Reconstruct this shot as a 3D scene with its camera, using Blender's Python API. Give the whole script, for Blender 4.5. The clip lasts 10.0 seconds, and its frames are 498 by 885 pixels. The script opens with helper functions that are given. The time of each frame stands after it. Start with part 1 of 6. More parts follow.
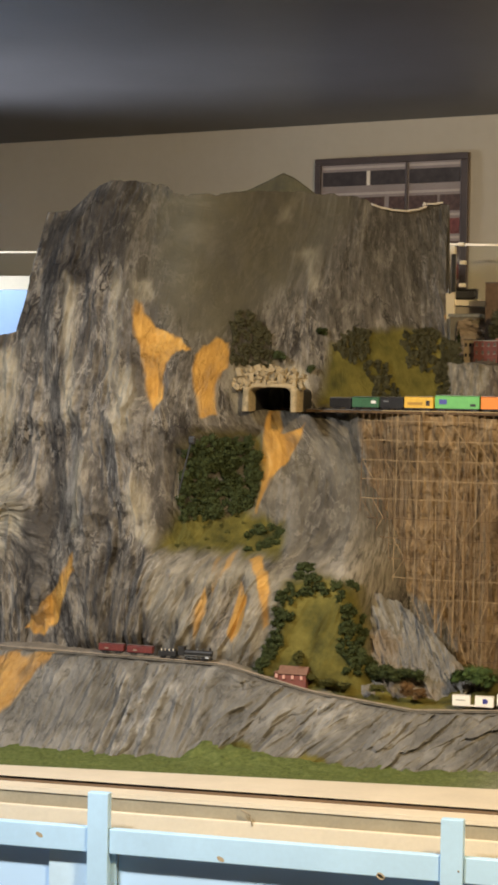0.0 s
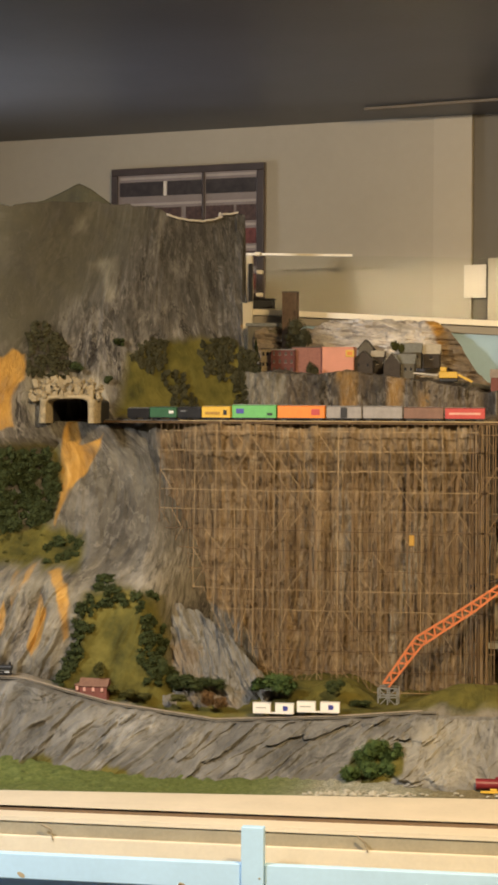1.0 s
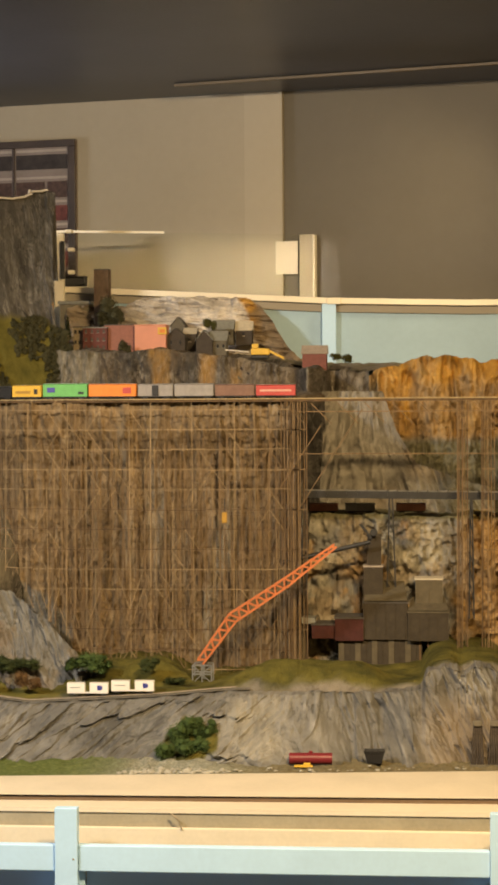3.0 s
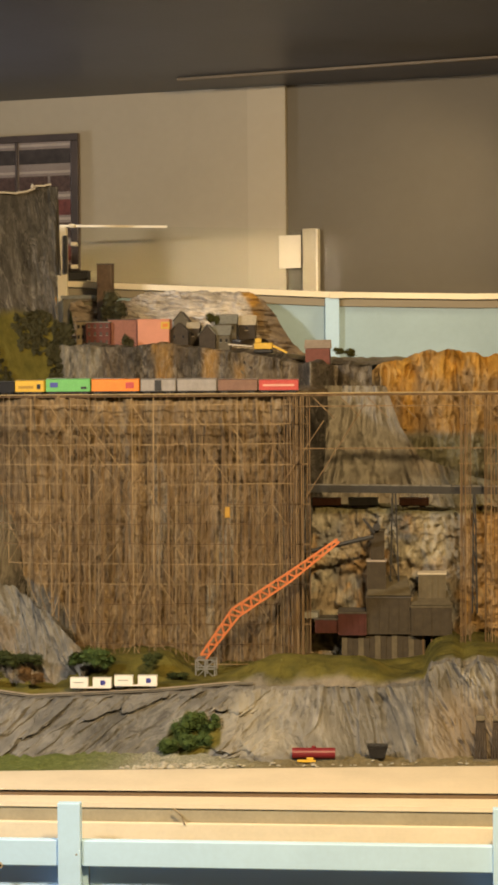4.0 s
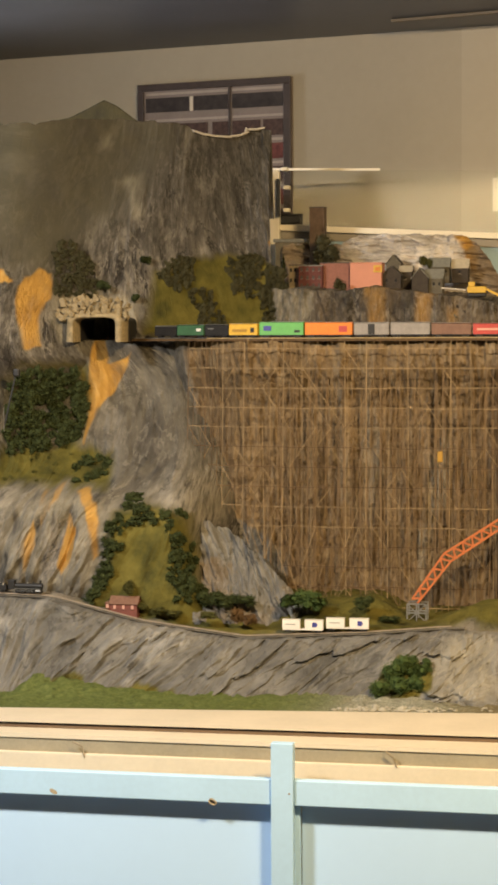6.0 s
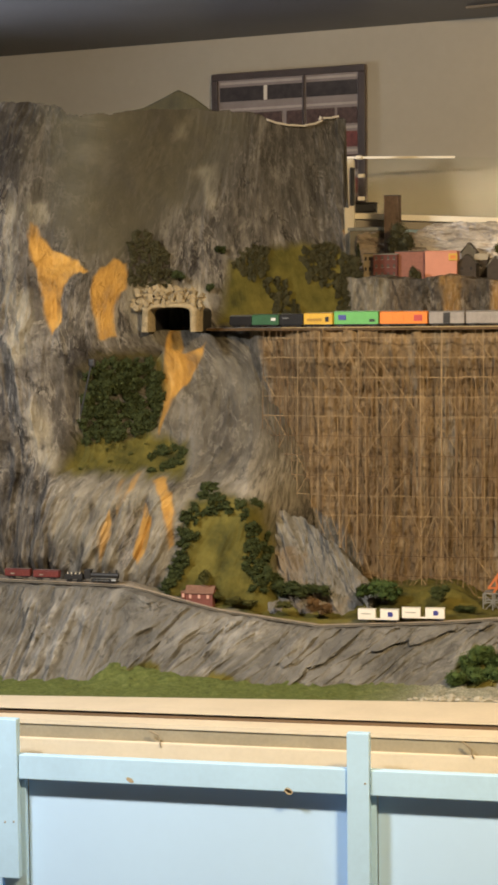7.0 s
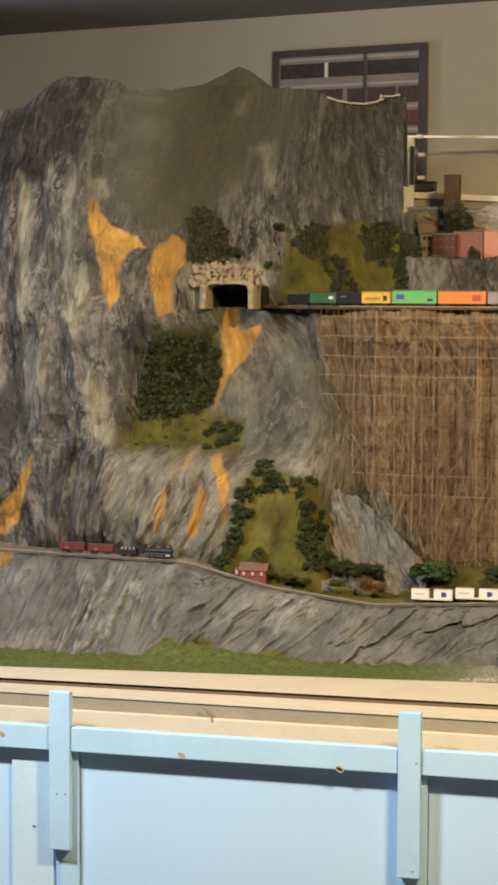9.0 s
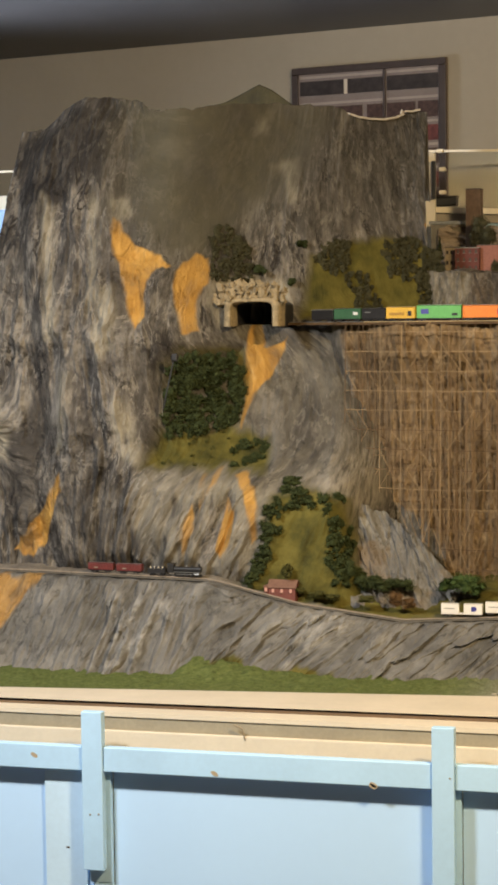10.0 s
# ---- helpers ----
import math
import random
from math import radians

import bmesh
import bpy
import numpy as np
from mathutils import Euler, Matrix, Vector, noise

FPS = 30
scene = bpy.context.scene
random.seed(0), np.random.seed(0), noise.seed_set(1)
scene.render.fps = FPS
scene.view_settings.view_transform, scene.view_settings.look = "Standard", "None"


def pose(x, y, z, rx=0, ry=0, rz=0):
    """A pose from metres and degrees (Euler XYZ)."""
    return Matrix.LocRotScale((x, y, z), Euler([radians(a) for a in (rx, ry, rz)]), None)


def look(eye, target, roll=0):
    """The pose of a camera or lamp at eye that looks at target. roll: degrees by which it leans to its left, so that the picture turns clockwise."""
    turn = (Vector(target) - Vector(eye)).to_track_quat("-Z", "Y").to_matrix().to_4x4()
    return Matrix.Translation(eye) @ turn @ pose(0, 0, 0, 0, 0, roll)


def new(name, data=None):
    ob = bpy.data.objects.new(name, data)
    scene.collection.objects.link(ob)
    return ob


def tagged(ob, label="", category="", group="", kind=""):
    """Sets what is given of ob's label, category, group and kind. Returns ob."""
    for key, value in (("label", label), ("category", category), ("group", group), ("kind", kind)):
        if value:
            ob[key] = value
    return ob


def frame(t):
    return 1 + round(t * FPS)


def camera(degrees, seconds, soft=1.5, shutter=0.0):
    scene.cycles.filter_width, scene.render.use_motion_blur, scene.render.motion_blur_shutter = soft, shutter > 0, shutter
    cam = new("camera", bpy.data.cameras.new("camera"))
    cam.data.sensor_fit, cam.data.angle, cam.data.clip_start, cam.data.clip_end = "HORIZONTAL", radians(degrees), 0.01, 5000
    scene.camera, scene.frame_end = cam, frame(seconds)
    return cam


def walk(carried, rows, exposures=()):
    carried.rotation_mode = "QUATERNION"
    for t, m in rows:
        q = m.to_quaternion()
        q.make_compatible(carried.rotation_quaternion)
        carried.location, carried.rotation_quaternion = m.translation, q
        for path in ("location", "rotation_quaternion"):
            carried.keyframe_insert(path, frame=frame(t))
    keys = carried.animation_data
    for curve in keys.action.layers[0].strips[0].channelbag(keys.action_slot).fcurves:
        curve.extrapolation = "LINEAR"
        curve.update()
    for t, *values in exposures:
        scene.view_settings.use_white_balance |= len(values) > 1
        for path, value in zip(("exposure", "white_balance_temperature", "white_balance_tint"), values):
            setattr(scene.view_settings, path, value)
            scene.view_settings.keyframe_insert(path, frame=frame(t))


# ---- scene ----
cam = camera(14.363, 10.0, soft=3.2)
ROWS = [
    (0.0, -0.066, -0.019, 2.578, 88.850, -1.000, 16.020),
    (0.5, -0.049, -0.015, 2.565, 89.354, -0.663, 13.474),
    (1.0, -0.019, -0.006, 2.582, 89.190, -0.269, 10.441),
    (1.5, -0.022, -0.006, 2.598, 88.748, -0.102, 9.277),
    (2.0, -0.014, -0.004, 2.594, 88.649, 0.028, 8.877),
    (2.5, 0.009, 0.002, 2.590, 88.611, 0.181, 7.328),
    (3.0, 0.036, 0.010, 2.594, 88.475, 0.365, 5.315),
    (3.2, 0.048, 0.014, 2.593, 88.428, 0.472, 4.765),
    (4.3, 0.040, 0.012, 2.606, 88.226, 0.410, 6.151),
    (4.5, 0.032, 0.009, 2.605, 88.209, 0.399, 6.754),
    (5.0, 0.030, 0.009, 2.605, 87.847, 0.357, 8.338),
    (5.5, 0.009, 0.003, 2.601, 87.077, 0.294, 10.043),
    (7.0, 0.005, 0.002, 2.612, 86.333, 0.563, 13.540),
    (7.5, 0.003, 0.001, 2.612, 85.950, 0.831, 14.929),
    (8.0, 0.021, 0.006, 2.617, 85.471, 0.671, 16.370),
    (8.5, -0.006, -0.001, 2.614, 85.232, -0.117, 16.343),
    (9.0, -0.007, -0.002, 2.608, 85.712, -0.235, 15.139),
    (9.5, -0.021, -0.006, 2.613, 85.995, 0.309, 14.642),
    (10.0, -0.031, -0.009, 2.610, 86.207, 0.729, 15.698),
]
walk(cam, [(t, pose(x, y, z, rx, ry, rz)) for t, x, y, z, rx, ry, rz in ROWS],
     [(0.0, 0.03, 6350, 10), (2.0, 0.05, 6850, 10), (4.5, 0.05, 7200, 10), (7.0, 0.02, 6480, 10), (8.5, -0.05, 6280, 10), (10.0, -0.05, 6320, 10)])

# ---- light ----
world = bpy.data.worlds.new("world")
scene.world = world
world.use_nodes = True
world.node_tree.nodes["Background"].inputs[0].default_value = (0.9, 0.85, 0.8, 1)
world.node_tree.nodes["Background"].inputs[1].default_value = 0.02


def lamp(name, eye, target, size, size_y, watts, colour):
    data = bpy.data.lights.new(name, "AREA")
    data.shape, data.size, data.size_y, data.energy, data.color = "RECTANGLE", size, size_y, watts, colour
    ob = new(name, data)
    ob.matrix_world = look(eye, target)
    return ob


lamp("ceiling_lamp", (-3.9, 4.9, 4.35), (-2.9, 7.6, 0.9), 0.6, 0.25, 275, (0.97, 0.96, 0.95))
lamp("hall_lamp", (0.6, 4.9, 4.35), (-0.6, 9.2, 1.3), 0.6, 0.25, 342, (1.0, 0.74, 0.40))
lamp("back_lamp", (0.5, 11.2, 4.3), (-0.9, 12.4, 2.9), 0.4, 0.2, 5, (1.0, 0.80, 0.50)).data.spread = radians(95)
# Unseen cool fill lamp, added to brighten the ceiling; no fixture is built.
lamp("ceiling_fill", (-6.8, 11.2, 3.0), (-2.8, 10.6, 4.46), 0.8, 0.8, 115, (0.78, 0.86, 1.0)).data.spread = radians(80)

# ---- tools ----
def smooth(a, b, v):
    k = np.clip((v - a) / (b - a), 0, 1)
    return k * k * (3 - 2 * k)


def lattice(i, j, seed):
    h = np.sin(i * 127.1 + j * 311.7 + seed * 74.7) * 43758.5453
    return h - np.floor(h)


def value_noise(u, v, seed=0):
    i, j = np.floor(u), np.floor(v)
    a, b = u - i, v - j
    a, b = a * a * (3 - 2 * a), b * b * (3 - 2 * b)
    low = lattice(i, j, seed) * (1 - a) + lattice(i + 1, j, seed) * a
    high = lattice(i, j + 1, seed) * (1 - a) + lattice(i + 1, j + 1, seed) * a
    return (low * (1 - b) + high * b) * 2 - 1


def fbm(u, v, octaves=4, seed=0):
    total, size = 0.0, 1.0
    for k in range(octaves):
        total = total + size * value_noise(u * 2.03 ** k + 17.3 * k, v * 2.03 ** k - 9.1 * k, seed + k)
        size *= 0.5
    return total


def ridged(u, v, octaves=4, seed=0):
    total, size = 0.0, 1.0
    for k in range(octaves):
        total = total + size * (1 - np.abs(value_noise(u * 2.03 ** k + 5.7 * k, v * 2.03 ** k + 3.1 * k, seed + k)) * 2)
        size *= 0.5
    return total


def slabs(u, w, often, seed, length=1.6, drop=0.16, warp=0.8):
    """Overlapping slabs: each rises slowly across u and breaks off; their height wanders along w."""
    s = u * often + warp * fbm(u * often * 0.35, w * 1.3 * warp / 0.8, 3, seed)
    k = np.floor(s)
    f = s - k
    size = 0.25 + 0.75 * smooth(-0.4, 0.6, value_noise(k * 3.7, w * length + k * 1.31, seed + 3))
    return np.where(f < 1 - drop, f / (1 - drop), (1 - f) / drop) * size


def inside(u, v, corners, edge=0.02):
    """How far (u, v) lies inside a polygon: 1 within, 0 outside, soft over edge."""
    hit, near = np.zeros(u.shape, bool), np.full(u.shape, 1e9)
    for (ax, ay), (bx, by) in zip(corners, corners[1:] + corners[:1]):
        hit ^= ((ay > v) != (by > v)) & (u < (bx - ax) * (v - ay) / (by - ay + 1e-12) + ax)
        k = np.clip(((u - ax) * (bx - ax) + (v - ay) * (by - ay)) / ((bx - ax) ** 2 + (by - ay) ** 2 + 1e-12), 0, 1)
        near = np.minimum(near, np.hypot(u - ax - k * (bx - ax), v - ay - k * (by - ay)))
    return smooth(-edge, edge, np.where(hit, near, -near))


def line(x, knots):
    return np.interp(x, [k[0] for k in knots], [k[1] for k in knots])


def thing(name, label, category, group="", kind="", at=(0, 0, 0), turn=0.0):
    ob = new(name)
    ob.matrix_world = pose(*at, 0, 0, turn)
    return tagged(ob, label, category, group, kind)


def part(name, bm, material, parent=None, label="", smoothed=False):
    """Links a bmesh as one mesh object, under a thing or a part if given."""
    mesh = bpy.data.meshes.new(name)
    bm.to_mesh(mesh)
    bm.free()
    mesh.materials.append(material)
    if smoothed:
        mesh.shade_smooth()
    ob = new(name, mesh)
    ob.parent = parent
    return tagged(ob, label)


def box(bm, lo, hi, bevel=0.0):
    made = bmesh.ops.create_cube(bm, size=1.0)["verts"]
    for p in made:
        p.co = Vector([lo[k] + (p.co[k] + 0.5) * (hi[k] - lo[k]) for k in range(3)])
    if bevel:
        edges = list({e for p in made for e in p.link_edges})
        bmesh.ops.bevel(bm, geom=edges, offset=bevel, segments=2, affect="EDGES", profile=0.5)
    return bm


def boxed(lo, hi, bevel=0.0):
    return box(bmesh.new(), lo, hi, bevel)


def bar(bm, a, b, width, depth=None):
    """A squared stick from a to b."""
    a, b = Vector(a), Vector(b)
    way = b - a
    side = way.cross(Vector((0, 1, 0)))
    if side.length < 1e-6:
        side = Vector((1, 0, 0))
    side = side.normalized() * (width / 2)
    up = way.cross(side).normalized() * ((depth or width) / 2)
    ring = [[bm.verts.new(p + s * side + q * up) for s, q in ((-1, -1), (1, -1), (1, 1), (-1, 1))] for p in (a, b)]
    for k in range(4):
        bm.faces.new((ring[0][k], ring[0][(k + 1) % 4], ring[1][(k + 1) % 4], ring[1][k]))
    bm.faces.new(ring[0][::-1])
    bm.faces.new(ring[1])
    return bm


def sweep(bm, points, width, depth=None):
    """A squared strip bent along points that run mostly level."""
    rings = []
    for k, p in enumerate(points):
        way = Vector(points[min(k + 1, len(points) - 1)]) - Vector(points[max(k - 1, 0)])
        out = Vector((-way.y, way.x, 0)).normalized() * ((depth or width) / 2)
        up = Vector((0, 0, width / 2))
        rings.append([bm.verts.new(Vector(p) + a * out + b * up) for a, b in ((-1, -1), (1, -1), (1, 1), (-1, 1))])
    for r, s in zip(rings, rings[1:]):
        for k in range(4):
            bm.faces.new((r[k], r[(k + 1) % 4], s[(k + 1) % 4], s[k]))
    bm.faces.new(rings[0][::-1])
    bm.faces.new(rings[-1])
    return bm


def tube(bm, a, b, ra, rb=None, sides=10):
    a, b = Vector(a), Vector(b)
    rb = ra if rb is None else rb
    turn = (b - a).to_track_quat("Z", "Y")
    rings = []
    for p, r in ((a, ra), (b, rb)):
        rings.append([bm.verts.new(p + turn @ Vector((r * math.cos(6.28319 * k / sides), r * math.sin(6.28319 * k / sides), 0))) for k in range(sides)])
    for k in range(sides):
        bm.faces.new((rings[0][k], rings[0][(k + 1) % sides], rings[1][(k + 1) % sides], rings[1][k]))
    bm.faces.new(rings[0][::-1])
    bm.faces.new(rings[1])
    return bm


def sheet(name, points, material, tints=None, parent=None, label="", smoothed=True):
    """One mesh from a grid of points (rows, columns, 3); tints: named values for each point, read by the material."""
    rows, columns = points.shape[:2]
    index = np.arange(rows * columns).reshape(rows, columns)
    faces = np.stack([index[:-1, :-1], index[:-1, 1:], index[1:, 1:], index[1:, :-1]], -1).reshape(-1, 4)
    mesh = bpy.data.meshes.new(name)
    mesh.from_pydata(points.reshape(-1, 3).tolist(), [], faces.tolist())
    tints = {"fu": points[..., 0], "fv": points[..., 1] if abs(np.ptp(points[..., 1])) > 2 * np.ptp(points[..., 2]) else points[..., 2], **(tints or {})}
    for key, values in tints.items():
        mesh.attributes.new(key, "FLOAT", "POINT").data.foreach_set("value", np.broadcast_to(values, (rows, columns)).astype(np.float32).ravel())
    mesh.materials.append(material)
    if smoothed:
        mesh.shade_smooth()
    ob = new(name, mesh)
    ob.parent = parent
    return tagged(ob, label)

# ---- materials ----
class Nodes:
    """A node material in a few calls."""

    def __init__(self, name, roughness=0.7, metallic=0.0, specular=0.4):
        self.mat = bpy.data.materials.new(name)
        self.mat.use_nodes = True
        self.tree = self.mat.node_tree
        self.out = self.tree.nodes["Principled BSDF"]
        self.out.inputs["Roughness"].default_value = roughness
        self.out.inputs["Metallic"].default_value = metallic
        self.out.inputs["Specular IOR Level"].default_value = specular

    def node(self, kind, **values):
        n = self.tree.nodes.new(kind)
        for key, value in values.items():
            n.inputs[key].default_value = value
        return n

    def link(self, a, b):
        self.tree.links.new(a, b)

    def place(self, scale=(1, 1, 1)):
        coords = self.tree.nodes.new("ShaderNodeTexCoord")
        m = self.tree.nodes.new("ShaderNodeMapping")
        m.inputs["Scale"].default_value = scale
        self.link(coords.outputs["Object"], m.inputs["Vector"])
        return m.outputs["Vector"]

    def noise(self, scale, stretch=(1, 1, 1), detail=4.0, rough=0.6):
        n = self.node("ShaderNodeTexNoise", Scale=scale, Detail=detail, Roughness=rough)
        self.link(self.place(stretch), n.inputs["Vector"])
        return n.outputs["Fac"]

    def ramp(self, value, stops):
        r = self.tree.nodes.new("ShaderNodeValToRGB")
        e = r.color_ramp.elements
        while len(e) < len(stops):
            e.new(0.5)
        for k, (at, colour) in enumerate(stops):
            e[k].position, e[k].color = at, (*colour, 1) if len(colour) == 3 else colour
        self.link(value, r.inputs["Fac"])
        return r.outputs["Color"]

    def mix(self, fac, a, b, how="MIX"):
        m = self.tree.nodes.new("ShaderNodeMix")
        m.data_type, m.blend_type = "RGBA", how
        for value, socket in ((fac, m.inputs[0]), (a, m.inputs[6]), (b, m.inputs[7])):
            if hasattr(value, "node"):
                self.link(value, socket)
            elif isinstance(value, (int, float)):
                socket.default_value = value
            else:
                socket.default_value = (*value, 1)
        return m.outputs[2]

    def attribute(self, name):
        a = self.tree.nodes.new("ShaderNodeAttribute")
        a.attribute_name = name
        return a.outputs["Fac"]

    def times(self, a, b, how="MULTIPLY"):
        m = self.tree.nodes.new("ShaderNodeMath")
        m.operation, m.use_clamp = how, True
        for value, socket in ((a, m.inputs[0]), (b, m.inputs[1])):
            if hasattr(value, "node"):
                self.link(value, socket)
            else:
                socket.default_value = value
        return m.outputs[0]

    def bump(self, height, strength=0.4, distance=0.01):
        b = self.node("ShaderNodeBump", Strength=strength, Distance=distance)
        self.link(height, b.inputs["Height"])
        self.link(b.outputs["Normal"], self.out.inputs["Normal"])

    def colour(self, value):
        if hasattr(value, "node"):
            self.link(value, self.out.inputs["Base Color"])
        else:
            self.out.inputs["Base Color"].default_value = (*value, 1)
        return self.mat


def painted(name, colour, roughness=0.55, spread=0.12, scale=8.0, stretch=(1, 1, 1), bump=0.1, metallic=0.0):
    """Paint or plastic with uneven tone at two scales."""
    n = Nodes(name, roughness, metallic)
    low = [c * (1 - spread) for c in colour]
    high = [min(1, c * (1 + spread)) for c in colour]
    broad = n.ramp(n.noise(scale, stretch), ((0.3, low), (0.7, high)))
    fine = n.noise(scale * 14, stretch, 3)
    n.bump(fine, bump, 0.002)
    return n.colour(n.mix(min(0.25, 2 * spread), broad, n.ramp(fine, ((0.35, [c * 0.75 for c in colour]), (0.65, high)))))


def rock(name, dark, mid, light, streak=0.32, scale=11.0, force=1.0):
    """Plaster rock: brushed paint that runs along the folds, dry-brushed ridges, ochre, moss and painted-in shade where
    the points say so.
    """
    n = Nodes(name, 0.85, 0, 0.2)
    across, down = n.attribute("fu"), n.attribute("fv")

    def brushed(size, stretch, detail=5, rough=0.6, twist=0.06):
        c = n.tree.nodes.new("ShaderNodeCombineXYZ")
        n.link(across, c.inputs[0])
        m = n.tree.nodes.new("ShaderNodeMath")
        m.operation = "MULTIPLY"
        n.link(down, m.inputs[0])
        m.inputs[1].default_value = stretch
        n.link(m.outputs[0], c.inputs[1])
        t = n.node("ShaderNodeTexNoise", Scale=size, Detail=detail, Roughness=rough, Distortion=twist)
        n.link(c.outputs[0], t.inputs["Vector"])
        return t.outputs["Fac"]

    body = n.ramp(n.noise(3.0, (1, 1, 0.5), 5), ((0.32, [c * 0.55 for c in mid]), (0.68, [min(1, c * 1.25) for c in mid])))
    body = n.mix(n.ramp(brushed(scale, streak, 6, 0.66), ((0.34, [0.85 * force] * 3), (0.52, (0, 0, 0)))), body, dark)
    gather = n.ramp(n.noise(2.6, (1, 1, 0.55), 4), ((0.36, (0.25, 0.25, 0.25)), (0.60, (1, 1, 1))))
    body = n.mix(n.times(gather, n.ramp(brushed(scale * 1.3, streak * 0.8, 6, 0.68), ((0.49, (0, 0, 0)), (0.70, [0.9 * force] * 3)))), body, light)
    body = n.mix(n.times(gather, n.ramp(brushed(scale * 3.4, streak * 0.8, 5, 0.65), ((0.50, (0, 0, 0)), (0.72, [0.6 * force] * 3)))), body, light)
    body = n.mix(n.ramp(brushed(scale * 3.0 + 1, streak, 5, 0.65), ((0.30, [0.7 * force] * 3), (0.47, (0, 0, 0)))), body, dark)
    blotch = n.ramp(brushed(scale * 0.8, streak * 1.3, 7, 0.72, 0.5), ((0.30, (0.55, 0.54, 0.54)), (0.50, (1, 1, 1)), (0.72, (1.55, 1.52, 1.48))))
    body = n.mix(0.75 * min(1, force + 0.3), body, blotch, "MULTIPLY")
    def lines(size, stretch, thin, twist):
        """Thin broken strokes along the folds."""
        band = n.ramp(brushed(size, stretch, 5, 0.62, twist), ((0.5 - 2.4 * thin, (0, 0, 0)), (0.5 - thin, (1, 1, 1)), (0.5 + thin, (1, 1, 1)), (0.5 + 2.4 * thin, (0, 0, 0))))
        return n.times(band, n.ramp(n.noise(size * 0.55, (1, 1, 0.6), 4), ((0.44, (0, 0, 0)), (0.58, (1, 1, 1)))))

    strokes = lines(scale * 1.9 + 3, streak * 0.8, 0.016, 0.5)
    body = n.mix(n.times(strokes, 0.55 * min(1, force + 0.2)), body, light)
    # Thin dark strokes: crevice shade painted as a wash, with grooves in the bump.
    crack_shade = lines(scale * (1.0 if force > 0.6 else 2.4), streak * 0.9, 0.010, 0.7)
    body = n.mix(n.times(crack_shade, 0.85 * min(1, force + 0.25)), body, [c * 0.6 for c in dark])
    grain = n.ramp(brushed(scale * 4.5, streak, 4), ((0.38, (0, 0, 0)), (0.62, (1, 1, 1))))
    body = n.mix(n.times(n.attribute("ridge"), n.times(grain, 0.9)), body, [min(1, c * 1.15) for c in light])
    body = n.mix(n.times(n.attribute("calm"), 0.85), body, n.ramp(brushed(6, 0.4, 5), ((0.3, [c * 0.72 for c in mid]), (0.7, [mid[0] * 1.02, mid[1] * 1.04, mid[2] * 0.88]))))
    # dark also carries shade painted into hollows, recesses and under things.
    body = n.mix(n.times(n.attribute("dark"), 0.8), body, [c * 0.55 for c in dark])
    tone = brushed(scale * 1.4, streak, 6)
    ochre = n.ramp(tone, ((0.26, (0.15, 0.088, 0.028)), (0.44, (0.38, 0.20, 0.042)), (0.60, (0.52, 0.290, 0.066)), (0.78, (0.56, 0.37, 0.14))))
    body = n.mix(n.times(n.attribute("ochre"), n.ramp(brushed(scale * 1.1, streak * 0.8, 5), ((0.32, (0.45, 0.45, 0.45)), (0.5, (1, 1, 1))))), body, ochre)
    pale = n.ramp(brushed(scale * 2, streak, 5), ((0.3, (0.17, 0.15, 0.11)), (0.7, (0.50, 0.45, 0.34))))
    body = n.mix(n.attribute("pale"), body, pale)
    brown = n.ramp(brushed(scale * 2.0, streak * 0.7, 8, 0.74), ((0.26, (0.060, 0.041, 0.024)), (0.42, (0.160, 0.105, 0.053)), (0.58, (0.258, 0.178, 0.094)), (0.76, (0.40, 0.315, 0.20))))
    body = n.mix(n.attribute("brown"), body, brown)
    moss = n.ramp(n.noise(7, (1, 1, 1), 6, 0.62), ((0.3, (0.036, 0.036, 0.010)), (0.5, (0.100, 0.088, 0.019)), (0.72, (0.165, 0.138, 0.032))))
    body = n.mix(n.attribute("moss"), body, moss)
    height = n.times(n.times(brushed(scale * 2.2, streak, 8, 0.7), n.times(n.noise(60, (1, 1, 0.7), 5, 0.7), 0.5), "ADD"), n.times(crack_shade, 0.35), "SUBTRACT")
    still = n.times(1.0, n.times(n.attribute("calm"), 0.85), "SUBTRACT")
    n.bump(n.times(height, still), 0.8, 0.016)
    return n.colour(body)


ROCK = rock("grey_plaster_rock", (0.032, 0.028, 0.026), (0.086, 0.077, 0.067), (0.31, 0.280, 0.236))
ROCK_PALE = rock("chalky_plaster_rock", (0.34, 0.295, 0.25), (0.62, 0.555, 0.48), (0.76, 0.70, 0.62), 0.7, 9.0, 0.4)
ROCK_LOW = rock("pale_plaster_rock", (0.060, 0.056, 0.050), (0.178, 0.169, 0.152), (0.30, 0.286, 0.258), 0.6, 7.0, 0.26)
BLUE = painted("pale_blue_paint", (0.45, 0.67, 0.88), 0.45, 0.06, 3.0)
BEIGE = painted("beige_paint", (0.63, 0.55, 0.425), 0.5, 0.07, 4.0)
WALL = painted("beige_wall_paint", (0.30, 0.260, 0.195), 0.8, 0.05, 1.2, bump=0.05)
# Darker copy of the wall beige: the bay's shade is put into the paint.
WALL_SHADE = painted("shaded_wall_paint", (0.115, 0.099, 0.075), 0.8, 0.05, 1.2, bump=0.05)
CEILING = painted("black_ceiling_paint", (0.051, 0.048, 0.049), 0.42, 0.15, 2.0)
FLOOR = painted("grey_floor_paint", (0.08, 0.07, 0.06), 0.6, 0.2, 3.0)


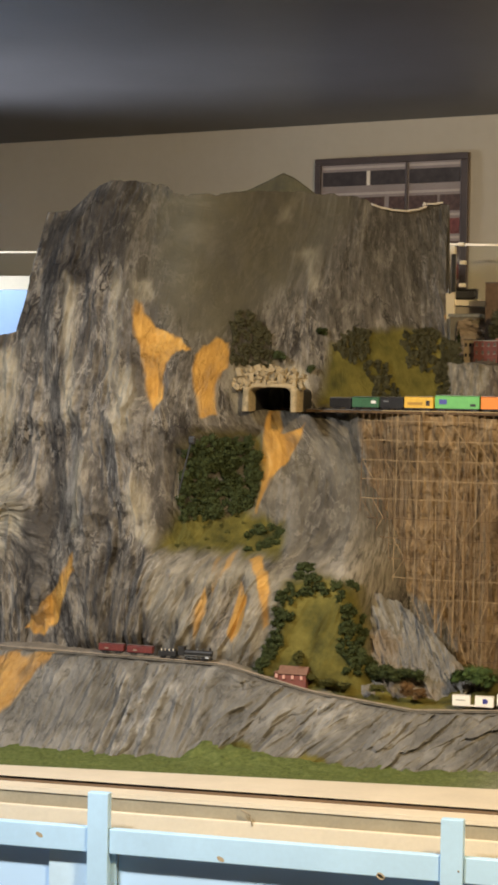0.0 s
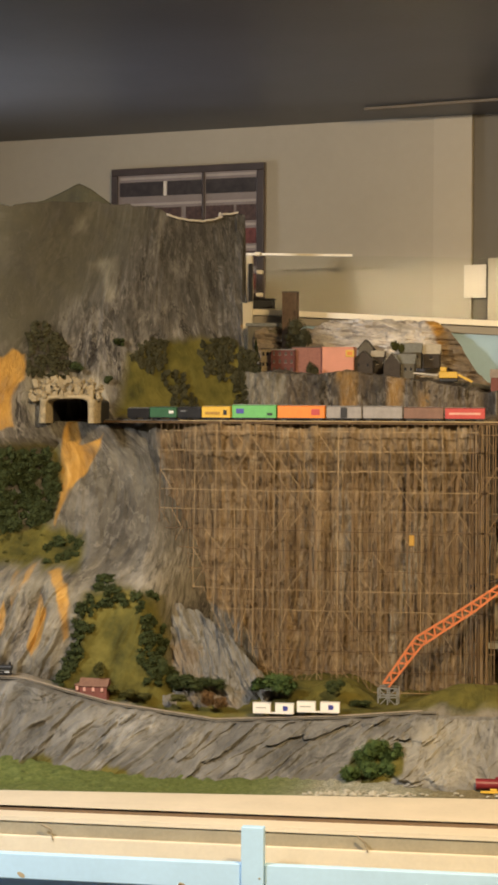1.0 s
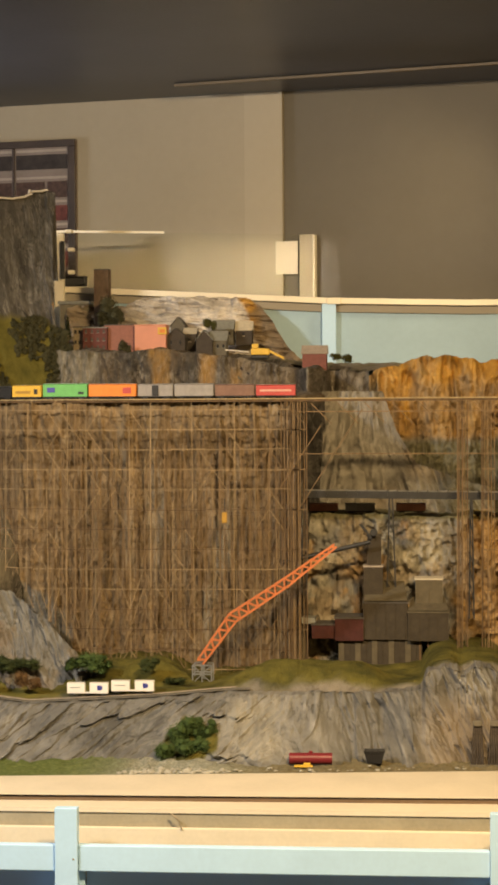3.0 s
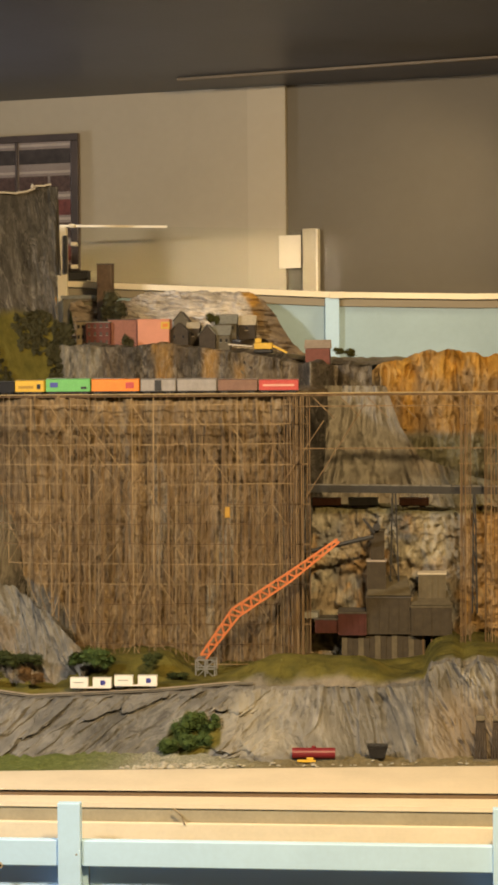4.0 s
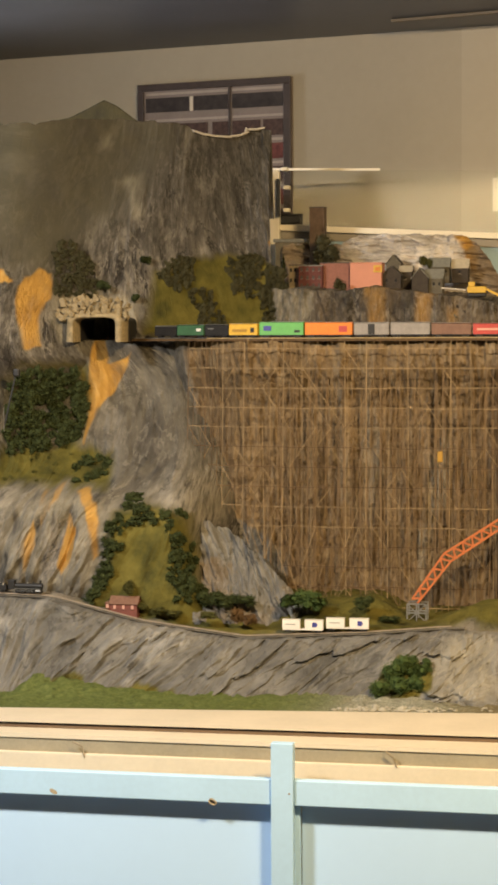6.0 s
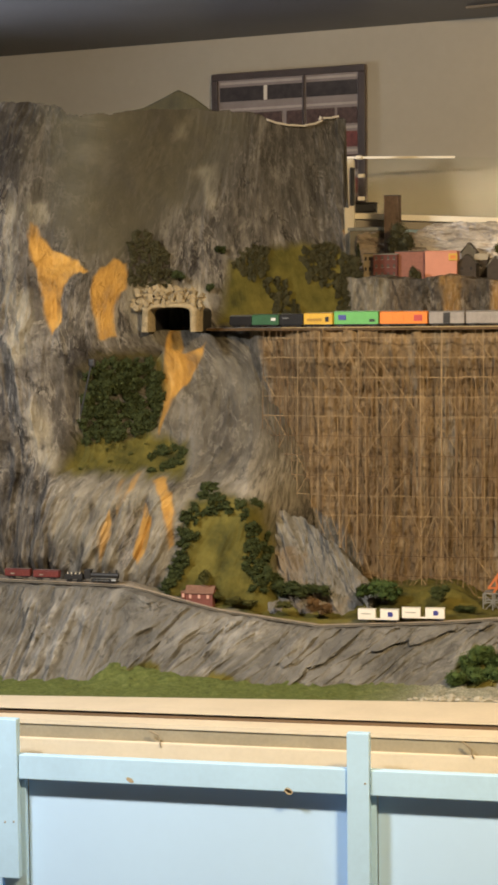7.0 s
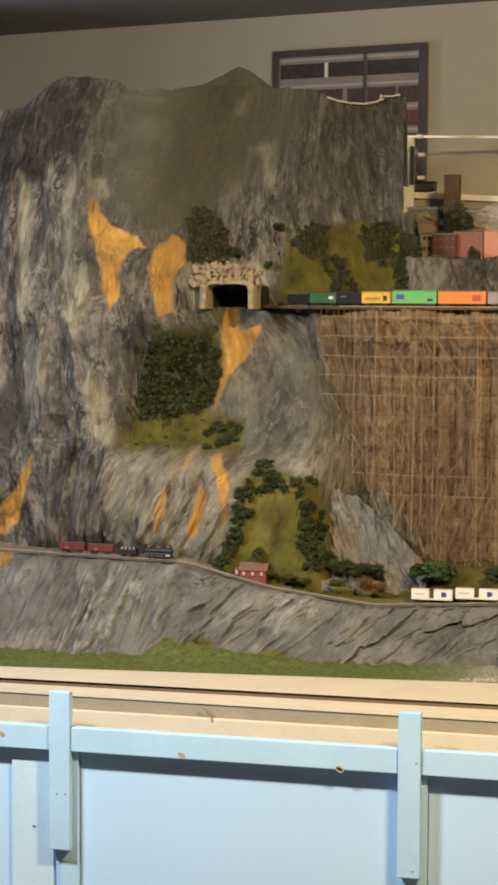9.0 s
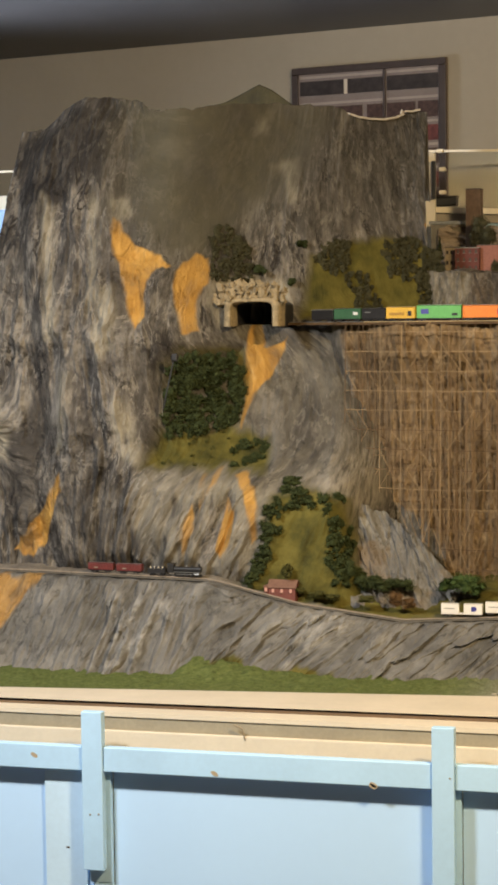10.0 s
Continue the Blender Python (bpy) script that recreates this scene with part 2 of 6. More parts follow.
def turf(name):
    n = Nodes(name, 0.95, 0, 0.1)
    grass = n.ramp(n.noise(45, (1, 1, 1), 6, 0.7), ((0.3, (0.060, 0.076, 0.024)), (0.5, (0.115, 0.140, 0.042)), (0.75, (0.19, 0.205, 0.075))))
    gravel = n.ramp(n.noise(90, (1, 1, 1), 5, 0.75), ((0.35, (0.16, 0.15, 0.12)), (0.65, (0.55, 0.53, 0.45))))
    earth = n.ramp(n.noise(40, (1, 1, 1), 6, 0.7), ((0.3, (0.07, 0.045, 0.022)), (0.7, (0.24, 0.16, 0.08))))
    body = n.mix(n.attribute("brown"), grass, earth)
    body = n.mix(n.attribute("pale"), body, gravel)
    n.bump(n.noise(160, (1, 1, 1), 4, 0.8), 1.0, 0.006)
    return n.colour(body)


TURF = turf("flock_turf")
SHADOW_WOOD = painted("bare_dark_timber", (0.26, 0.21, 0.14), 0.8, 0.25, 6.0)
CREAM = painted("cream_gloss_paint", (0.78, 0.69, 0.52), 0.35, 0.05, 4.0)
BLUE_OLD = painted("aged_blue_paint", (0.32, 0.46, 0.54), 0.5, 0.06, 2.0)
BLUE_VIVID = painted("clear_blue_paint", (0.36, 0.52, 0.80), 0.5, 0.05, 2.0)
# Lit tone painted on the corner strip; also the plain trim and casing colour.
WALL_LIGHT = painted("pale_and_lit_beige", (0.335, 0.290, 0.218), 0.8, 0.04, 1.2, bump=0.05)
ROCK_CHIP = painted("pale_stone_chips", (0.34, 0.315, 0.255), 0.9, 0.3, 40.0)
FRAME = painted("dark_frame_wood", (0.040, 0.026, 0.020), 0.45, 0.3, 9.0)
MOUNT = painted("grey_mount_card", (0.19, 0.155, 0.14), 0.8, 0.12, 5.0)
PAPER = painted("white_paper", (0.54, 0.48, 0.39), 0.8, 0.04, 6.0)
MOUNT_LIGHT = painted("light_mount_card", (0.30, 0.255, 0.225), 0.8, 0.12, 5.0)
BOUGH = painted("sooty_tall_shed", (0.10, 0.080, 0.048), 0.85, 0.2, 30.0)
PHOTO_A = painted("dark_photograph", (0.035, 0.028, 0.026), 0.3, 0.5, 22.0)
PHOTO_B = painted("sepia_photograph", (0.060, 0.036, 0.030), 0.3, 0.6, 30.0)
PHOTO_C = painted("red_photograph", (0.11, 0.035, 0.030), 0.3, 0.6, 26.0)


def clear_glass():
    n = Nodes("clear_glass", 0.03)
    n.out.inputs["Transmission Weight"].default_value = 1.0
    n.out.inputs["IOR"].default_value = 1.2
    return n.colour((0.95, 0.97, 0.94))


GLASS = clear_glass()


def foliage(name, dark, light):
    n = Nodes(name, 0.9, 0, 0.15)
    info = n.tree.nodes.new("ShaderNodeNewGeometry")
    return n.colour(n.mix(0.45, n.ramp(info.outputs["Random Per Island"], ((0.0, dark), (1.0, light))), n.ramp(n.noise(16, (1, 1, 1), 4), ((0.35, dark), (0.65, light)))))


LEAF_DARK = foliage("dark_green_flock", (0.026, 0.034, 0.012), (0.052, 0.064, 0.022))
LEAF_OLIVE = foliage("olive_flock", (0.050, 0.050, 0.015), (0.085, 0.080, 0.022))
LEAF_GREEN = foliage("mid_green_flock", (0.030, 0.052, 0.016), (0.070, 0.105, 0.032))
LEAF_DIM = foliage("dim_olive_flock", (0.042, 0.040, 0.020), (0.068, 0.062, 0.030))
LEAF_BROWN = foliage("brown_flock", (0.05, 0.028, 0.012), (0.16, 0.09, 0.035))


def stick(name, colour, spread=0.5):
    """Stained stripwood, uneven from stick to stick."""
    n = Nodes(name, 0.75, 0, 0.3)
    info = n.tree.nodes.new("ShaderNodeObjectInfo")
    body = n.ramp(info.outputs["Random"], ((0.0, [c * (1 - spread) for c in colour]), (1.0, [min(1, c * (1 + spread)) for c in colour])))
    return n.colour(n.mix(0.6, body, n.ramp(n.noise(40, (1, 1, 0.2), 4), ((0.3, [c * 0.45 for c in colour]), (0.7, [min(1, c * 1.5) for c in colour])))))


STICK = stick("stained_stick", (0.255, 0.178, 0.094), 0.4)
STICK_BROWN = stick("brown_stick", (0.165, 0.105, 0.052), 0.35)
STICK_DARK = stick("dark_stick", (0.11, 0.065, 0.03))
IRON = painted("blackened_iron", (0.018, 0.017, 0.017), 0.5, 0.3, 30.0)
STEEL = painted("dull_steel", (0.30, 0.30, 0.29), 0.4, 0.2, 30.0, metallic=0.6)
RUST = painted("rusty_rail", (0.27, 0.22, 0.17), 0.6, 0.3, 30.0)
STRAW_WOOD = painted("straw_wood", (0.32, 0.235, 0.12), 0.7, 0.3, 20.0)
WHITE = painted("white_plastic", (0.72, 0.69, 0.64), 0.4, 0.04, 20.0)
BLUE_INK = painted("blue_ink", (0.05, 0.055, 0.26), 0.5, 0.1, 30.0)
OCHRE_INK = painted("ochre_ink", (0.36, 0.20, 0.03), 0.5, 0.1, 30.0)
RED_DARK = painted("dark_red_paint", (0.13, 0.028, 0.024), 0.5, 0.25, 30.0)
RED_TANK = painted("tank_red_paint", (0.15, 0.014, 0.020), 0.4, 0.2, 20.0)
RED_BARN = painted("barn_red_paint", (0.16, 0.052, 0.040), 0.7, 0.25, 40.0)
RED = painted("bright_red_paint", (0.40, 0.05, 0.045), 0.5, 0.15, 30.0)
PINK = painted("faded_pink_paint", (0.55, 0.30, 0.24), 0.6, 0.15, 30.0)
YELLOW = painted("yellow_paint", (0.62, 0.38, 0.045), 0.5, 0.12, 30.0)
GREEN = painted("bright_green_paint", (0.115, 0.37, 0.10), 0.5, 0.12, 30.0)
GREEN_DARK = painted("dark_green_paint", (0.045, 0.12, 0.06), 0.5, 0.2, 30.0)
ORANGE = painted("orange_paint", (0.64, 0.19, 0.02), 0.5, 0.12, 30.0)
CRANE = painted("crane_orange_paint", (0.50, 0.145, 0.048), 0.5, 0.12, 30.0)
GREY = painted("grey_car_paint", (0.24, 0.22, 0.21), 0.6, 0.2, 30.0)
BROWN_PAINT = painted("brown_car_paint", (0.16, 0.085, 0.06), 0.6, 0.25, 30.0)
TAN_DUSTY = painted("dusty_tan_board", (0.17, 0.145, 0.095), 0.85, 0.25, 30.0)
CAR_RUST = painted("rust_car_paint", (0.30, 0.135, 0.085), 0.6, 0.25, 30.0)
BRICK_TAN = painted("tan_brick", (0.23, 0.175, 0.095), 0.8, 0.3, 60.0)
BRICK_RED = painted("dark_red_brick", (0.12, 0.036, 0.028), 0.8, 0.25, 60.0)
BRICK_PINK = painted("pink_brick", (0.27, 0.115, 0.085), 0.8, 0.2, 60.0)
SALMON = painted("salmon_paint", (0.60, 0.25, 0.16), 0.6, 0.08, 12.0)
CLAP_DARK = painted("dark_clapboard", (0.050, 0.038, 0.028), 0.8, 0.3, 30.0)
CLAP_GREY = painted("grey_clapboard", (0.115, 0.098, 0.070), 0.8, 0.25, 30.0)
ROOF_DARK = painted("dark_roof", (0.07, 0.06, 0.05), 0.8, 0.3, 40.0)
ROOF_GREY = painted("slate_roof", (0.22, 0.215, 0.185), 0.7, 0.2, 40.0)
ROOF_PALE = painted("pale_roof", (0.50, 0.43, 0.32), 0.7, 0.2, 40.0)
ROOF_TIN = painted("tin_roof", (0.33, 0.27, 0.22), 0.5, 0.2, 40.0)
ROOF_PINK = painted("pinkish_tile_roof", (0.17, 0.09, 0.062), 0.8, 0.25, 60.0)
WINDOW_DARK = painted("dark_window_glass", (0.03, 0.03, 0.03), 0.15, 0.2, 30.0)
STONE = painted("cream_stone", (0.27, 0.21, 0.12), 0.85, 0.4, 40.0)
KNOT = painted("tan_knot", (0.40, 0.33, 0.22), 0.6, 0.12, 60.0)
BLUE_PALE = painted("very_pale_blue_paint", (0.55, 0.74, 0.90), 0.45, 0.06, 3.0)
# Fence blue lightened: the panels' stronger light is put into the colour.
BLUE_PANEL = painted("lit_panel_blue", (0.50, 0.72, 0.99), 0.45, 0.02, 1.2, bump=0.03)
SLEEPER = painted("weathered_sleeper", (0.155, 0.142, 0.12), 0.8, 0.3, 30.0)
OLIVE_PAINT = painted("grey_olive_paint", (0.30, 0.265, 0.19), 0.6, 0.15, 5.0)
TRIM_DARK = painted("dark_ceiling_trim", (0.10, 0.072, 0.04), 0.5, 0.15, 5.0)
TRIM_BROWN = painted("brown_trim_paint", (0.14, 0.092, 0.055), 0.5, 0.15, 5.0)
PLANT_GREY = painted("sooty_grey_boards", (0.095, 0.076, 0.046), 0.85, 0.3, 30.0)
PLANT_DARK = painted("sooty_dark_boards", (0.044, 0.033, 0.020), 0.85, 0.3, 30.0)
PLANT_RED = painted("sooty_red_boards", (0.060, 0.016, 0.012), 0.85, 0.3, 30.0)
TOWER_BROWN = painted("weathered_brown_boards", (0.115, 0.072, 0.040), 0.85, 0.3, 30.0)

# ---- room ----
def wall_y(x):
    """The back wall stands askew to the fence."""
    return 12.7 - 0.23 * (x + 2.25)


CEIL = 4.46
WALL_TURN = math.degrees(math.atan(-0.23))


def room():
    tagged(part("floor", boxed((-12, -6, -0.2), (9, 16, 0)), FLOOR), "dark grey painted floor under the layout", "floor", kind="structure")
    tagged(part("ceiling", boxed((-12, -6, CEIL), (9, 16, CEIL + 0.2)), CEILING), "black painted ceiling with a faint sheen", "ceiling", kind="structure")
    back = tagged(part("wall_north", boxed((-8, 0, 0), (1.39, 0.2, CEIL)), WALL), "warm beige painted back wall", "wall", kind="structure")
    back.matrix_world = pose(-2.25, 12.7, 0, 0, 0, WALL_TURN)
    grey = tagged(part("wall_north_recess", boxed((1.391, 0.03, 0), (9, 0.23, CEIL)), WALL_SHADE), "wall bay with its shade put into grey-beige paint", "wall", kind="structure")
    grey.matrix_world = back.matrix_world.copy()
    # Unseen closing walls, kept dark to limit bounced light.
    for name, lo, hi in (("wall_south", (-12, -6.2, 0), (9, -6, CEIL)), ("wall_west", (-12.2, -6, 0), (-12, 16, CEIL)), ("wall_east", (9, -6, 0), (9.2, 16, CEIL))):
        tagged(part(name, boxed(lo, hi), WALL_SHADE), "plain unseen wall in the darkened wall tone", "wall", kind="structure")


room()


# ---- front fence ----
def fence_front():
    fence = thing("fence", "pale blue painted timber fence with square posts and solid panels", "fence", at=(0, 7.4, 0))
    for x in (-4.33, -2.837, -1.405, 0.243, 1.7):
        bm = boxed((x, -0.012, 0.36), (x + 0.088, 0.030, 1.008), 0.003)
        part("post", bm, BLUE, fence)
        part("post_back", boxed((x + 0.012, 0.032, 0.30), (x + 0.108, 0.0585, 0.86), 0.002), BLUE, fence)
        part("post_foot", boxed((x + 0.03, 0.034, 0.0), (x + 0.1095, 0.0585, 0.298), 0.002), BLUE, fence)
    xs = (-6.2, -4.33, -2.837, -1.405, 0.243, 1.7, 3.2)
    for a, b in zip(xs, xs[1:]):
        part("rail", boxed((a + 0.089, 0.0, 0.764), (b - 0.001, 0.04, 0.864), 0.004), BLUE, fence)
        part("panel", boxed((a + 0.11, 0.060, 0.0), (b + 0.028, 0.076, 0.84), 0.001), BLUE_PANEL, fence)
    board = part("cover_board", boxed((-3.02, 0.044, 0.0), (-2.84, 0.0585, 0.752), 0.002), BLUE_PALE, fence, "paler cover board beside the post")
    part("stain", boxed((-2.93, 0.0425, 0.43), (-2.915, 0.0436, 0.436)), FRAME, board)
    for x, z in ((-2.804, 0.589), (-2.767, 0.592), (-1.333, 0.813), (-1.343, 0.388)):
        part("screw", tube(bmesh.new(), (x, -0.0125, z), (x, -0.0140, z), 0.004, 0.003, 10), SHADOW_WOOD, fence)
    for x, z in ((-2.280, 0.781), (-1.635, 0.770), (-3.046, 0.819), (-1.639, 0.764)):
        bm = tube(bmesh.new(), (0, 0, 0), (0, -0.0006, 0), 0.017, 0.017, 20)
        bm.transform(Matrix.Translation((x, -0.0002, z)) @ Matrix.Rotation(0.5, 4, "Y") @ Matrix.Diagonal((1, 1, 0.5, 1)))
        part("knot", bm, KNOT, fence, "tan knot showing through the paint")
    return fence


fence_front()


def prism(bm, corners, z0, z1):
    """A flat plate over a polygon seen from above."""
    low = [bm.verts.new((x, y, z0)) for x, y in corners]
    high = [bm.verts.new((x, y, z1)) for x, y in corners]
    bm.faces.new(low[::-1])
    bm.faces.new(high)
    for k in range(len(corners)):
        j = (k + 1) % len(corners)
        bm.faces.new((low[k], low[j], high[j], high[k]))
    return bm


def ledge():
    """The beige boarded edge of the layout behind the fence."""
    edge = thing("layout_edge", "beige painted timber ledge along the front of the layout", "ledge")
    groove = lambda x: 7.695 + 0.018 * (x + 1.3)
    back = lambda x: 8.16 + 0.11 * (x + 1.3)
    part("back_board", prism(bmesh.new(), [(-6.5, groove(-6.5) + 0.0445), (3.5, groove(3.5) + 0.0445), (3.5, back(3.5)), (-6.5, back(-6.5))], 0.94, 0.986), BEIGE, edge)
    part("front_board", prism(bmesh.new(), [(-6.5, 7.57), (3.5, 7.57), (3.5, groove(3.5)), (-6.5, groove(-6.5))], 0.955, 0.974), BEIGE, edge)
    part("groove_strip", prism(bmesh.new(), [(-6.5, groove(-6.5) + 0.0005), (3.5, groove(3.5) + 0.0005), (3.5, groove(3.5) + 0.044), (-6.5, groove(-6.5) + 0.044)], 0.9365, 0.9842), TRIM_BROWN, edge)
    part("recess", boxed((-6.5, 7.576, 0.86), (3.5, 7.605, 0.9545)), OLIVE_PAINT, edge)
    part("fascia", boxed((-6.5, 7.552, 0.70), (3.5, 7.5755, 0.900), 0.003), BEIGE, edge)
    part("bearer", boxed((-6.5, 7.70, 0.0), (3.5, 7.76, 0.914)), SHADOW_WOOD, edge)
    part("base", boxed((-6.4, 8.0, 0.0), (3.4, 12.0, 0.928)), SHADOW_WOOD, edge)


ledge()
hook = thing("wire_hook", "small bent wire hook on the ledge", "hook")
bm = bmesh.new()
tube(bm, (-0.980, 7.550, 0.957), (-0.952, 7.550, 0.935), 0.004)
tube(bm, (-0.952, 7.550, 0.935), (-0.937, 7.550, 0.896), 0.003)
part("wire", bm, SHADOW_WOOD, hook)
hook = thing("wire_hook", "small bent wire hook on the ledge", "hook")
bm = bmesh.new()
tube(bm, (-2.243, 7.550, 0.949), (-2.205, 7.550, 0.932), 0.004)
tube(bm, (-2.205, 7.550, 0.932), (-2.195, 7.550, 0.887), 0.003)
part("wire", bm, SHADOW_WOOD, hook)


# ---- back of the room ----
def picture():
    """The framed display of train photographs on the back wall."""
    board = thing("framed_pictures", "dark wood frame with rows of train photographs", "picture", at=(-2.25, 12.7, 0), turn=WALL_TURN)
    w, top, low = 1.112, 4.222, 3.33
    part("backing", boxed((-w, -0.03, low), (0, -0.012, top)), MOUNT, board)
    for name, lo, hi in (("frame_top", (-w, -0.05, top - 0.045), (0, -0.031, top)), ("frame_bottom", (-w, -0.05, low), (0, -0.031, low + 0.045)),
                         ("frame_side", (-w, -0.05, low + 0.046), (-w + 0.045, -0.031, top - 0.046)), ("frame_side", (-0.05, -0.05, low + 0.046), (0, -0.031, top - 0.046)),
                         ("mullion", (-0.445, -0.045, low + 0.046), (-0.428, -0.031, top - 0.046))):
        part(name, boxed(lo, hi, 0.004), FRAME, board)
    rows = [(4.035, 4.13, PHOTO_A), (3.85, 3.955, PHOTO_B), (3.70, 3.80, PHOTO_C), (3.55, 3.65, PHOTO_B), (3.40, 3.50, PHOTO_C)]
    for k, (a, b, m) in enumerate(rows):
        for lo, hi in ((-1.055, -0.735), (-0.70, -0.452), (-0.42, -0.06)) if k % 2 == 0 else ((-1.055, -0.60), (-0.565, -0.452), (-0.42, -0.22), (-0.20, -0.06)):
            part("photograph", boxed((lo, -0.036, a), (hi, -0.031, b)), m, board)
        for lo, hi in ((-1.055, -0.452), (-0.42, -0.06)):
            part("caption_strip", boxed((lo, -0.0345, b + 0.018), (hi, -0.031, b + 0.034)), MOUNT_LIGHT, board)
        part("white_slip", boxed((-0.73, -0.0345, a), (-0.708, -0.031, b)), PAPER, board)


picture()


def back_fence():
    run = [(-2.40, 12.100, 3.2465), (-2.168, 12.100, 3.234), (-0.609, 12.100, 3.152), (0.252, 12.100, 3.131), (2.2, 12.1, 3.13)]
    fence = thing("ramp_fence", "pale blue fence with a cream cap rail along a ramp", "fence")
    for a, b in zip(run, run[1:]):
        for name, dz0, dz1, y0, y1, m in (("cap", -0.035, 0.0, -0.06, 0.06, CREAM), ("trim", -0.085, -0.037, -0.02, 0.04, WALL_LIGHT), ("panel", -1.0, -0.087, 0.0, 0.03, BLUE_OLD)):
            bm = bmesh.new()
            low = [bm.verts.new((p[0], p[1] + y, p[2] + z)) for p in (a, b) for y, z in ((y0, dz0), (y1, dz0), (y1, dz1), (y0, dz1))]
            for k in range(4):
                bm.faces.new((low[k], low[(k + 1) % 4], low[4 + (k + 1) % 4], low[4 + k]))
            bm.faces.new(low[:4][::-1])
            bm.faces.new(low[4:])
            part(name, bm, m, fence)
    x, z = (-0.634, 3.116)
    part("post", boxed((x, 12.03, 2.4), (x + 0.085, 12.06, z), 0.003), BLUE, fence)
    part("joint_block", boxed((x + 0.03, 12.02, z - 0.005), (x + 0.115, 12.038, z + 0.035), 0.003), CREAM, fence)
    left = thing("ramp_fence", "pale blue fence with a cream cap rail behind the mountain", "fence")
    part("cap", boxed((-8, 11.45, 3.262), (-4.3, 11.56, 3.345), 0.003), CREAM, left)
    part("panel", boxed((-8, 11.5, 0.9), (-4.3, 11.53, 3.26)), BLUE_VIVID, left)
    glass = thing("glass_screen", "clear glass screen with its edge glint in cream above the ramp fence", "screen")
    part("pane", boxed((-8, 11.50, 3.346), (-4.3, 11.506, 3.49)), GLASS, glass).visible_shadow = False
    # A cream bar draws the glint on the glass edge.
    part("edge_glint", boxed((-8, 11.498, 3.491), (-4.3, 11.508, 3.503)), CREAM, glass)
    screen = thing("glass_screen", "clear glass screen with its top glint in cream on the ramp fence", "screen")
    a, b, c, d = (-2.278, 3.581), (-0.669, 3.538), (-0.671, 3.156), (-2.281, 3.239)
    bm = bmesh.new()
    ring = [bm.verts.new((p[0], y, p[1])) for y in (12.10, 12.106) for p in (a, b, c, d)]
    for f in ((0, 3, 2, 1), (4, 5, 6, 7), (0, 1, 5, 4), (1, 2, 6, 5), (2, 3, 7, 6), (3, 0, 4, 7)):
        bm.faces.new([ring[k] for k in f])
    part("pane", bm, GLASS, screen).visible_shadow = False
    e = (-1.608, 3.566)
    # Glint along part of the top edge, drawn as a cream bar.
    part("edge_glint", bar(bmesh.new(), (a[0], 12.103, a[1]), (e[0], 12.103, e[1]), 0.014), CREAM, screen)


back_fence()


def wall_bits():
    base = (-2.25, 12.7, 0)
    post = thing("door_casing", "pale cream upright board against the back wall", "board", at=base, turn=WALL_TURN)
    part("board", boxed((1.51, -0.05, 2.9), (1.598, -0.004, 3.558), 0.003), WALL_LIGHT, post)
    part("edge", boxed((1.5985, -0.055, 2.9), (1.612, -0.004, 3.555), 0.002), BEIGE, post)
    note = thing("paper_notice", "blank white paper notice stuck on the wall", "notice", at=base, turn=WALL_TURN)
    part("sheet", boxed((1.345, -0.012, 3.316), (1.489, -0.0045, 3.522)), PAPER, note)
    # The light on this corner is painted: the strip is a paler beige.
    strip = thing("corner_pilaster", "corner strip of the back wall, its light put into paler beige", "pilaster", kind="structure", at=base, turn=WALL_TURN)
    part("face", boxed((1.14, -0.004, 2.0), (1.388, -0.0005, CEIL - 0.002)), WALL_LIGHT, strip)
    crown = thing("ceiling_trim", "narrow brown trim strip across the ceiling", "trim", kind="structure")
    p, q = (-1.517, 11.993, 4.440), (0.988, 11.248, 4.440)
    part("strip", bar(bmesh.new(), (p[0], p[1], CEIL - 0.014), (q[0], q[1], CEIL - 0.014), 0.014, 0.04), TRIM_DARK, crown)
    lamp_post = thing("white_post", "white post with a black bar and small white fittings", "post")
    a, b = (-2.276, 3.241), (-2.167, 3.564)
    part("post", boxed((a[0], 12.0, 2.6), (b[0] - 0.05, 12.05, b[1]), 0.004), CREAM, lamp_post)
    c, d = (-2.231, 3.280), (-2.208, 3.511)
    part("bar", boxed((c[0], 11.96, c[1]), (d[0], 11.99, d[1]), 0.003), IRON, lamp_post)
    for q in ((-2.176, 3.569), (-2.163, 3.458), (-2.164, 3.320)):
        part("fitting", boxed((q[0] - 0.02, 11.95, q[1] - 0.012), (q[0] + 0.02, 11.998, q[1] + 0.012), 0.006), CREAM, lamp_post)
    crate = thing("black_box", "low black box on the cream cap rail", "box")
    part("case", boxed((-2.262, 12.05, 3.242), (-2.095, 12.15, 3.294), 0.006), IRON, crate)
    part("lid", boxed((-2.266, 12.046, 3.2948), (-2.091, 12.154, 3.302), 0.002), IRON, crate)
    shed = thing("tan_shed", "plain dusty tan shed below the cap rail", "shed")
    part("body", boxed((-2.203, 11.78, 2.6), (-2.019, 11.95, 3.116), 0.003), TAN_DUSTY, shed)
    part("roof", boxed((-2.213, 11.77, 3.1163), (-2.009, 11.96, 3.136), 0.003), ROOF_GREY, shed)


wall_bits()

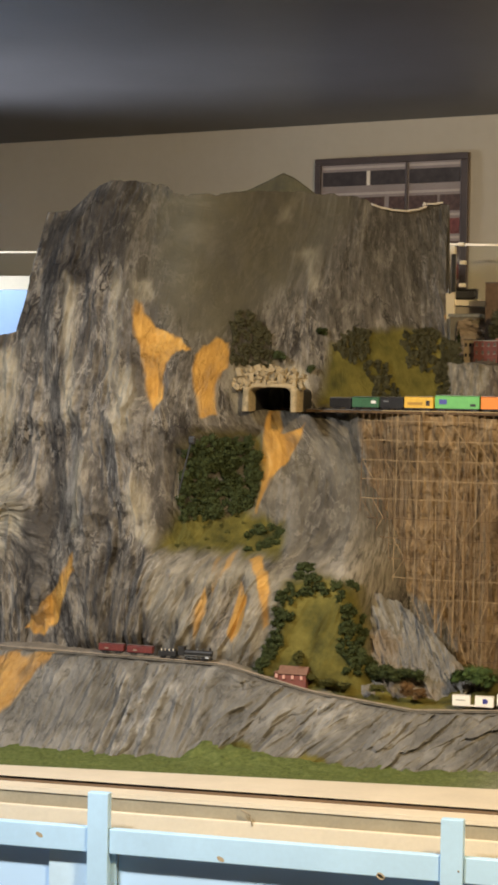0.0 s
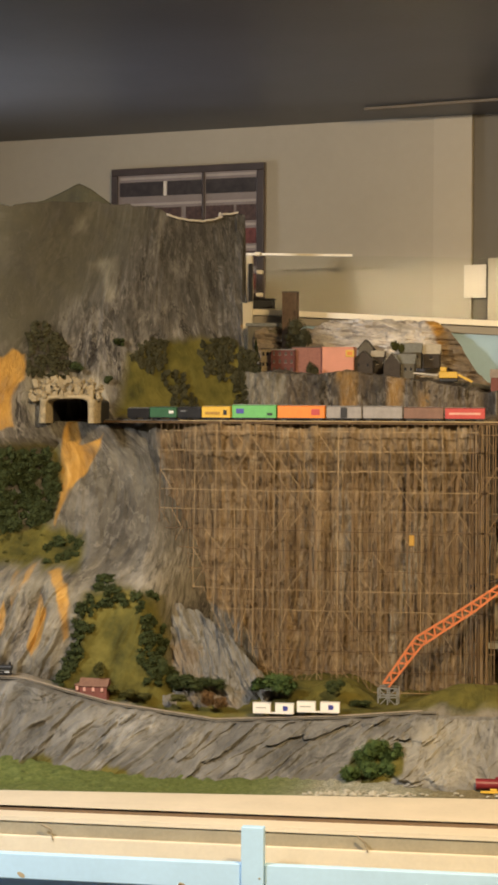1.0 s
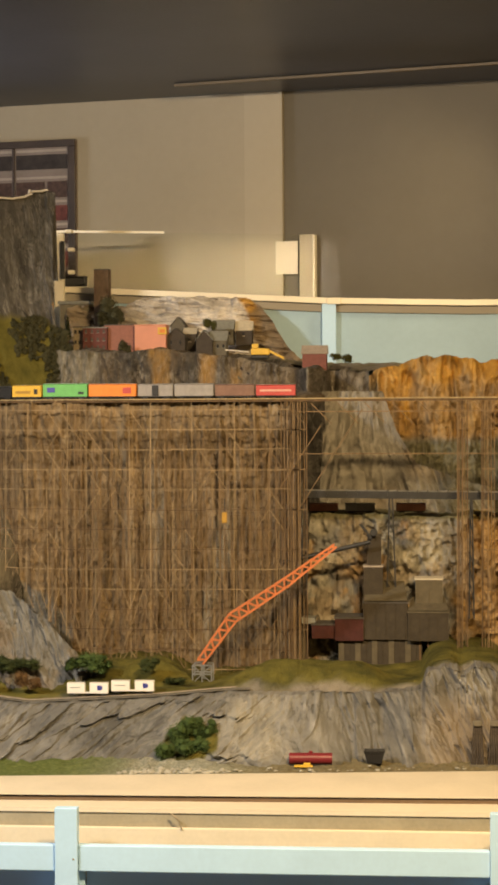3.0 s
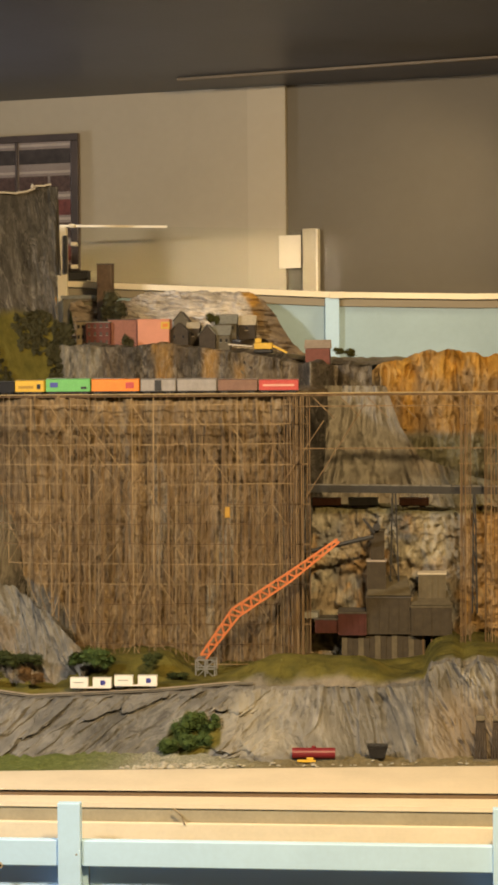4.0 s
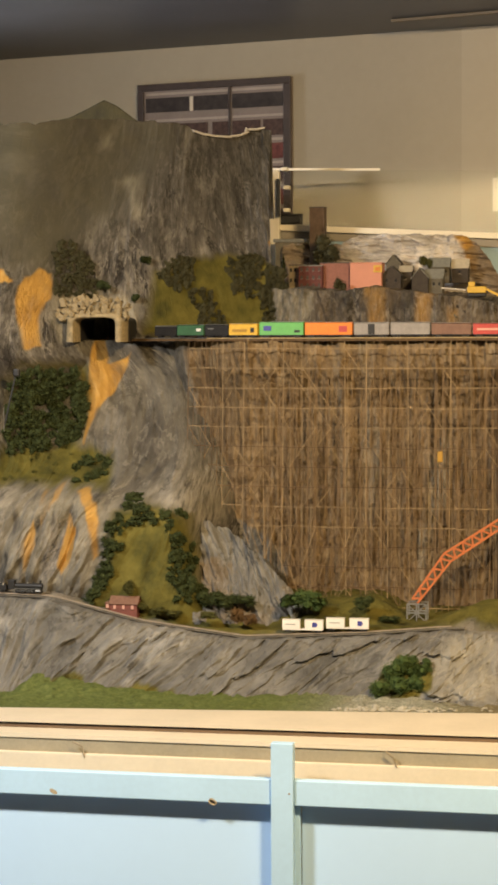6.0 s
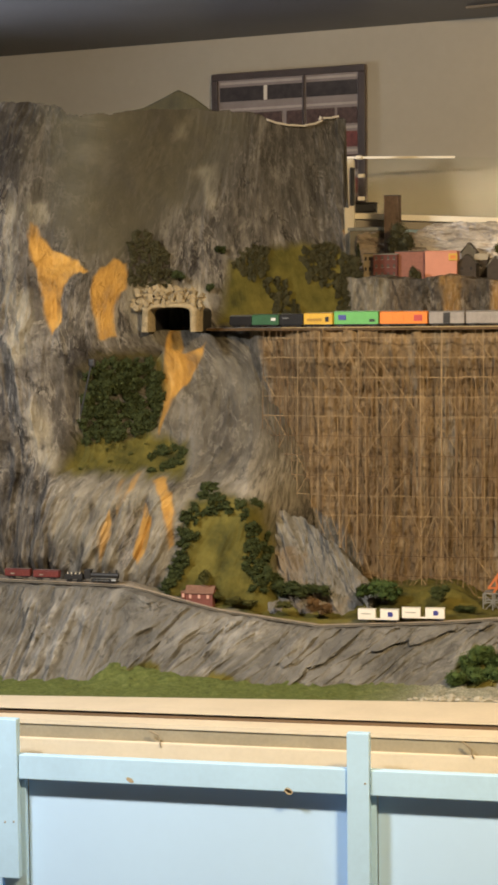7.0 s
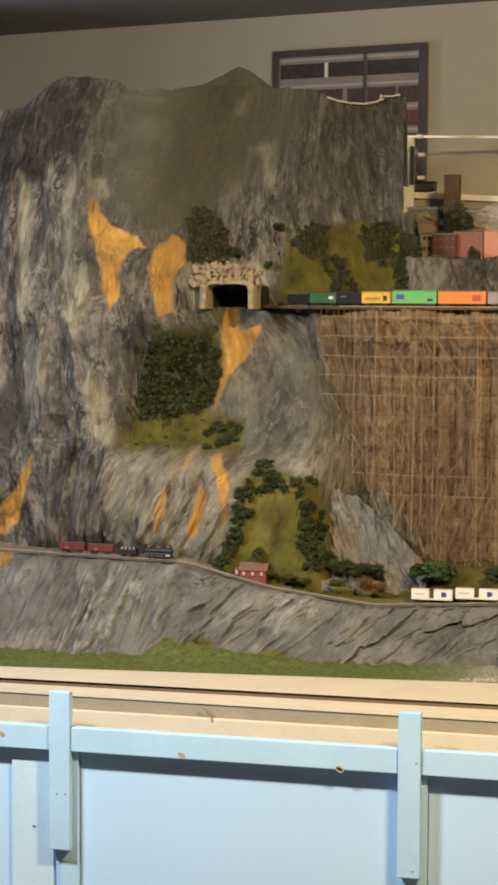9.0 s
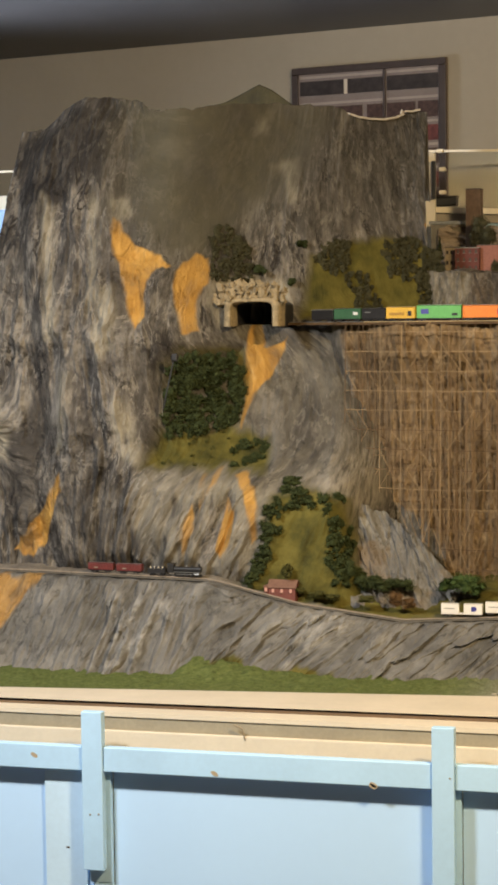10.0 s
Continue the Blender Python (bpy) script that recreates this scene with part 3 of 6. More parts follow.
# ---- the landscape ----
def dive(x, z):
    """How far the mountain's flank turns back behind the trestle."""
    edge = np.interp(z, [1.1, 1.36, 1.45, 1.55, 1.62, 1.69, 1.78, 1.9, 2.03, 2.16, 2.3, 2.53], [-2.06, -2.09, -2.13, -2.14, -2.13, -2.13, -2.14, -2.16, -2.20, -2.25, -2.26, -2.28])
    return 1.05 * smooth(-0.16, 0.26, x - edge) * (1 - smooth(2.50, 2.56, z))


def face(x, z):
    """Depth of the mountain's front at (x, z)."""
    y = 9.12 + 0.13 * (z - 1.36) + 0.35 * smooth(2.9, 3.9, z)
    y = y + 0.65 * smooth(-3.2, -2.65, x) * smooth(1.7, 2.3, z)
    y = y + 0.75 * smooth(-2.75, -2.05, x) * smooth(2.50, 2.62, z)
    y = y + 0.25 * smooth(-2.28, -2.05, x) * (1 - smooth(2.50, 2.60, z)) * smooth(1.4, 1.7, z)
    return y + dive(x, z)


BANK_TOP = [(-6, 1.36), (-3.9, 1.352), (-2.75, 1.325), (-2.31, 1.218), (-1.82, 1.158), (-1.24, 1.190), (-0.88, 1.225), (-0.2, 1.228), (-0.02, 1.255), (0.0, 1.31), (0.04, 1.34), (0.11, 1.35), (0.16, 1.325), (0.22, 1.345), (0.31, 1.335), (0.42, 1.28), (3, 1.25)]


def bank(x, z):
    """Depth of the embankment's front at (x, z)."""
    foot = 8.41 + 0.06 * np.minimum(x + 1.3, 0)
    up = np.clip((z - 0.93) / (line(x, BANK_TOP) - 0.93), 0, 1)
    crag = 0.085 * smooth(-1.05, -0.8, x) * (ridged(x * 2.7 + 0.6 * z, z * 1.7 - 0.5 * x, 2, 19) - 0.4)
    return foot + (8.88 - foot) * up - crag * smooth(1.0, 0.75, up) * smooth(0.0, 0.15, up)


TINTS = ("ridge", "ochre", "moss", "pale", "dark", "brown", "calm")


def cliff(name, label, xs, rows, low, high, depth, relief, back, tints, material, seed, category="cliff", flow=None, shear=None, slab=0.0, often=1.2, sections=1):
    """A rock face: a close grid from low(x) to high(x), folds pushed towards the viewer, turned back at the top.
    flow(x, z) gives the coordinates across and along the folds; tints(x, z, ridge) the paint values."""
    x, v = np.meshgrid(xs, np.linspace(0, 1, rows))
    z = low(x) + v * (high(x) - low(x))
    amount, fx, fz, fine = relief
    u, w = flow(x, z) if flow else (x, z)
    u = u + 0.030 * fbm(x * 1.5, z * 1.0, 2, seed + 5) + 0.008 * fbm(x * 6, z * 2.5, 3, seed + 6)
    w = w + 0.06 * fbm(x * 3, z * 3, 2, seed + 8)
    ridge = ridged(u * fx, w * fz, 4, seed)
    crease = ridged(u * fx * 2.6 + 7.7, w * fz * 2.3, 4, seed + 30)
    patchy = smooth(-0.5, 0.7, fbm(x * 2.3, z * 1.7, 3, seed + 40))
    grain = fbm(u * fx * 8, w * fz * 7, 3, seed + 9)
    crumple = ridged(u * fx * 1.4 + 0.25 * ridge, w * fz * 1.3, 4, seed + 60)
    mixed = 0.55 * ridge + (0.2 + 0.4 * patchy) * crease + 0.35 * crumple
    warp = 1.2 if name == "rock_embankment" else 0.8
    broad, narrow = slabs(u + 0.02 * crease, w, fx * often, seed + 80, warp=warp), slabs(u + 0.012 * crumple, w, fx * often * 2.7, seed + 90, 3.0)
    step = broad + (0.38 if name == "rock_embankment" else 0.45) * narrow - 0.5
    values = {key: np.zeros_like(x) for key in TINTS}
    values["ridge"] = smooth(0.5, 1.5, mixed + 0.3 * grain + 0.5 * step) * (0.25 + 0.75 * patchy)
    values.update(tints(x, z, mixed))
    flat = values.pop("flat", 0 * x)
    base = depth(x, z) + flat
    slope = np.abs(np.gradient(base, axis=1)) / (xs[1] - xs[0])
    keep = (1 - 0.8 * values["calm"]) / (1 + 1.2 * slope * slope)
    y = base - keep * (amount * (mixed - 0.5) + fine * grain + slab * step)
    values["dark"] = np.clip(values["dark"], 0, 1) * (1 - 0.6 * values["moss"])
    values["fu"], values["fv"] = u + (0.8 * dive(x, z) if name == "mountain" else 0), w
    if shear:
        x = x + shear(x, z)
    count = 8
    k = np.linspace(0, 1, count + 1)[1:, None]
    lift = (0.006 if name == "rock_embankment" else 0.05) * fbm(x[-1:] * 6, k * 3 + seed, 3, seed + 2) * k * (1 - k) * 2
    deep = back[0] * (0.1 + 0.9 * smooth(xs[-1], xs[-1] - 0.5, x[-1:])) if name == "mountain" else back[0]
    points = np.concatenate([np.stack([x, y, z], -1), np.stack([x[-1:] + 0 * k, y[-1:] + deep * k, z[-1:] + back[1] * k + lift], -1)])
    values = {key: np.concatenate([a, np.repeat(a[-1:], count, 0)]) for key, a in values.items()}
    if sections == 1:
        return tagged(sheet(name, points, material, values), label, category)
    across, down = np.gradient(points, axis=1), np.gradient(points, axis=0)
    normals = np.cross(across, down)
    normals /= np.linalg.norm(normals, axis=-1, keepdims=True) + 1e-12
    whole = thing(name, label, category)
    cuts = np.linspace(0, points.shape[1] - 1, sections + 1).astype(int)
    for a, b in zip(cuts, cuts[1:]):
        piece = sheet("rock_section", points[:, a:b + 1], material, {key: value[:, a:b + 1] for key, value in values.items()}, whole)
        piece.data.normals_split_custom_set_from_vertices(normals[:, a:b + 1].reshape(-1, 3).tolist())
    return whole


TOP = [(-5.2, 2.5), (-4.203, 2.843), (-4.081, 2.894), (-3.995, 2.922), (-3.961, 3.071), (-3.966, 3.307), (-3.993, 3.556), (-3.843, 3.561), (-3.739, 3.665), (-3.626, 3.734), (-3.516, 3.724), (-3.374, 3.708), (-3.267, 3.650), (-3.086, 3.661), (-2.964, 3.697), (-2.776, 3.730), (-2.601, 3.723), (-2.506, 3.724), (-2.384, 3.665), (-2.241, 3.695), (-2.136, 3.728), (-2.107, 3.722), (-1.5, 3.70)]
OCHRE = [
    [(-3.356, 3.08), (-3.331, 3.061), (-3.301, 3.005), (-3.244, 2.94), (-3.165, 2.912), (-3.104, 2.863), (-3.081, 2.832), (-3.155, 2.814), (-3.175, 2.758), (-3.171, 2.591), (-3.22, 2.546), (-3.253, 2.619), (-3.295, 2.786), (-3.334, 2.883), (-3.354, 3.009)],
    [(-3.054, 2.816), (-3.031, 2.868), (-2.995, 2.898), (-2.964, 2.882), (-2.943, 2.79), (-2.947, 2.756), (-2.971, 2.739), (-2.991, 2.676), (-2.992, 2.591), (-2.971, 2.52), (-3.029, 2.501), (-3.046, 2.619), (-3.06, 2.731)],
    [(-2.789, 2.554), (-2.751, 2.548), (-2.719, 2.475), (-2.725, 2.431), (-2.622, 2.466), (-2.638, 2.388), (-2.688, 2.3), (-2.736, 2.229), (-2.759, 2.11), (-2.775, 2.038), (-2.809, 2.215), (-2.804, 2.417)],
    [(-3.568, 1.835), (-3.598, 1.762), (-3.719, 1.591), (-3.806, 1.482), (-3.827, 1.42), (-3.741, 1.403), (-3.66, 1.49), (-3.613, 1.614), (-3.558, 1.758)],
    [(-2.702, 1.707), (-2.666, 1.649), (-2.661, 1.569), (-2.68, 1.501), (-2.739, 1.432), (-2.757, 1.471), (-2.725, 1.58)],
    [(-2.693, 1.83), (-2.64, 1.837), (-2.589, 1.781), (-2.56, 1.651), (-2.566, 1.509), (-2.589, 1.489), (-2.592, 1.597), (-2.626, 1.743)],
    [(-2.075, 3.054), (-2.043, 3.111), (-2.018, 3.07), (-2.018, 2.945), (-2.044, 2.967)],
]
STRAW = [(-2.858, 1.834), (-2.786, 1.831), (-2.766, 1.777), (-2.822, 1.671), (-2.861, 1.562), (-2.919, 1.457), (-2.934, 1.533), (-2.89, 1.642), (-2.841, 1.75)]
PALE = [
    [(-3.404, 2.757), (-3.32, 2.73), (-3.307, 2.591), (-3.313, 2.425), (-3.373, 2.392), (-3.409, 2.535)],
    [(-3.28, 2.21), (-3.236, 2.164), (-3.144, 1.915), (-3.148, 1.843), (-3.25, 1.925), (-3.284, 2.04)],
    [(-3.6, 2.345), (-3.535, 2.312), (-3.534, 2.091), (-3.551, 1.974), (-3.602, 1.916), (-3.594, 2.088)],
    [(-4.242, 2.875), (-3.991, 2.831), (-3.946, 2.646), (-3.972, 2.418), (-3.892, 2.023), (-3.911, 1.783), (-4.188, 1.761)],
    [(-3.48, 3.243), (-3.441, 3.208), (-3.409, 3.064), (-3.409, 2.674), (-3.443, 2.577), (-3.438, 2.868)],
    [(-3.408, 3.224), (-3.368, 3.182), (-3.324, 3.185), (-3.296, 3.097), (-3.334, 3.052), (-3.361, 3.066)],
    [(-2.856, 3.655), (-2.807, 3.667), (-2.806, 3.543), (-2.842, 3.536)],
    [(-2.762, 3.396), (-2.656, 3.428), (-2.61, 3.177), (-2.647, 3.176), (-2.699, 3.329)],
    [(-3.725, 3.211), (-3.664, 3.153), (-3.653, 2.869), (-3.611, 2.674), (-3.596, 2.465), (-3.666, 2.464), (-3.687, 2.814)],
    [(-2.947, 2.762), (-2.886, 2.798), (-2.735, 2.795), (-2.621, 2.762), (-2.608, 2.635), (-2.637, 2.548), (-2.898, 2.548), (-2.939, 2.648)],
]
# Dark summit tone; the crevice, alcove and under-ledge patches paint in their shade.
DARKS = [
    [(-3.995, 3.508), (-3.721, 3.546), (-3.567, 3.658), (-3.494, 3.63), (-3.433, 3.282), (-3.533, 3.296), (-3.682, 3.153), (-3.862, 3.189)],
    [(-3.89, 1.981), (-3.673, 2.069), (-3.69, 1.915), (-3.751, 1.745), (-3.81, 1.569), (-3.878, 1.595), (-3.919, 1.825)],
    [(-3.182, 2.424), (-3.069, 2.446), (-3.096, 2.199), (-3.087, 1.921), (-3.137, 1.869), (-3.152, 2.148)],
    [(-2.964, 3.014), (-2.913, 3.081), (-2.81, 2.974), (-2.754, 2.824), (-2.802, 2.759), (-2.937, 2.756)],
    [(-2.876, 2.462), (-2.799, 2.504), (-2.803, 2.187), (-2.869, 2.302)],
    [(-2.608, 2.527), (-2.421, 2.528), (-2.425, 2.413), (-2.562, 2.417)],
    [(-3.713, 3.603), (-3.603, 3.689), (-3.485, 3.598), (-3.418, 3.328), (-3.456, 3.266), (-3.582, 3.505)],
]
ALCOVE = [(-3.105, 2.339), (-3.04, 2.422), (-2.818, 2.417), (-2.796, 2.243), (-2.787, 2.024), (-2.619, 1.985), (-2.565, 1.846), (-3.142, 1.843), (-3.12, 1.938), (-3.097, 2.061)]
SLOPE = [(-2.508, 1.705), (-2.403, 1.782), (-2.236, 1.707), (-2.197, 1.509), (-2.194, 1.395), (-2.001, 1.226), (-1.933, 1.253), (-1.497, 1.217), (-1.491, 1.03), (-2.125, 1.134), (-2.391, 1.208), (-2.628, 1.264), (-2.531, 1.435)]
BROW = [(-2.579, 2.577), (-2.541, 2.887), (-2.416, 2.966), (-2.229, 3.005), (-2.032, 2.914), (-2.022, 2.807), (-1.985, 2.557)]
PORTAL = [(-2.853, 2.649), (-2.831, 2.672), (-2.719, 2.673), (-2.695, 2.644), (-2.684, 2.545), (-2.85, 2.545)]
BOWL = [(-3.356, 3.154), (-3.419, 3.695), (-2.746, 3.764), (-2.585, 3.656), (-2.648, 3.368), (-2.866, 3.084), (-2.953, 2.876), (-3.094, 2.872), (-3.229, 2.983)]
BULGE = [(-3.138, 1.859), (-2.853, 1.834), (-2.559, 1.839), (-2.501, 1.654), (-2.572, 1.317), (-3.065, 1.33), (-3.158, 1.606)]
BUTTRESS = [(-3.875, 3.457), (-3.615, 3.722), (-3.469, 3.599), (-3.336, 3.067), (-3.305, 2.758), (-3.136, 1.874), (-3.153, 1.41), (-3.539, 1.352), (-3.682, 1.749), (-3.62, 2.03), (-3.752, 2.59)]
THICKET = [(-3.083, 2.353), (-3.042, 2.405), (-2.849, 2.388), (-2.814, 2.243), (-2.801, 2.05), (-2.909, 2.02), (-3.067, 1.989), (-3.096, 2.061), (-3.094, 2.227)]
TONGUE = [(-3.118, 1.911), (-3.056, 1.989), (-2.956, 2.027), (-2.823, 2.049), (-2.784, 1.982), (-2.796, 1.869), (-2.863, 1.846), (-3.124, 1.852)]
CLUMP = [(-2.794, 1.93), (-2.723, 1.99), (-2.613, 1.946), (-2.61, 1.845), (-2.728, 1.842)]
HOLLOW = [(-2.956, 2.991), (-2.911, 3.067), (-2.814, 2.962), (-2.764, 2.824), (-2.802, 2.765), (-2.934, 2.768)]
RING = [
    [(-2.524, 1.716), (-2.458, 1.759), (-2.46, 1.6), (-2.484, 1.519), (-2.525, 1.384), (-2.572, 1.317), (-2.657, 1.275), (-2.59, 1.38), (-2.538, 1.516)],
    [(-2.48, 1.778), (-2.424, 1.821), (-2.369, 1.753), (-2.302, 1.722), (-2.227, 1.736), (-2.234, 1.676), (-2.29, 1.642), (-2.386, 1.692), (-2.449, 1.664)],
    [(-2.277, 1.658), (-2.237, 1.63), (-2.201, 1.511), (-2.211, 1.436), (-2.188, 1.383), (-2.119, 1.338), (-2.014, 1.232), (-2.026, 1.209), (-2.128, 1.264), (-2.248, 1.301), (-2.274, 1.419)],
]
BROW_BUSHES = [
    [(-2.541, 2.887), (-2.46, 2.979), (-2.393, 2.997), (-2.414, 2.831), (-2.484, 2.799)],
    [(-2.434, 2.83), (-2.358, 2.802), (-2.277, 2.562), (-2.389, 2.568)],
    [(-2.278, 2.972), (-2.151, 3.007), (-2.032, 2.914), (-2.025, 2.776), (-2.03, 2.557), (-2.135, 2.577), (-2.173, 2.745), (-2.278, 2.804)],
]


def mountain_depth(x, z):
    """The mountain's front with its bowl, alcove, bulge and buttress."""
    y = face(x, z) + 0.08 * inside(x, z, BOWL, 0.16) + 0.09 * inside(x, z, ALCOVE, 0.05) - 0.07 * inside(x, z, SLOPE, 0.04)
    return y - 0.12 * inside(x, z, BULGE, 0.11) - 0.10 * inside(x, z, BUTTRESS, 0.08)


def mountain_shear(x, z):
    return smooth(-2.7, -2.07, x) * np.interp(z, [2.5, 2.78, 2.86, 2.95, 3.1, 3.3, 3.65], [0.10, 0.10, 0.085, 0.05, 0.03, 0.0, -0.03])


def mountain_flow(x, z):
    """The folds fan out from the two summits and lean outward at the foot."""
    a = (x + 3.66) / (1 + 0.35 * (3.75 - z))
    b = 0.78 + (x + 2.66) / (0.8 + 0.3 * (3.75 - z))
    k = smooth(-3.35, -2.95, x) * smooth(2.35, 2.7, z)
    u = a * (1 - k) + b * k
    u = u - 0.55 * smooth(-3.75, -4.1, x) * smooth(2.4, 1.7, z) * (z - 2.4)
    u = u - 0.34 * smooth(-3.5, -3.1, x) * smooth(2.05, 1.75, z) * (z - 1.95)
    return u, z


def mountain_tints(x, z, ridge):
    wx, wz = x + 0.009 * fbm(x * 22, z * 7, 3, 41), z + 0.022 * fbm(x * 18, z * 6, 3, 43)
    many = lambda shapes, edge: np.max([inside(wx, wz, list(s), edge) for s in shapes], axis=0)
    bowl, alcove, slope = inside(wx, wz, BOWL, 0.16), inside(wx, wz, ALCOVE, 0.03), inside(wx, wz, SLOPE, 0.03)
    thick = inside(wx, wz, THICKET, 0.02)
    brow, hole = inside(wx, wz, BROW, 0.025), inside(x, z, PORTAL, 0.004)
    middle = smooth(-2.95, -2.8, x) * smooth(2.56, 2.5, z) * smooth(1.6, 1.75, z)
    strokes = fbm(x * 26, z * 6, 4, 3)
    ochre = 0.95 * many(OCHRE, 0.009) * smooth(-1.3, -0.2, ridge + 0.8 * strokes)
    ochre = np.maximum(ochre, 0.8 * inside(wx, wz, STRAW, 0.012) * smooth(-0.8, 0.2, strokes))
    left = smooth(-2.95, -3.3, x)
    cloud = fbm(x * 2.6, z * 1.4, 3, 91)
    return {
        "flat": 0.22 * hole, "ochre": ochre,
        "pale": np.clip((0.34 * inside(wx, wz, BULGE, 0.05) * smooth(-0.6, 0.7, ridge + strokes) + 0.14 * middle * smooth(-0.9, 0.4, ridge + strokes) + many(PALE, 0.03) * (0.62 - 0.32 * smooth(3.1, 3.3, z)) * smooth(-0.9, 0.5, ridge + 0.8 * strokes)) * (1 - 0.9 * ochre), 0, 1), "moss": np.clip(alcove - 0.9 * thick + slope + brow + 0.15 * bowl, 0, 1),
        "calm": np.clip(bowl + 0.45 * middle + 0.40 * smooth(2.85, 3.15, z) * (1 - left) + 0.15 * smooth(3.2, 3.5, z) + 0.8 * np.maximum(slope, brow), 0, 1),
        # Shade painted in: gaps under the thicket, DARKS recesses and the tunnel mouth.
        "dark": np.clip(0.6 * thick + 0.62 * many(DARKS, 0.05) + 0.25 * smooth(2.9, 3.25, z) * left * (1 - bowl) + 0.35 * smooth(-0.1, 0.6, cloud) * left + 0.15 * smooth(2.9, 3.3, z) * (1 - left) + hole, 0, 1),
        "ridge": smooth(0.5, 1.5, ridge) * (1 - 0.9 * bowl) * (0.30 + 0.70 * smooth(3.2, 2.3, z) + 0.6 * middle) * (0.35 + 0.65 * smooth(-0.5, 0.5, fbm(x * 2.4, z * 1.3, 3, 95))),
    }


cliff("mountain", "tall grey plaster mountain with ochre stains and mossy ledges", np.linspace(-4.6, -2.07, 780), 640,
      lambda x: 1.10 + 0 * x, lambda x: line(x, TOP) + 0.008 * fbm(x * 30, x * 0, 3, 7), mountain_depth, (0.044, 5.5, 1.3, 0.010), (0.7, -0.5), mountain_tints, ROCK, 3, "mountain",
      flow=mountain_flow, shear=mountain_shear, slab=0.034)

cliff("mountain_peak", "dark green painted hill top behind the mountain's rim", np.linspace(-3.6, -2.55, 90), 40, lambda x: 3.3 + 0 * x,
      lambda x: line(x, [(-3.741, 3.659), (-3.415, 3.785), (-3.262, 3.813), (-3.161, 3.861), (-3.061, 3.912), (-2.987, 3.878), (-2.861, 3.788), (-2.696, 3.647)]), lambda x, z: 10.9 + 0.25 * (z - 3.3), (0.02, 4, 2, 0.01), (0.4, -0.3),
      lambda x, z, r: {"moss": 0.35 + 0 * x, "dark": 0.15 + 0 * x, "ridge": 0 * x, "calm": 1 + 0 * x}, ROCK, 11, "hill")


def bank_tints(x, z, ridge):
    wx, wz = x + 0.015 * fbm(x * 14, z * 8, 3, 61), z + 0.02 * fbm(x * 14, z * 8, 3, 63)
    foot = smooth(0.03, -0.02, z - 0.935 - 0.02 * fbm(x * 4, x * 0, 3, 4))
    mound = np.maximum(inside(wx, wz, [(-2.657, 0.956), (-2.639, 1.032), (-2.529, 1.045), (-2.404, 0.993), (-2.204, 1.001), (-1.984, 0.966), (-1.967, 0.929), (-2.645, 0.900)], 0.012), inside(wx, wz, [(-1.161, 0.983), (-1.156, 1.068), (-1.082, 1.138), (-0.935, 1.112), (-0.909, 1.034), (-0.988, 0.985)], 0.012))
    ochre = inside(wx, wz, [(-4.2, 1.30), (-3.59, 1.36), (-3.65, 1.224), (-3.72, 1.07), (-3.85, 1.04), (-4.2, 1.02)], 0.012)
    pale = inside(wx, wz, [(-0.937, 1.053), (-0.929, 1.152), (-0.823, 1.215), (-0.671, 1.252), (-0.597, 1.019), (-0.838, 0.978)], 0.04)
    return {"moss": np.clip(foot * smooth(-1.2, -1.35, x) + mound, 0, 1), "ochre": 0.75 * ochre * smooth(-1.2, 0.3, ridge), "pale": 0.4 * pale, "dark": 0.25 * smooth(0.0, 0.7, fbm(x * 3, z * 4, 3, 66)) + 0.15 * smooth(-0.35, 0.0, x),
            "brown": 0.5 * smooth(-0.1, 0.1, x) * smooth(1.3, 1.1, z) + 0.4 * foot * smooth(-1.35, -1.2, x)}


def bank_flow(x, z):
    """Upright folds to one side, slanting ones further on, a fan at the far rock."""
    k, f = smooth(-2.85, -2.5, x), smooth(-0.75, -0.3, x)
    across, down = x * (1 - k) + (0.60 * x - 0.80 * z - 0.22) * k, z * (1 - k) + (0.80 * x + 0.60 * z + 2.74) * k
    return across * (1 - f) + (x + 0.5 * (z - 1.25) - 0.94) * f, down * (1 - f) + (z + 1.9) * f


cliff("rock_embankment", "pale grey creased plaster rock bank below the lower track", np.linspace(-5.0, 1.6, 1900), 150, lambda x: 0.93 + 0 * x,
      lambda x: line(x, BANK_TOP) + 0.005 * fbm(x * 18, x * 0, 3, 17) + 0.012 * smooth(-0.05, 0.05, x) * fbm(x * 30, x * 0, 3, 18), bank, (0.050, 6.0, 1.9, 0.008), (0.17, 0.004), bank_tints, ROCK_LOW, 13, "embankment", flow=bank_flow, slab=0.052, often=1.0, sections=7)


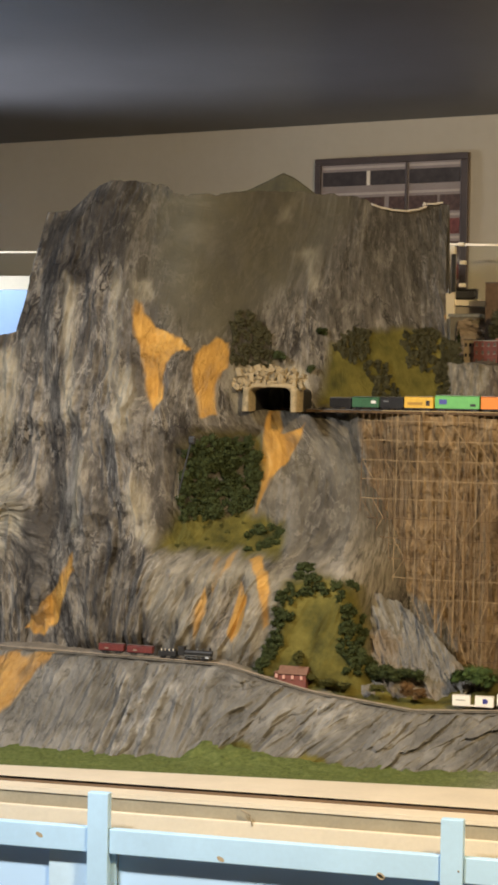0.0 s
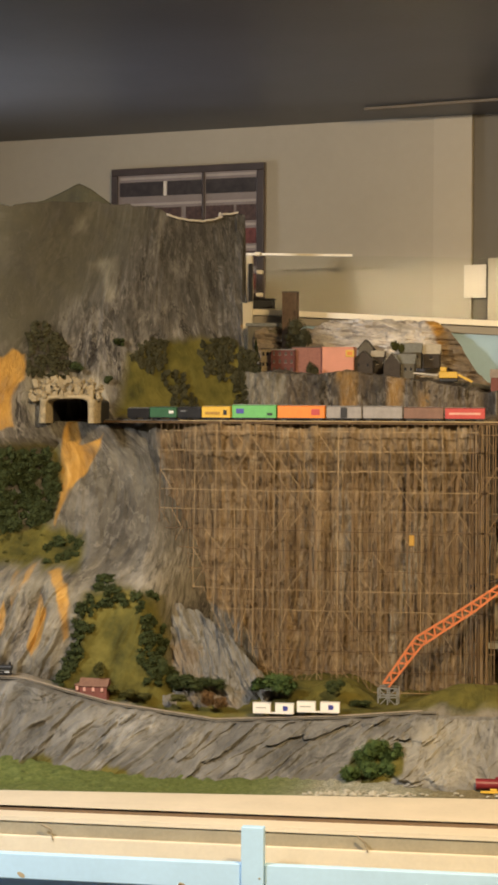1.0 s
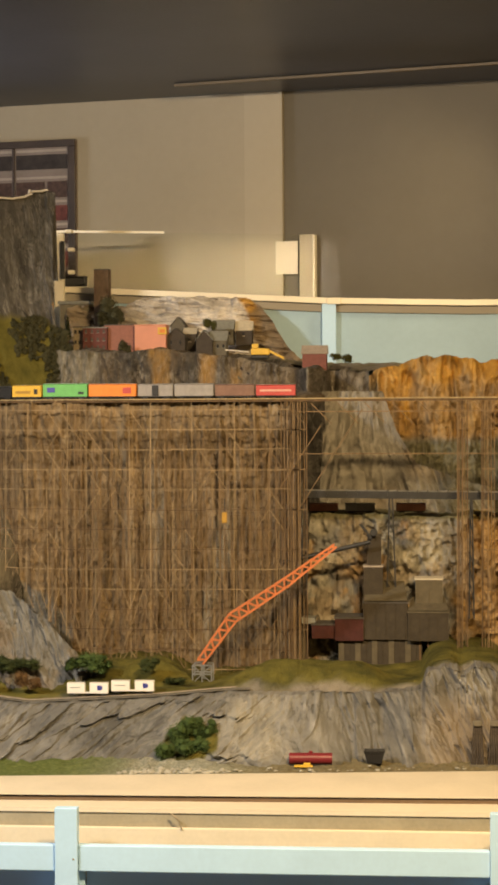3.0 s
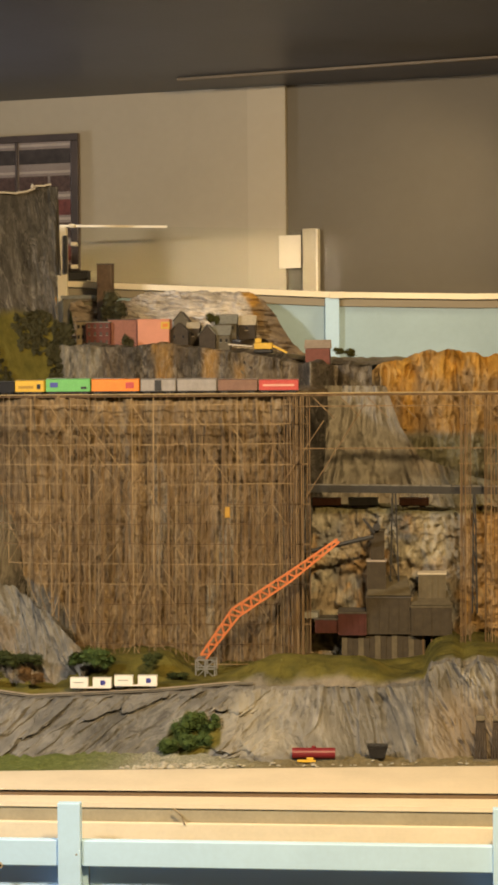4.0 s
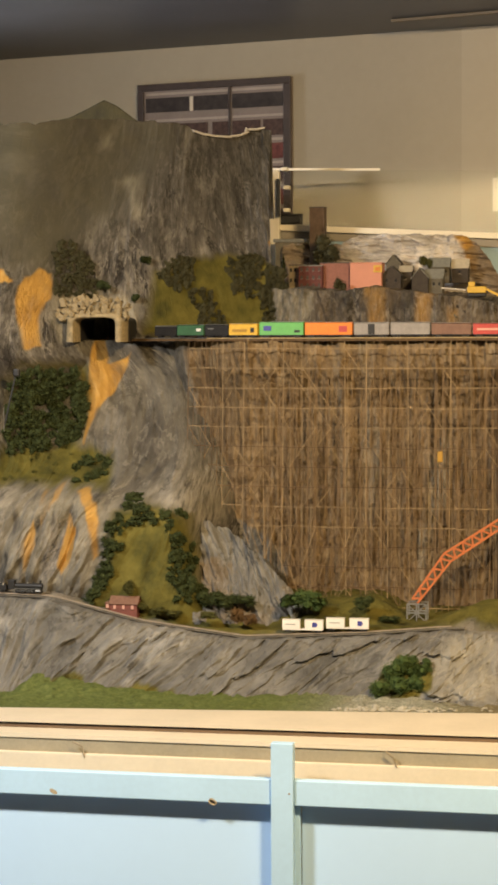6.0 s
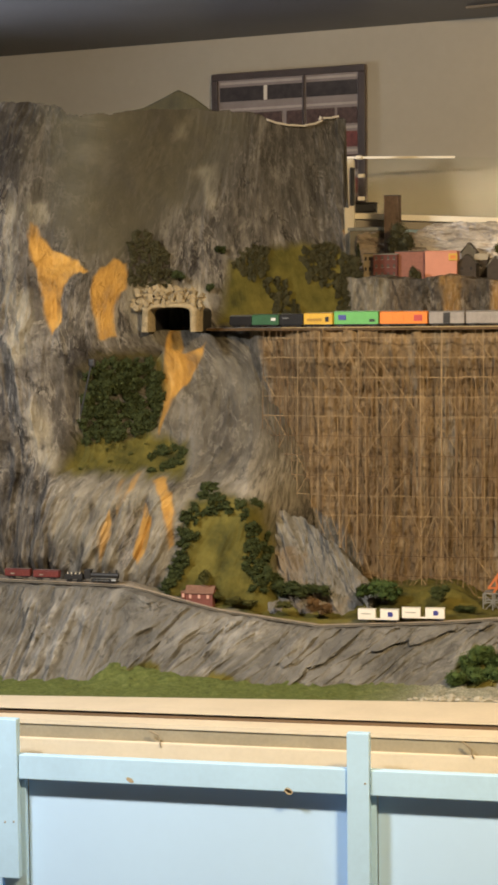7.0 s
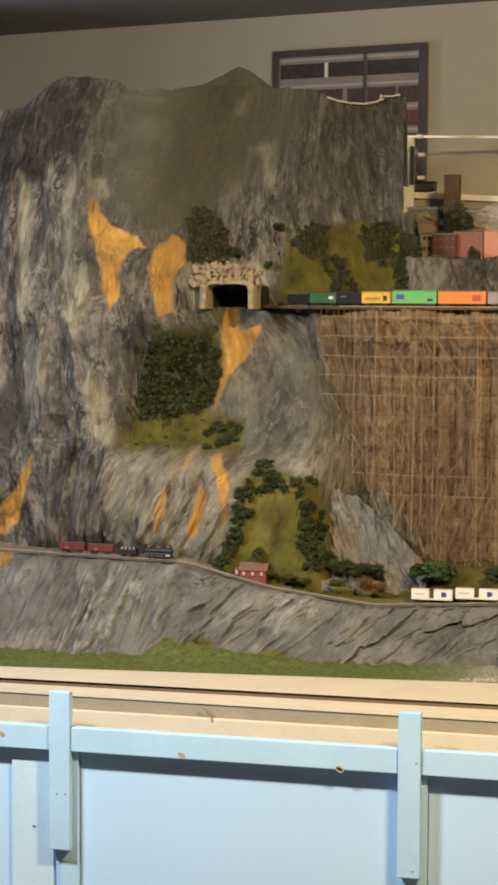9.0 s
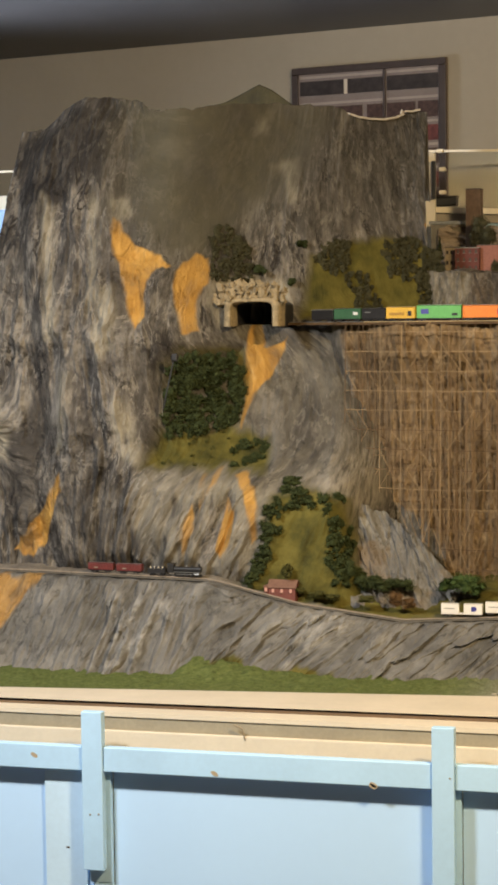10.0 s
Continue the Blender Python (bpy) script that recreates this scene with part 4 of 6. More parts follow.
def shelf_ground():
    x, v = np.meshgrid(np.linspace(-6, 2.6, 420), np.linspace(0, 1, 110))
    y = 8.90 + v * 2.38
    z = line(x, BANK_TOP) - 0.012 + 0.026 * smooth(0.0, 0.06, v) + 0.012 * fbm(x * 7, y * 7, 4, 31)
    z = z + 0.10 * np.exp(-((x + 0.52) / 0.33) ** 4) * np.exp(-((y - 9.18) / 0.2) ** 2)
    z = z + 0.11 * smooth(8.97, 9.38, y) * smooth(-2.7, -2.4, x) * smooth(-1.05, -1.3, x)
    green = smooth(-2.75, -2.4, x + 0.1 * fbm(x * 6, y * 6, 3, 3)) * smooth(0.01, 0.05, v + 0.02 * fbm(x * 9, y * 9, 3, 8))
    values = {"ridge": 0.15 + 0 * x, "ochre": 0 * x, "pale": 0.12 + 0.1 * fbm(x * 11, y * 11, 3, 2), "dark": 0 * x, "brown": 0.25 * (1 - green), "moss": green, "calm": 0 * x}
    tagged(sheet("ground", np.stack([x, y, z], -1), ROCK_LOW, values), "grey gravel and olive turf shelf", "ground", kind="structure")


shelf_ground()


def grass_strip():
    x, v = np.meshgrid(np.linspace(-6.5, 3.2, 900), np.linspace(0, 1, 26))
    front = 8.15 + 0.11 * (x + 1.3)
    y = front + v * (8.66 - front)
    z = 0.983 + 0.008 * fbm(x * 25, y * 25, 3, 51) * smooth(0, 0.2, v) + v * v * (0.004 + 0.010 * smooth(-3.0, -3.6, x))
    z = z + line(x, [(-2.78, 0), (-2.70, 0.050), (-2.60, 0.060), (-2.50, 0.034), (-2.36, 0.028), (-2.2, 0.010), (-2.0, 0)]) * smooth(0.30, 0.70, v) * (1 + 0.25 * fbm(x * 20, y * 9, 3, 53))
    right = smooth(-1.4, -1.2, x + 0.05 * fbm(x * 9, y * 9, 3, 3))
    gravel = np.exp(-((x + 1.08) / 0.26) ** 2)
    values = {"ridge": 0 * x, "ochre": 0 * x, "pale": 0.75 * np.clip(gravel + 0.2 * right, 0, 1), "dark": 0 * x, "brown": 0.75 * right * (1 - gravel), "moss": 1 - right, "calm": 0 * x}
    tagged(sheet("verge", np.stack([x, y, z], -1), TURF, values), "green turf verge turning to brown gravel", "grass", kind="stuff")


grass_strip()


def pebbles():
    """Crumbled pale stones along the front of the verge."""
    rng = random.Random(12)
    bm = bmesh.new()
    for _ in range(170):
        x = rng.choice((rng.gauss(-1.10, 0.09), rng.gauss(-1.05, 0.12), rng.uniform(-1.25, 0.4)))
        y = 8.17 + 0.11 * (x + 1.3) + abs(rng.gauss(0, 0.05))
        r = rng.uniform(0.003, 0.010)
        made = bmesh.ops.create_icosphere(bm, subdivisions=1, radius=r)["verts"]
        for p in made:
            p.co = Vector((x, y, 0.986 + 0.3 * r)) + Vector((p.co.x * 1.4, p.co.y, p.co.z * 0.7)) * rng.uniform(0.7, 1.2)
    tagged(part("pebbles", bm, ROCK_CHIP), "pale crumbled stones along the verge", "stones", kind="stuff")


pebbles()

# the canyon behind the trestle
CANYON_TOP = [(-3.224, 2.819), (-2.016, 2.815), (-1.782, 2.803), (-1.656, 2.805), (-1.420, 2.816), (-1.264, 2.792), (-1.093, 2.778), (-0.937, 2.749), (-0.690, 2.707), (-0.382, 2.692), (0.167, 2.673), (1.4, 2.72)]


def trestle_edge(z):
    """Where the rock gives way to the timbered wall."""
    return np.interp(z, [1.2, 1.31, 1.48, 1.59, 1.67, 1.75, 1.9, 2.03, 2.17, 2.31, 2.54], [-1.70, -1.744, -1.774, -1.889, -2.09, -2.15, -2.20, -2.25, -2.28, -2.27, -2.29])


def canyon_tints(x, z, ridge):
    n = fbm(x * 5, z * 2, 4, 71)
    wx, wz = x + 0.02 * fbm(x * 14, z * 6, 3, 73), z + 0.01 * n
    grey = smooth(-0.72, -0.6, x + 0.05 * n) * smooth(2.56, 2.5, z)
    above = smooth(2.54, 2.60, z)
    many = lambda shapes: np.max([inside(wx, wz, list(s), 0.02) for s in shapes], axis=0)
    stain = many([[(-1.482, 2.824), (-1.373, 2.830), (-1.388, 2.545), (-1.469, 2.546)], [(-1.217, 2.800), (-1.134, 2.775), (-1.163, 2.544), (-1.207, 2.544)], [(-1.057, 2.713), (-0.995, 2.697), (-1.011, 2.543), (-1.064, 2.543)]])
    # Dark recesses in the upper rock, their shade painted on as patches.
    recess_shade = many([[(-1.758, 2.827), (-1.579, 2.825), (-1.581, 2.547), (-1.738, 2.548)], [(-1.360, 2.823), (-1.224, 2.807), (-1.213, 2.544), (-1.344, 2.545)], [(-1.103, 2.759), (-1.057, 2.744), (-1.064, 2.543), (-1.114, 2.544)]])
    side = (1 - smooth(-0.02, 0.04, x - trestle_edge(z) + 0.025 * n)) * (1 - above)
    block = many([[(-2.089, 2.830), (-1.767, 2.805), (-1.757, 2.548), (-2.092, 2.550)]])
    tan = smooth(0.0, 0.7, fbm(x * 12, z * 2.2, 4, 75)) * (0.25 + 0.75 * smooth(-1.75, -1.25, x))
    # Shade between the trestle posts, painted on the wall as dark patches.
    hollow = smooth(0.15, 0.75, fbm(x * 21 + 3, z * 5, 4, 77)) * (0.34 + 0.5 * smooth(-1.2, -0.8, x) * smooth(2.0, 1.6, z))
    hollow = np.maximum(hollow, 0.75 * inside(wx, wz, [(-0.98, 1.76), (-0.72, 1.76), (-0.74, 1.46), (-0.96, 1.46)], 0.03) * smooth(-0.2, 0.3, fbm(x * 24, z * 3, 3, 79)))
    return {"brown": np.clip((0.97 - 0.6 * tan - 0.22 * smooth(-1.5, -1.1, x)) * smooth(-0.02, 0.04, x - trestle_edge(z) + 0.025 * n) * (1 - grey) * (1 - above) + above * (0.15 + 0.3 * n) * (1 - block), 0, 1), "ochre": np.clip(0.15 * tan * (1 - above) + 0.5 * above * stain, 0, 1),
            "dark": np.clip((hollow + 0.28 * smooth(-1.5, -1.9, x)) * (1 - above) + 0.6 * above * recess_shade, 0, 1), "pale": np.clip(0.45 * tan * (1 - above) + 0.2 * side + 0.35 * above * block, 0, 1), "ridge": (0.3 + 0.6 * side) * smooth(0.5, 1.5, ridge)}


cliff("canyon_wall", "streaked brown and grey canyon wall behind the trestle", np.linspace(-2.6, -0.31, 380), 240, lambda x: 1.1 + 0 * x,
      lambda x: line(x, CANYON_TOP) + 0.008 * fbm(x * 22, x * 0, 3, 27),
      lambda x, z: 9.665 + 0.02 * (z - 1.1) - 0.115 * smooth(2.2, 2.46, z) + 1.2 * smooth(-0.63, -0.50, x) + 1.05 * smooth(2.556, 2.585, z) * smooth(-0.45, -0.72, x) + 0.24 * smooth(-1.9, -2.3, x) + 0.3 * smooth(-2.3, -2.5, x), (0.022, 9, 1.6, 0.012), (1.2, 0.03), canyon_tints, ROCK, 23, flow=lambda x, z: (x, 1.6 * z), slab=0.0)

cliff("scree_cone", "grey painted rock cone beside the trestle", np.linspace(-0.95, 0.35, 190), 120, lambda x: 1.85 + 0 * x,
      lambda x: line(x, [(-0.865, 2.376), (-0.742, 2.556), (-0.591, 2.585), (-0.230, 2.582), (-0.156, 2.372), (-0.052, 2.206), (0.246, 2.099), (0.490, 2.062)]), lambda x, z: 10.30 + 0.4 * (z - 1.9), (0.045, 6, 2.0, 0.014), (0.3, -0.1),
      lambda x, z, r: {"pale": 0.12 + 0.25 * smooth(0, 0.5, fbm(x * 7, z * 5, 3, 12)), "brown": 0.12 + 0.25 * smooth(0, 0.6, fbm(x * 4, z * 4, 3, 2)), "moss": 0.4 * smooth(0.0, 0.15, x)}, ROCK_LOW, 29, flow=lambda x, z: ((x + 0.35) / (0.5 + (2.75 - z)), z), slab=0.03)
cliff("ochre_cliff", "orange and ochre painted rock cliff", np.linspace(-0.55, 1.2, 220), 130, lambda x: 1.9 + 0 * x,
      lambda x: line(x, [(-0.398, 2.583), (-0.335, 2.652), (-0.241, 2.707), (-0.115, 2.737), (-0.006, 2.768), (0.134, 2.782), (0.227, 2.765), (0.320, 2.733), (0.413, 2.757), (0.512, 2.763), (1.2, 2.75)]) + 0.012 * fbm(x * 20, x * 0, 3, 2), lambda x, z: 10.74 + 0.25 * (z - 2.1), (0.06, 9, 3.0, 0.02), (0.4, -0.05),
      lambda x, z, r: {"ochre": np.clip(smooth(-0.30, -0.22, x + 0.05 * fbm(x * 8, z * 8, 3, 2)) * smooth(2.30, 2.36, z) * (0.65 + 0.35 * smooth(2.58, 2.66, z) + 0.4 * smooth(0.1, 0.5, fbm(x * 9, z * 2, 3, 6))), 0, 1), "pale": 0.2 * smooth(0.2, 0.7, fbm(x * 8, z * 6, 3, 8)) + 0.25 * smooth(-0.28, -0.34, x),
                       "dark": 0.15 * smooth(2.66, 2.58, z), "brown": 0.35 * smooth(2.66, 2.58, z) * smooth(2.30, 2.36, z) * smooth(-0.1, 0.4, fbm(x * 7 + 4, z * 2, 3, 6) + 0.25), "moss": 0.5 * smooth(2.34, 2.28, z)}, ROCK_LOW, 31)
cliff("quarry_face", "yellow and grey broken quarry rock face", np.linspace(-0.95, 0.9, 260), 130, lambda x: 1.2 + 0 * x,
      lambda x: 1.958 + 0.012 * fbm(x * 8, x * 0, 3, 3), lambda x, z: 9.86 + 0.14 * (z - 1.2), (0.05, 7, 5.0, 0.02), (0.4, 0.0),
      lambda x, z, r: {"ochre": np.clip(0.5 * smooth(0.05, -0.2, x + 0.2 * fbm(x * 7, z * 7, 3, 4)) * smooth(-0.3, 0.3, fbm(x * 10, z * 10, 3, 5)) + 0.7 * smooth(0.15, 0.25, x + 0.1 * fbm(x * 9, z * 9, 3, 9)), 0, 1), "pale": np.clip(0.62 + 0.35 * smooth(0.1, 0.7, fbm(x * 8, z * 8, 3, 14)), 0, 1) * smooth(0.25, 0.1, x) * smooth(-0.1, 0.25, fbm(x * 6 + 9, z * 6, 3, 44) + 0.25), "brown": 0.45 * smooth(0.0, 0.5, fbm(x * 6 + 2, z * 6, 3, 24)),
                       "dark": 0.30 * smooth(0.45, 0.7, fbm(x * 9, z * 9, 3, 34)), "moss": 0.7 * smooth(1.924, 1.953, z)}, ROCK_LOW, 57, slab=0.04)
cliff("slope_rock", "grey layered rock at the trestle's foot", np.linspace(-2.36, -1.45, 300), 190, lambda x: 1.15 + 0 * x,
      lambda x: line(x, [(-2.36, 1.40), (-2.30, 1.50), (-2.25, 1.60), (-2.18, 1.665), (-2.08, 1.66), (-1.95, 1.60), (-1.82, 1.52), (-1.72, 1.42), (-1.62, 1.31), (-1.45, 1.20)]) + 0.010 * fbm(x * 25, x * 0, 3, 3), lambda x, z: 9.09 + 0.55 * (z - 1.2) + 0.25 * smooth(-2.26, -2.36, x) + 0.10 * smooth(-1.9, -1.6, x), (0.050, 6, 2.4, 0.014), (0.3, -0.1),
      lambda x, z, r: {"ridge": 0.45 * smooth(0.4, 1.3, r), "pale": 0.25 * smooth(0.0, 0.6, fbm(x * 16, z * 8, 3, 9)) * smooth(-1.85, -2.1, x), "brown": 0.45 * smooth(0.0, 0.6, fbm(x * 9, z * 9, 3, 46)), "dark": np.clip(0.6 * smooth(-2.0, -1.75, x) * smooth(1.45, 1.6, z) + 0.4 * smooth(0.1, 0.6, fbm(x * 14, z * 8, 3, 45)), 0, 1)}, ROCK_LOW, 43, flow=lambda x, z: (x * 0.8 + z * 0.5, z * 0.7 - x * 0.6), slab=0.05)
cliff("town_rock", "pale crumpled rock outcrop behind the model town", np.linspace(-2.15, -0.70, 320), 110, lambda x: 2.70 + 0 * x,
      lambda x: line(x, [(-2.285, 3.055), (-2.112, 3.104), (-1.974, 3.109), (-1.803, 3.100), (-1.700, 3.150), (-1.563, 3.158), (-1.156, 3.150), (-1.05, 3.14), (-0.98, 3.09), (-0.92, 3.02), (-0.86, 2.92), (-0.80, 2.83), (-0.74, 2.77)]) + 0.006 * fbm(x * 30, x * 0, 3, 48), lambda x, z: 11.62 + 0.4 * (z - 2.75), (0.050, 6, 2.5, 0.012), (0.3, -0.1),
      lambda x, z, r: {"pale": 0 * x, "ochre": inside(x, z, [(-1.13, 3.15), (-1.03, 3.145), (-0.975, 3.03), (-0.985, 2.93), (-1.03, 2.94), (-1.06, 3.05)], 0.015), "brown": 0.85 * smooth(-1.04, -0.99, x + 0.03 * r) + 0.7 * smooth(-1.74, -1.84, x), "dark": 0.35 * smooth(-1.02, -0.96, x)}, ROCK_PALE, 47, flow=lambda x, z: (z * 1.6 + 0.15 * x, x), slab=0.055)


def plateau():
    x, v = np.meshgrid(np.linspace(-2.2, 1.4, 160), np.linspace(0, 1, 40))
    y = 10.95 + v * 1.15
    z = line(x, [(-2.2, 2.775), (-1.1, 2.775), (-0.5, 2.70), (1.4, 2.70)]) + 0.05 * v + 0.012 * fbm(x * 9, y * 9, 3, 81)
    values = {"ridge": 0.2 + 0 * x, "ochre": 0.5 * smooth(-0.3, -0.1, x), "pale": 0.3 * smooth(0, 0.6, fbm(x * 6, y * 6, 3, 83)), "dark": 0 * x, "brown": 0.4 + 0 * x, "moss": 0.4 * smooth(0, 0.4, fbm(x * 5, y * 5, 3, 84)), "calm": 0 * x}
    tagged(sheet("town_ground", np.stack([x, y, z], -1), ROCK_LOW, values), "brown and grey earth under the model town", "ground", kind="structure")


plateau()


def rim():
    """The torn white plaster edge on the mountain's rim."""
    made = thing("torn_rim", "white torn plaster edge on the mountain's rim", "rim")
    edge = [(-2.461, 10.688, 3.690), (-2.413, 10.756, 3.674), (-2.365, 10.829, 3.667), (-2.305, 10.921, 3.668), (-2.256, 10.997, 3.682), (-2.227, 11.041, 3.698), (-2.226, 11.053, 3.721), (-2.181, 11.103, 3.725), (-2.151, 11.132, 3.733)]
    for a, b in zip(edge, edge[1:]):
        part("scrap", bar(bmesh.new(), a, b, 0.010, 0.05), PAPER, made)


rim()

# ---- trestle, bridges, tracks ----
DECK = 2.555
DECK_PATH = [(-2.93, 10.08), (-2.52, 9.88), (-2.24, 9.72), (-1.95, 9.60), (-1.51, 9.55), (-1.0, 9.55), (1.6, 9.55)]


def deck_at(x):
    return float(np.interp(x, [p[0] for p in DECK_PATH], [p[1] for p in DECK_PATH]))


def along(step, start, end):
    """Stations (x, y, way) along the deck's centre line, step metres apart."""
    out, x = [], start
    while x < end:
        d = Vector((0.02, deck_at(x + 0.01) - deck_at(x - 0.01))).normalized()
        out.append((x, deck_at(x), d))
        x += step * d.x
    return out


def trestle():
    made = thing("trestle", "tall curved timber railway trestle with crossed braces", "bridge")
    stations = along(0.034, -2.22, -0.62)
    levels = [2.50 - 0.0965 * k for k in range(14)]
    rng = random.Random(4)
    spot = lambda s, off, z, dx=0.0: (s[0] - off * s[2].y + dx, s[1] + off * s[2].x, z)
    for k, s in enumerate(stations):
        for off, w in ((-0.055, 0.0024), (0.045, 0.0027)):
            if rng.random() < 0.15:
                continue
            base = float(np.interp(s[0], [-2.28, -2.25, -2.20, -2.15, -2.09, -1.89, -1.77, -1.70], [2.25, 2.03, 1.90, 1.75, 1.67, 1.56, 1.40, 1.2]))
            foot = spot(s, off * 1.5, base + rng.uniform(-0.08, 0.12) * (base > 1.21), rng.uniform(-0.012, 0.012))
            head = spot(s, off, 2.535 if rng.random() < 0.7 or s[0] < -1.9 else rng.uniform(1.9, 2.4), rng.uniform(-0.006, 0.006))
            part("post", bar(bmesh.new(), head, foot, w * (1.2 if k % 3 == 0 else rng.choice((0.7, 0.8, 1)))), STICK_DARK if s[0] < -2.08 else STICK if k % 3 == 0 else STICK_BROWN, made)
    for z in levels:
        for off in (-0.06, 0.05) if z > 2.4 else (-0.06,):
            for k in range(0, len(stations) - 1, 5):
                if (rng.random() < 0.06 and z < 2.4) or stations[k][0] < float(trestle_edge(z)) - 0.02:
                    continue
                e = min(k + 5, len(stations) - 1)
                f = off * (1 + 0.5 * (2.5 - z) / 1.3)
                lift = rng.uniform(-0.003, 0.003) if z < 2.4 else 0.0
                part("girt", sweep(bmesh.new(), [spot(stations[i], f, z + lift + rng.uniform(-0.001, 0.001)) for i in range(k, e + 1)], 0.0034), STICK if z > 2.4 or round(z * 100) % 2 else STICK_DARK, made)
    for j, (za, zb) in enumerate(zip(levels, levels[1:])):
        for k in range(0, len(stations) - 2, 2):
            x = stations[k][0]
            low = za < 1.75 and -2.0 < x < -1.3
            high = za > 2.1 and -1.85 < x < -1.4
            if x > float(trestle_edge(za)) + 0.03 and rng.random() < (0.95 if low else 0.75 if high else 0.4):
                a, b = (k, k + 2) if rng.random() < 0.6 else (k + 2, k)
                f = -0.064 * (1 + 0.5 * (2.5 - za) / 1.3)
                reach = 2 if low and j + 2 < len(levels) else 1
                part("brace", bar(bmesh.new(), spot(stations[a], f, za), spot(stations[b], f, levels[j + reach]), 0.0025), rng.choice((STICK, STICK, STICK_BROWN)), made)
    bm = bmesh.new()
    for s in stations[12:]:
        for _ in range(2):
            dx = rng.uniform(-0.03, 0.03)
            row = rng.uniform(0.0, 0.07)
            top = rng.uniform(1.8, 2.53)
            bar(bm, spot(s, row, top, dx), spot(s, row, rng.uniform(1.2, top - 0.3), dx + rng.uniform(-0.02, 0.02)), rng.choice((0.003, 0.004, 0.006)))
    for _ in range(150):
        a = rng.randrange(4, len(stations) - 5)
        z = rng.uniform(1.3, 2.50)
        if stations[a][0] < float(trestle_edge(z)):
            continue
        row = rng.uniform(-0.05, 0.07)
        bar(bm, spot(stations[a], row, z), spot(stations[a + rng.choice((1, 2, 3, 5))], row, z + rng.choice((0, 0, rng.uniform(-0.1, 0.1)))), rng.choice((0.0020, 0.0026)))
    tagged(part("inner_bracing", bm, STICK_BROWN, made), kind="stuff")
    # open bents towards the far end
    for x in (-0.69, -0.66, -0.625, 0.150, 0.271, 0.376, 0.75, 0.95):
        for dx, off in [(0.0065 * i, (-0.05, 0.04, 0.0, -0.02)[i % 4]) for i in range(9)]:
            dx = dx + rng.uniform(-0.004, 0.004)
            part("post", bar(bmesh.new(), (x + dx, 9.55 + off, 2.535), (x + dx + rng.uniform(-0.008, 0.008), 9.55 + off * 1.4, 1.2), rng.choice((0.003, 0.0045))), rng.choice((STICK_BROWN, STICK_BROWN, STICK_DARK)), made)
        for z in levels[1::2]:
            part("girt", bar(bmesh.new(), (x - 0.006, 9.485, z), (x + 0.058, 9.485, z), 0.004), STICK_BROWN, made)
    for z in (2.488, 2.285):
        part("stringer", bar(bmesh.new(), (-0.63, 9.49, z), (1.2, 9.49, z), 0.0045), STICK_BROWN, made)
    for k in range(14):
        x = -0.68 + 0.13 * k
        part("brace", bar(bmesh.new(), (x, 9.49, 2.53), (x + 0.10, 9.49, 2.43), 0.0034), STICK_BROWN, made)
    for a, b in (((-0.70, 2.12), (-0.50, 2.42)), ((-0.62, 2.0), (-0.30, 2.5))):
        part("brace", bar(bmesh.new(), (a[0], 9.48, a[1]), (b[0], 9.48, b[1]), 0.004), STICK_BROWN, made)
    # deck
    bm = bmesh.new()
    walkway = along(0.06, -2.90, 1.5)
    sweep(bm, [(a[0], a[1], DECK - 0.012) for a in walkway], 0.012, 0.046)
    part("deck", bm, STICK_DARK, made, "dark timber deck of the trestle")
    for off in (-0.008, 0.008):
        part("rail", sweep(bmesh.new(), [(a[0], a[1] + off, DECK - 0.003) for a in walkway], 0.003), STEEL, made, "grey steel rail")
    bm = sweep(bmesh.new(), [(a[0], a[1] - 0.027, DECK - 0.004) for a in walkway[14:]], 0.005)
    part("edge_strip", bm, STRAW_WOOD, made, "pale edge strip along the deck")


trestle()


def girder_bridge():
    made = thing("girder_bridge", "black plate girder railway bridge on dark towers", "bridge")
    a, b = (-0.741, 9.800, 2.077), (0.508, 9.800, 2.061)
    part("girder", bar(bmesh.new(), a, b, 0.036, 0.02), IRON, made)
    part("track_bed", bar(bmesh.new(), (a[0], a[1] + 0.02, a[2] + 0.02), (b[0], b[1] + 0.02, b[2] + 0.02), 0.006, 0.05), SLEEPER, made)
    for x in np.linspace(a[0], b[0], 26):
        part("stiffener", boxed((x - 0.002, 9.784, a[2] - 0.018), (x + 0.002, 9.79, a[2] + 0.018)), IRON, made)
    for px, w in ((-0.173, 0.03), (-0.607, 0.02), (0.222, 0.014)):
        for dx in (-w / 2, w / 2):
            part("tower_leg", bar(bmesh.new(), (px + dx * 0.5, 9.80, a[2] - 0.02), (px + dx * 1.7, 9.80, a[2] - 0.62), 0.008), IRON, made)
        for k in range(7):
            z = a[2] - 0.05 - 0.08 * k
            part("tower_brace", bar(bmesh.new(), (px - w * 0.5, 9.798, z), (px + w * 0.5, 9.798, z - 0.07), 0.004), IRON, made)


girder_bridge()


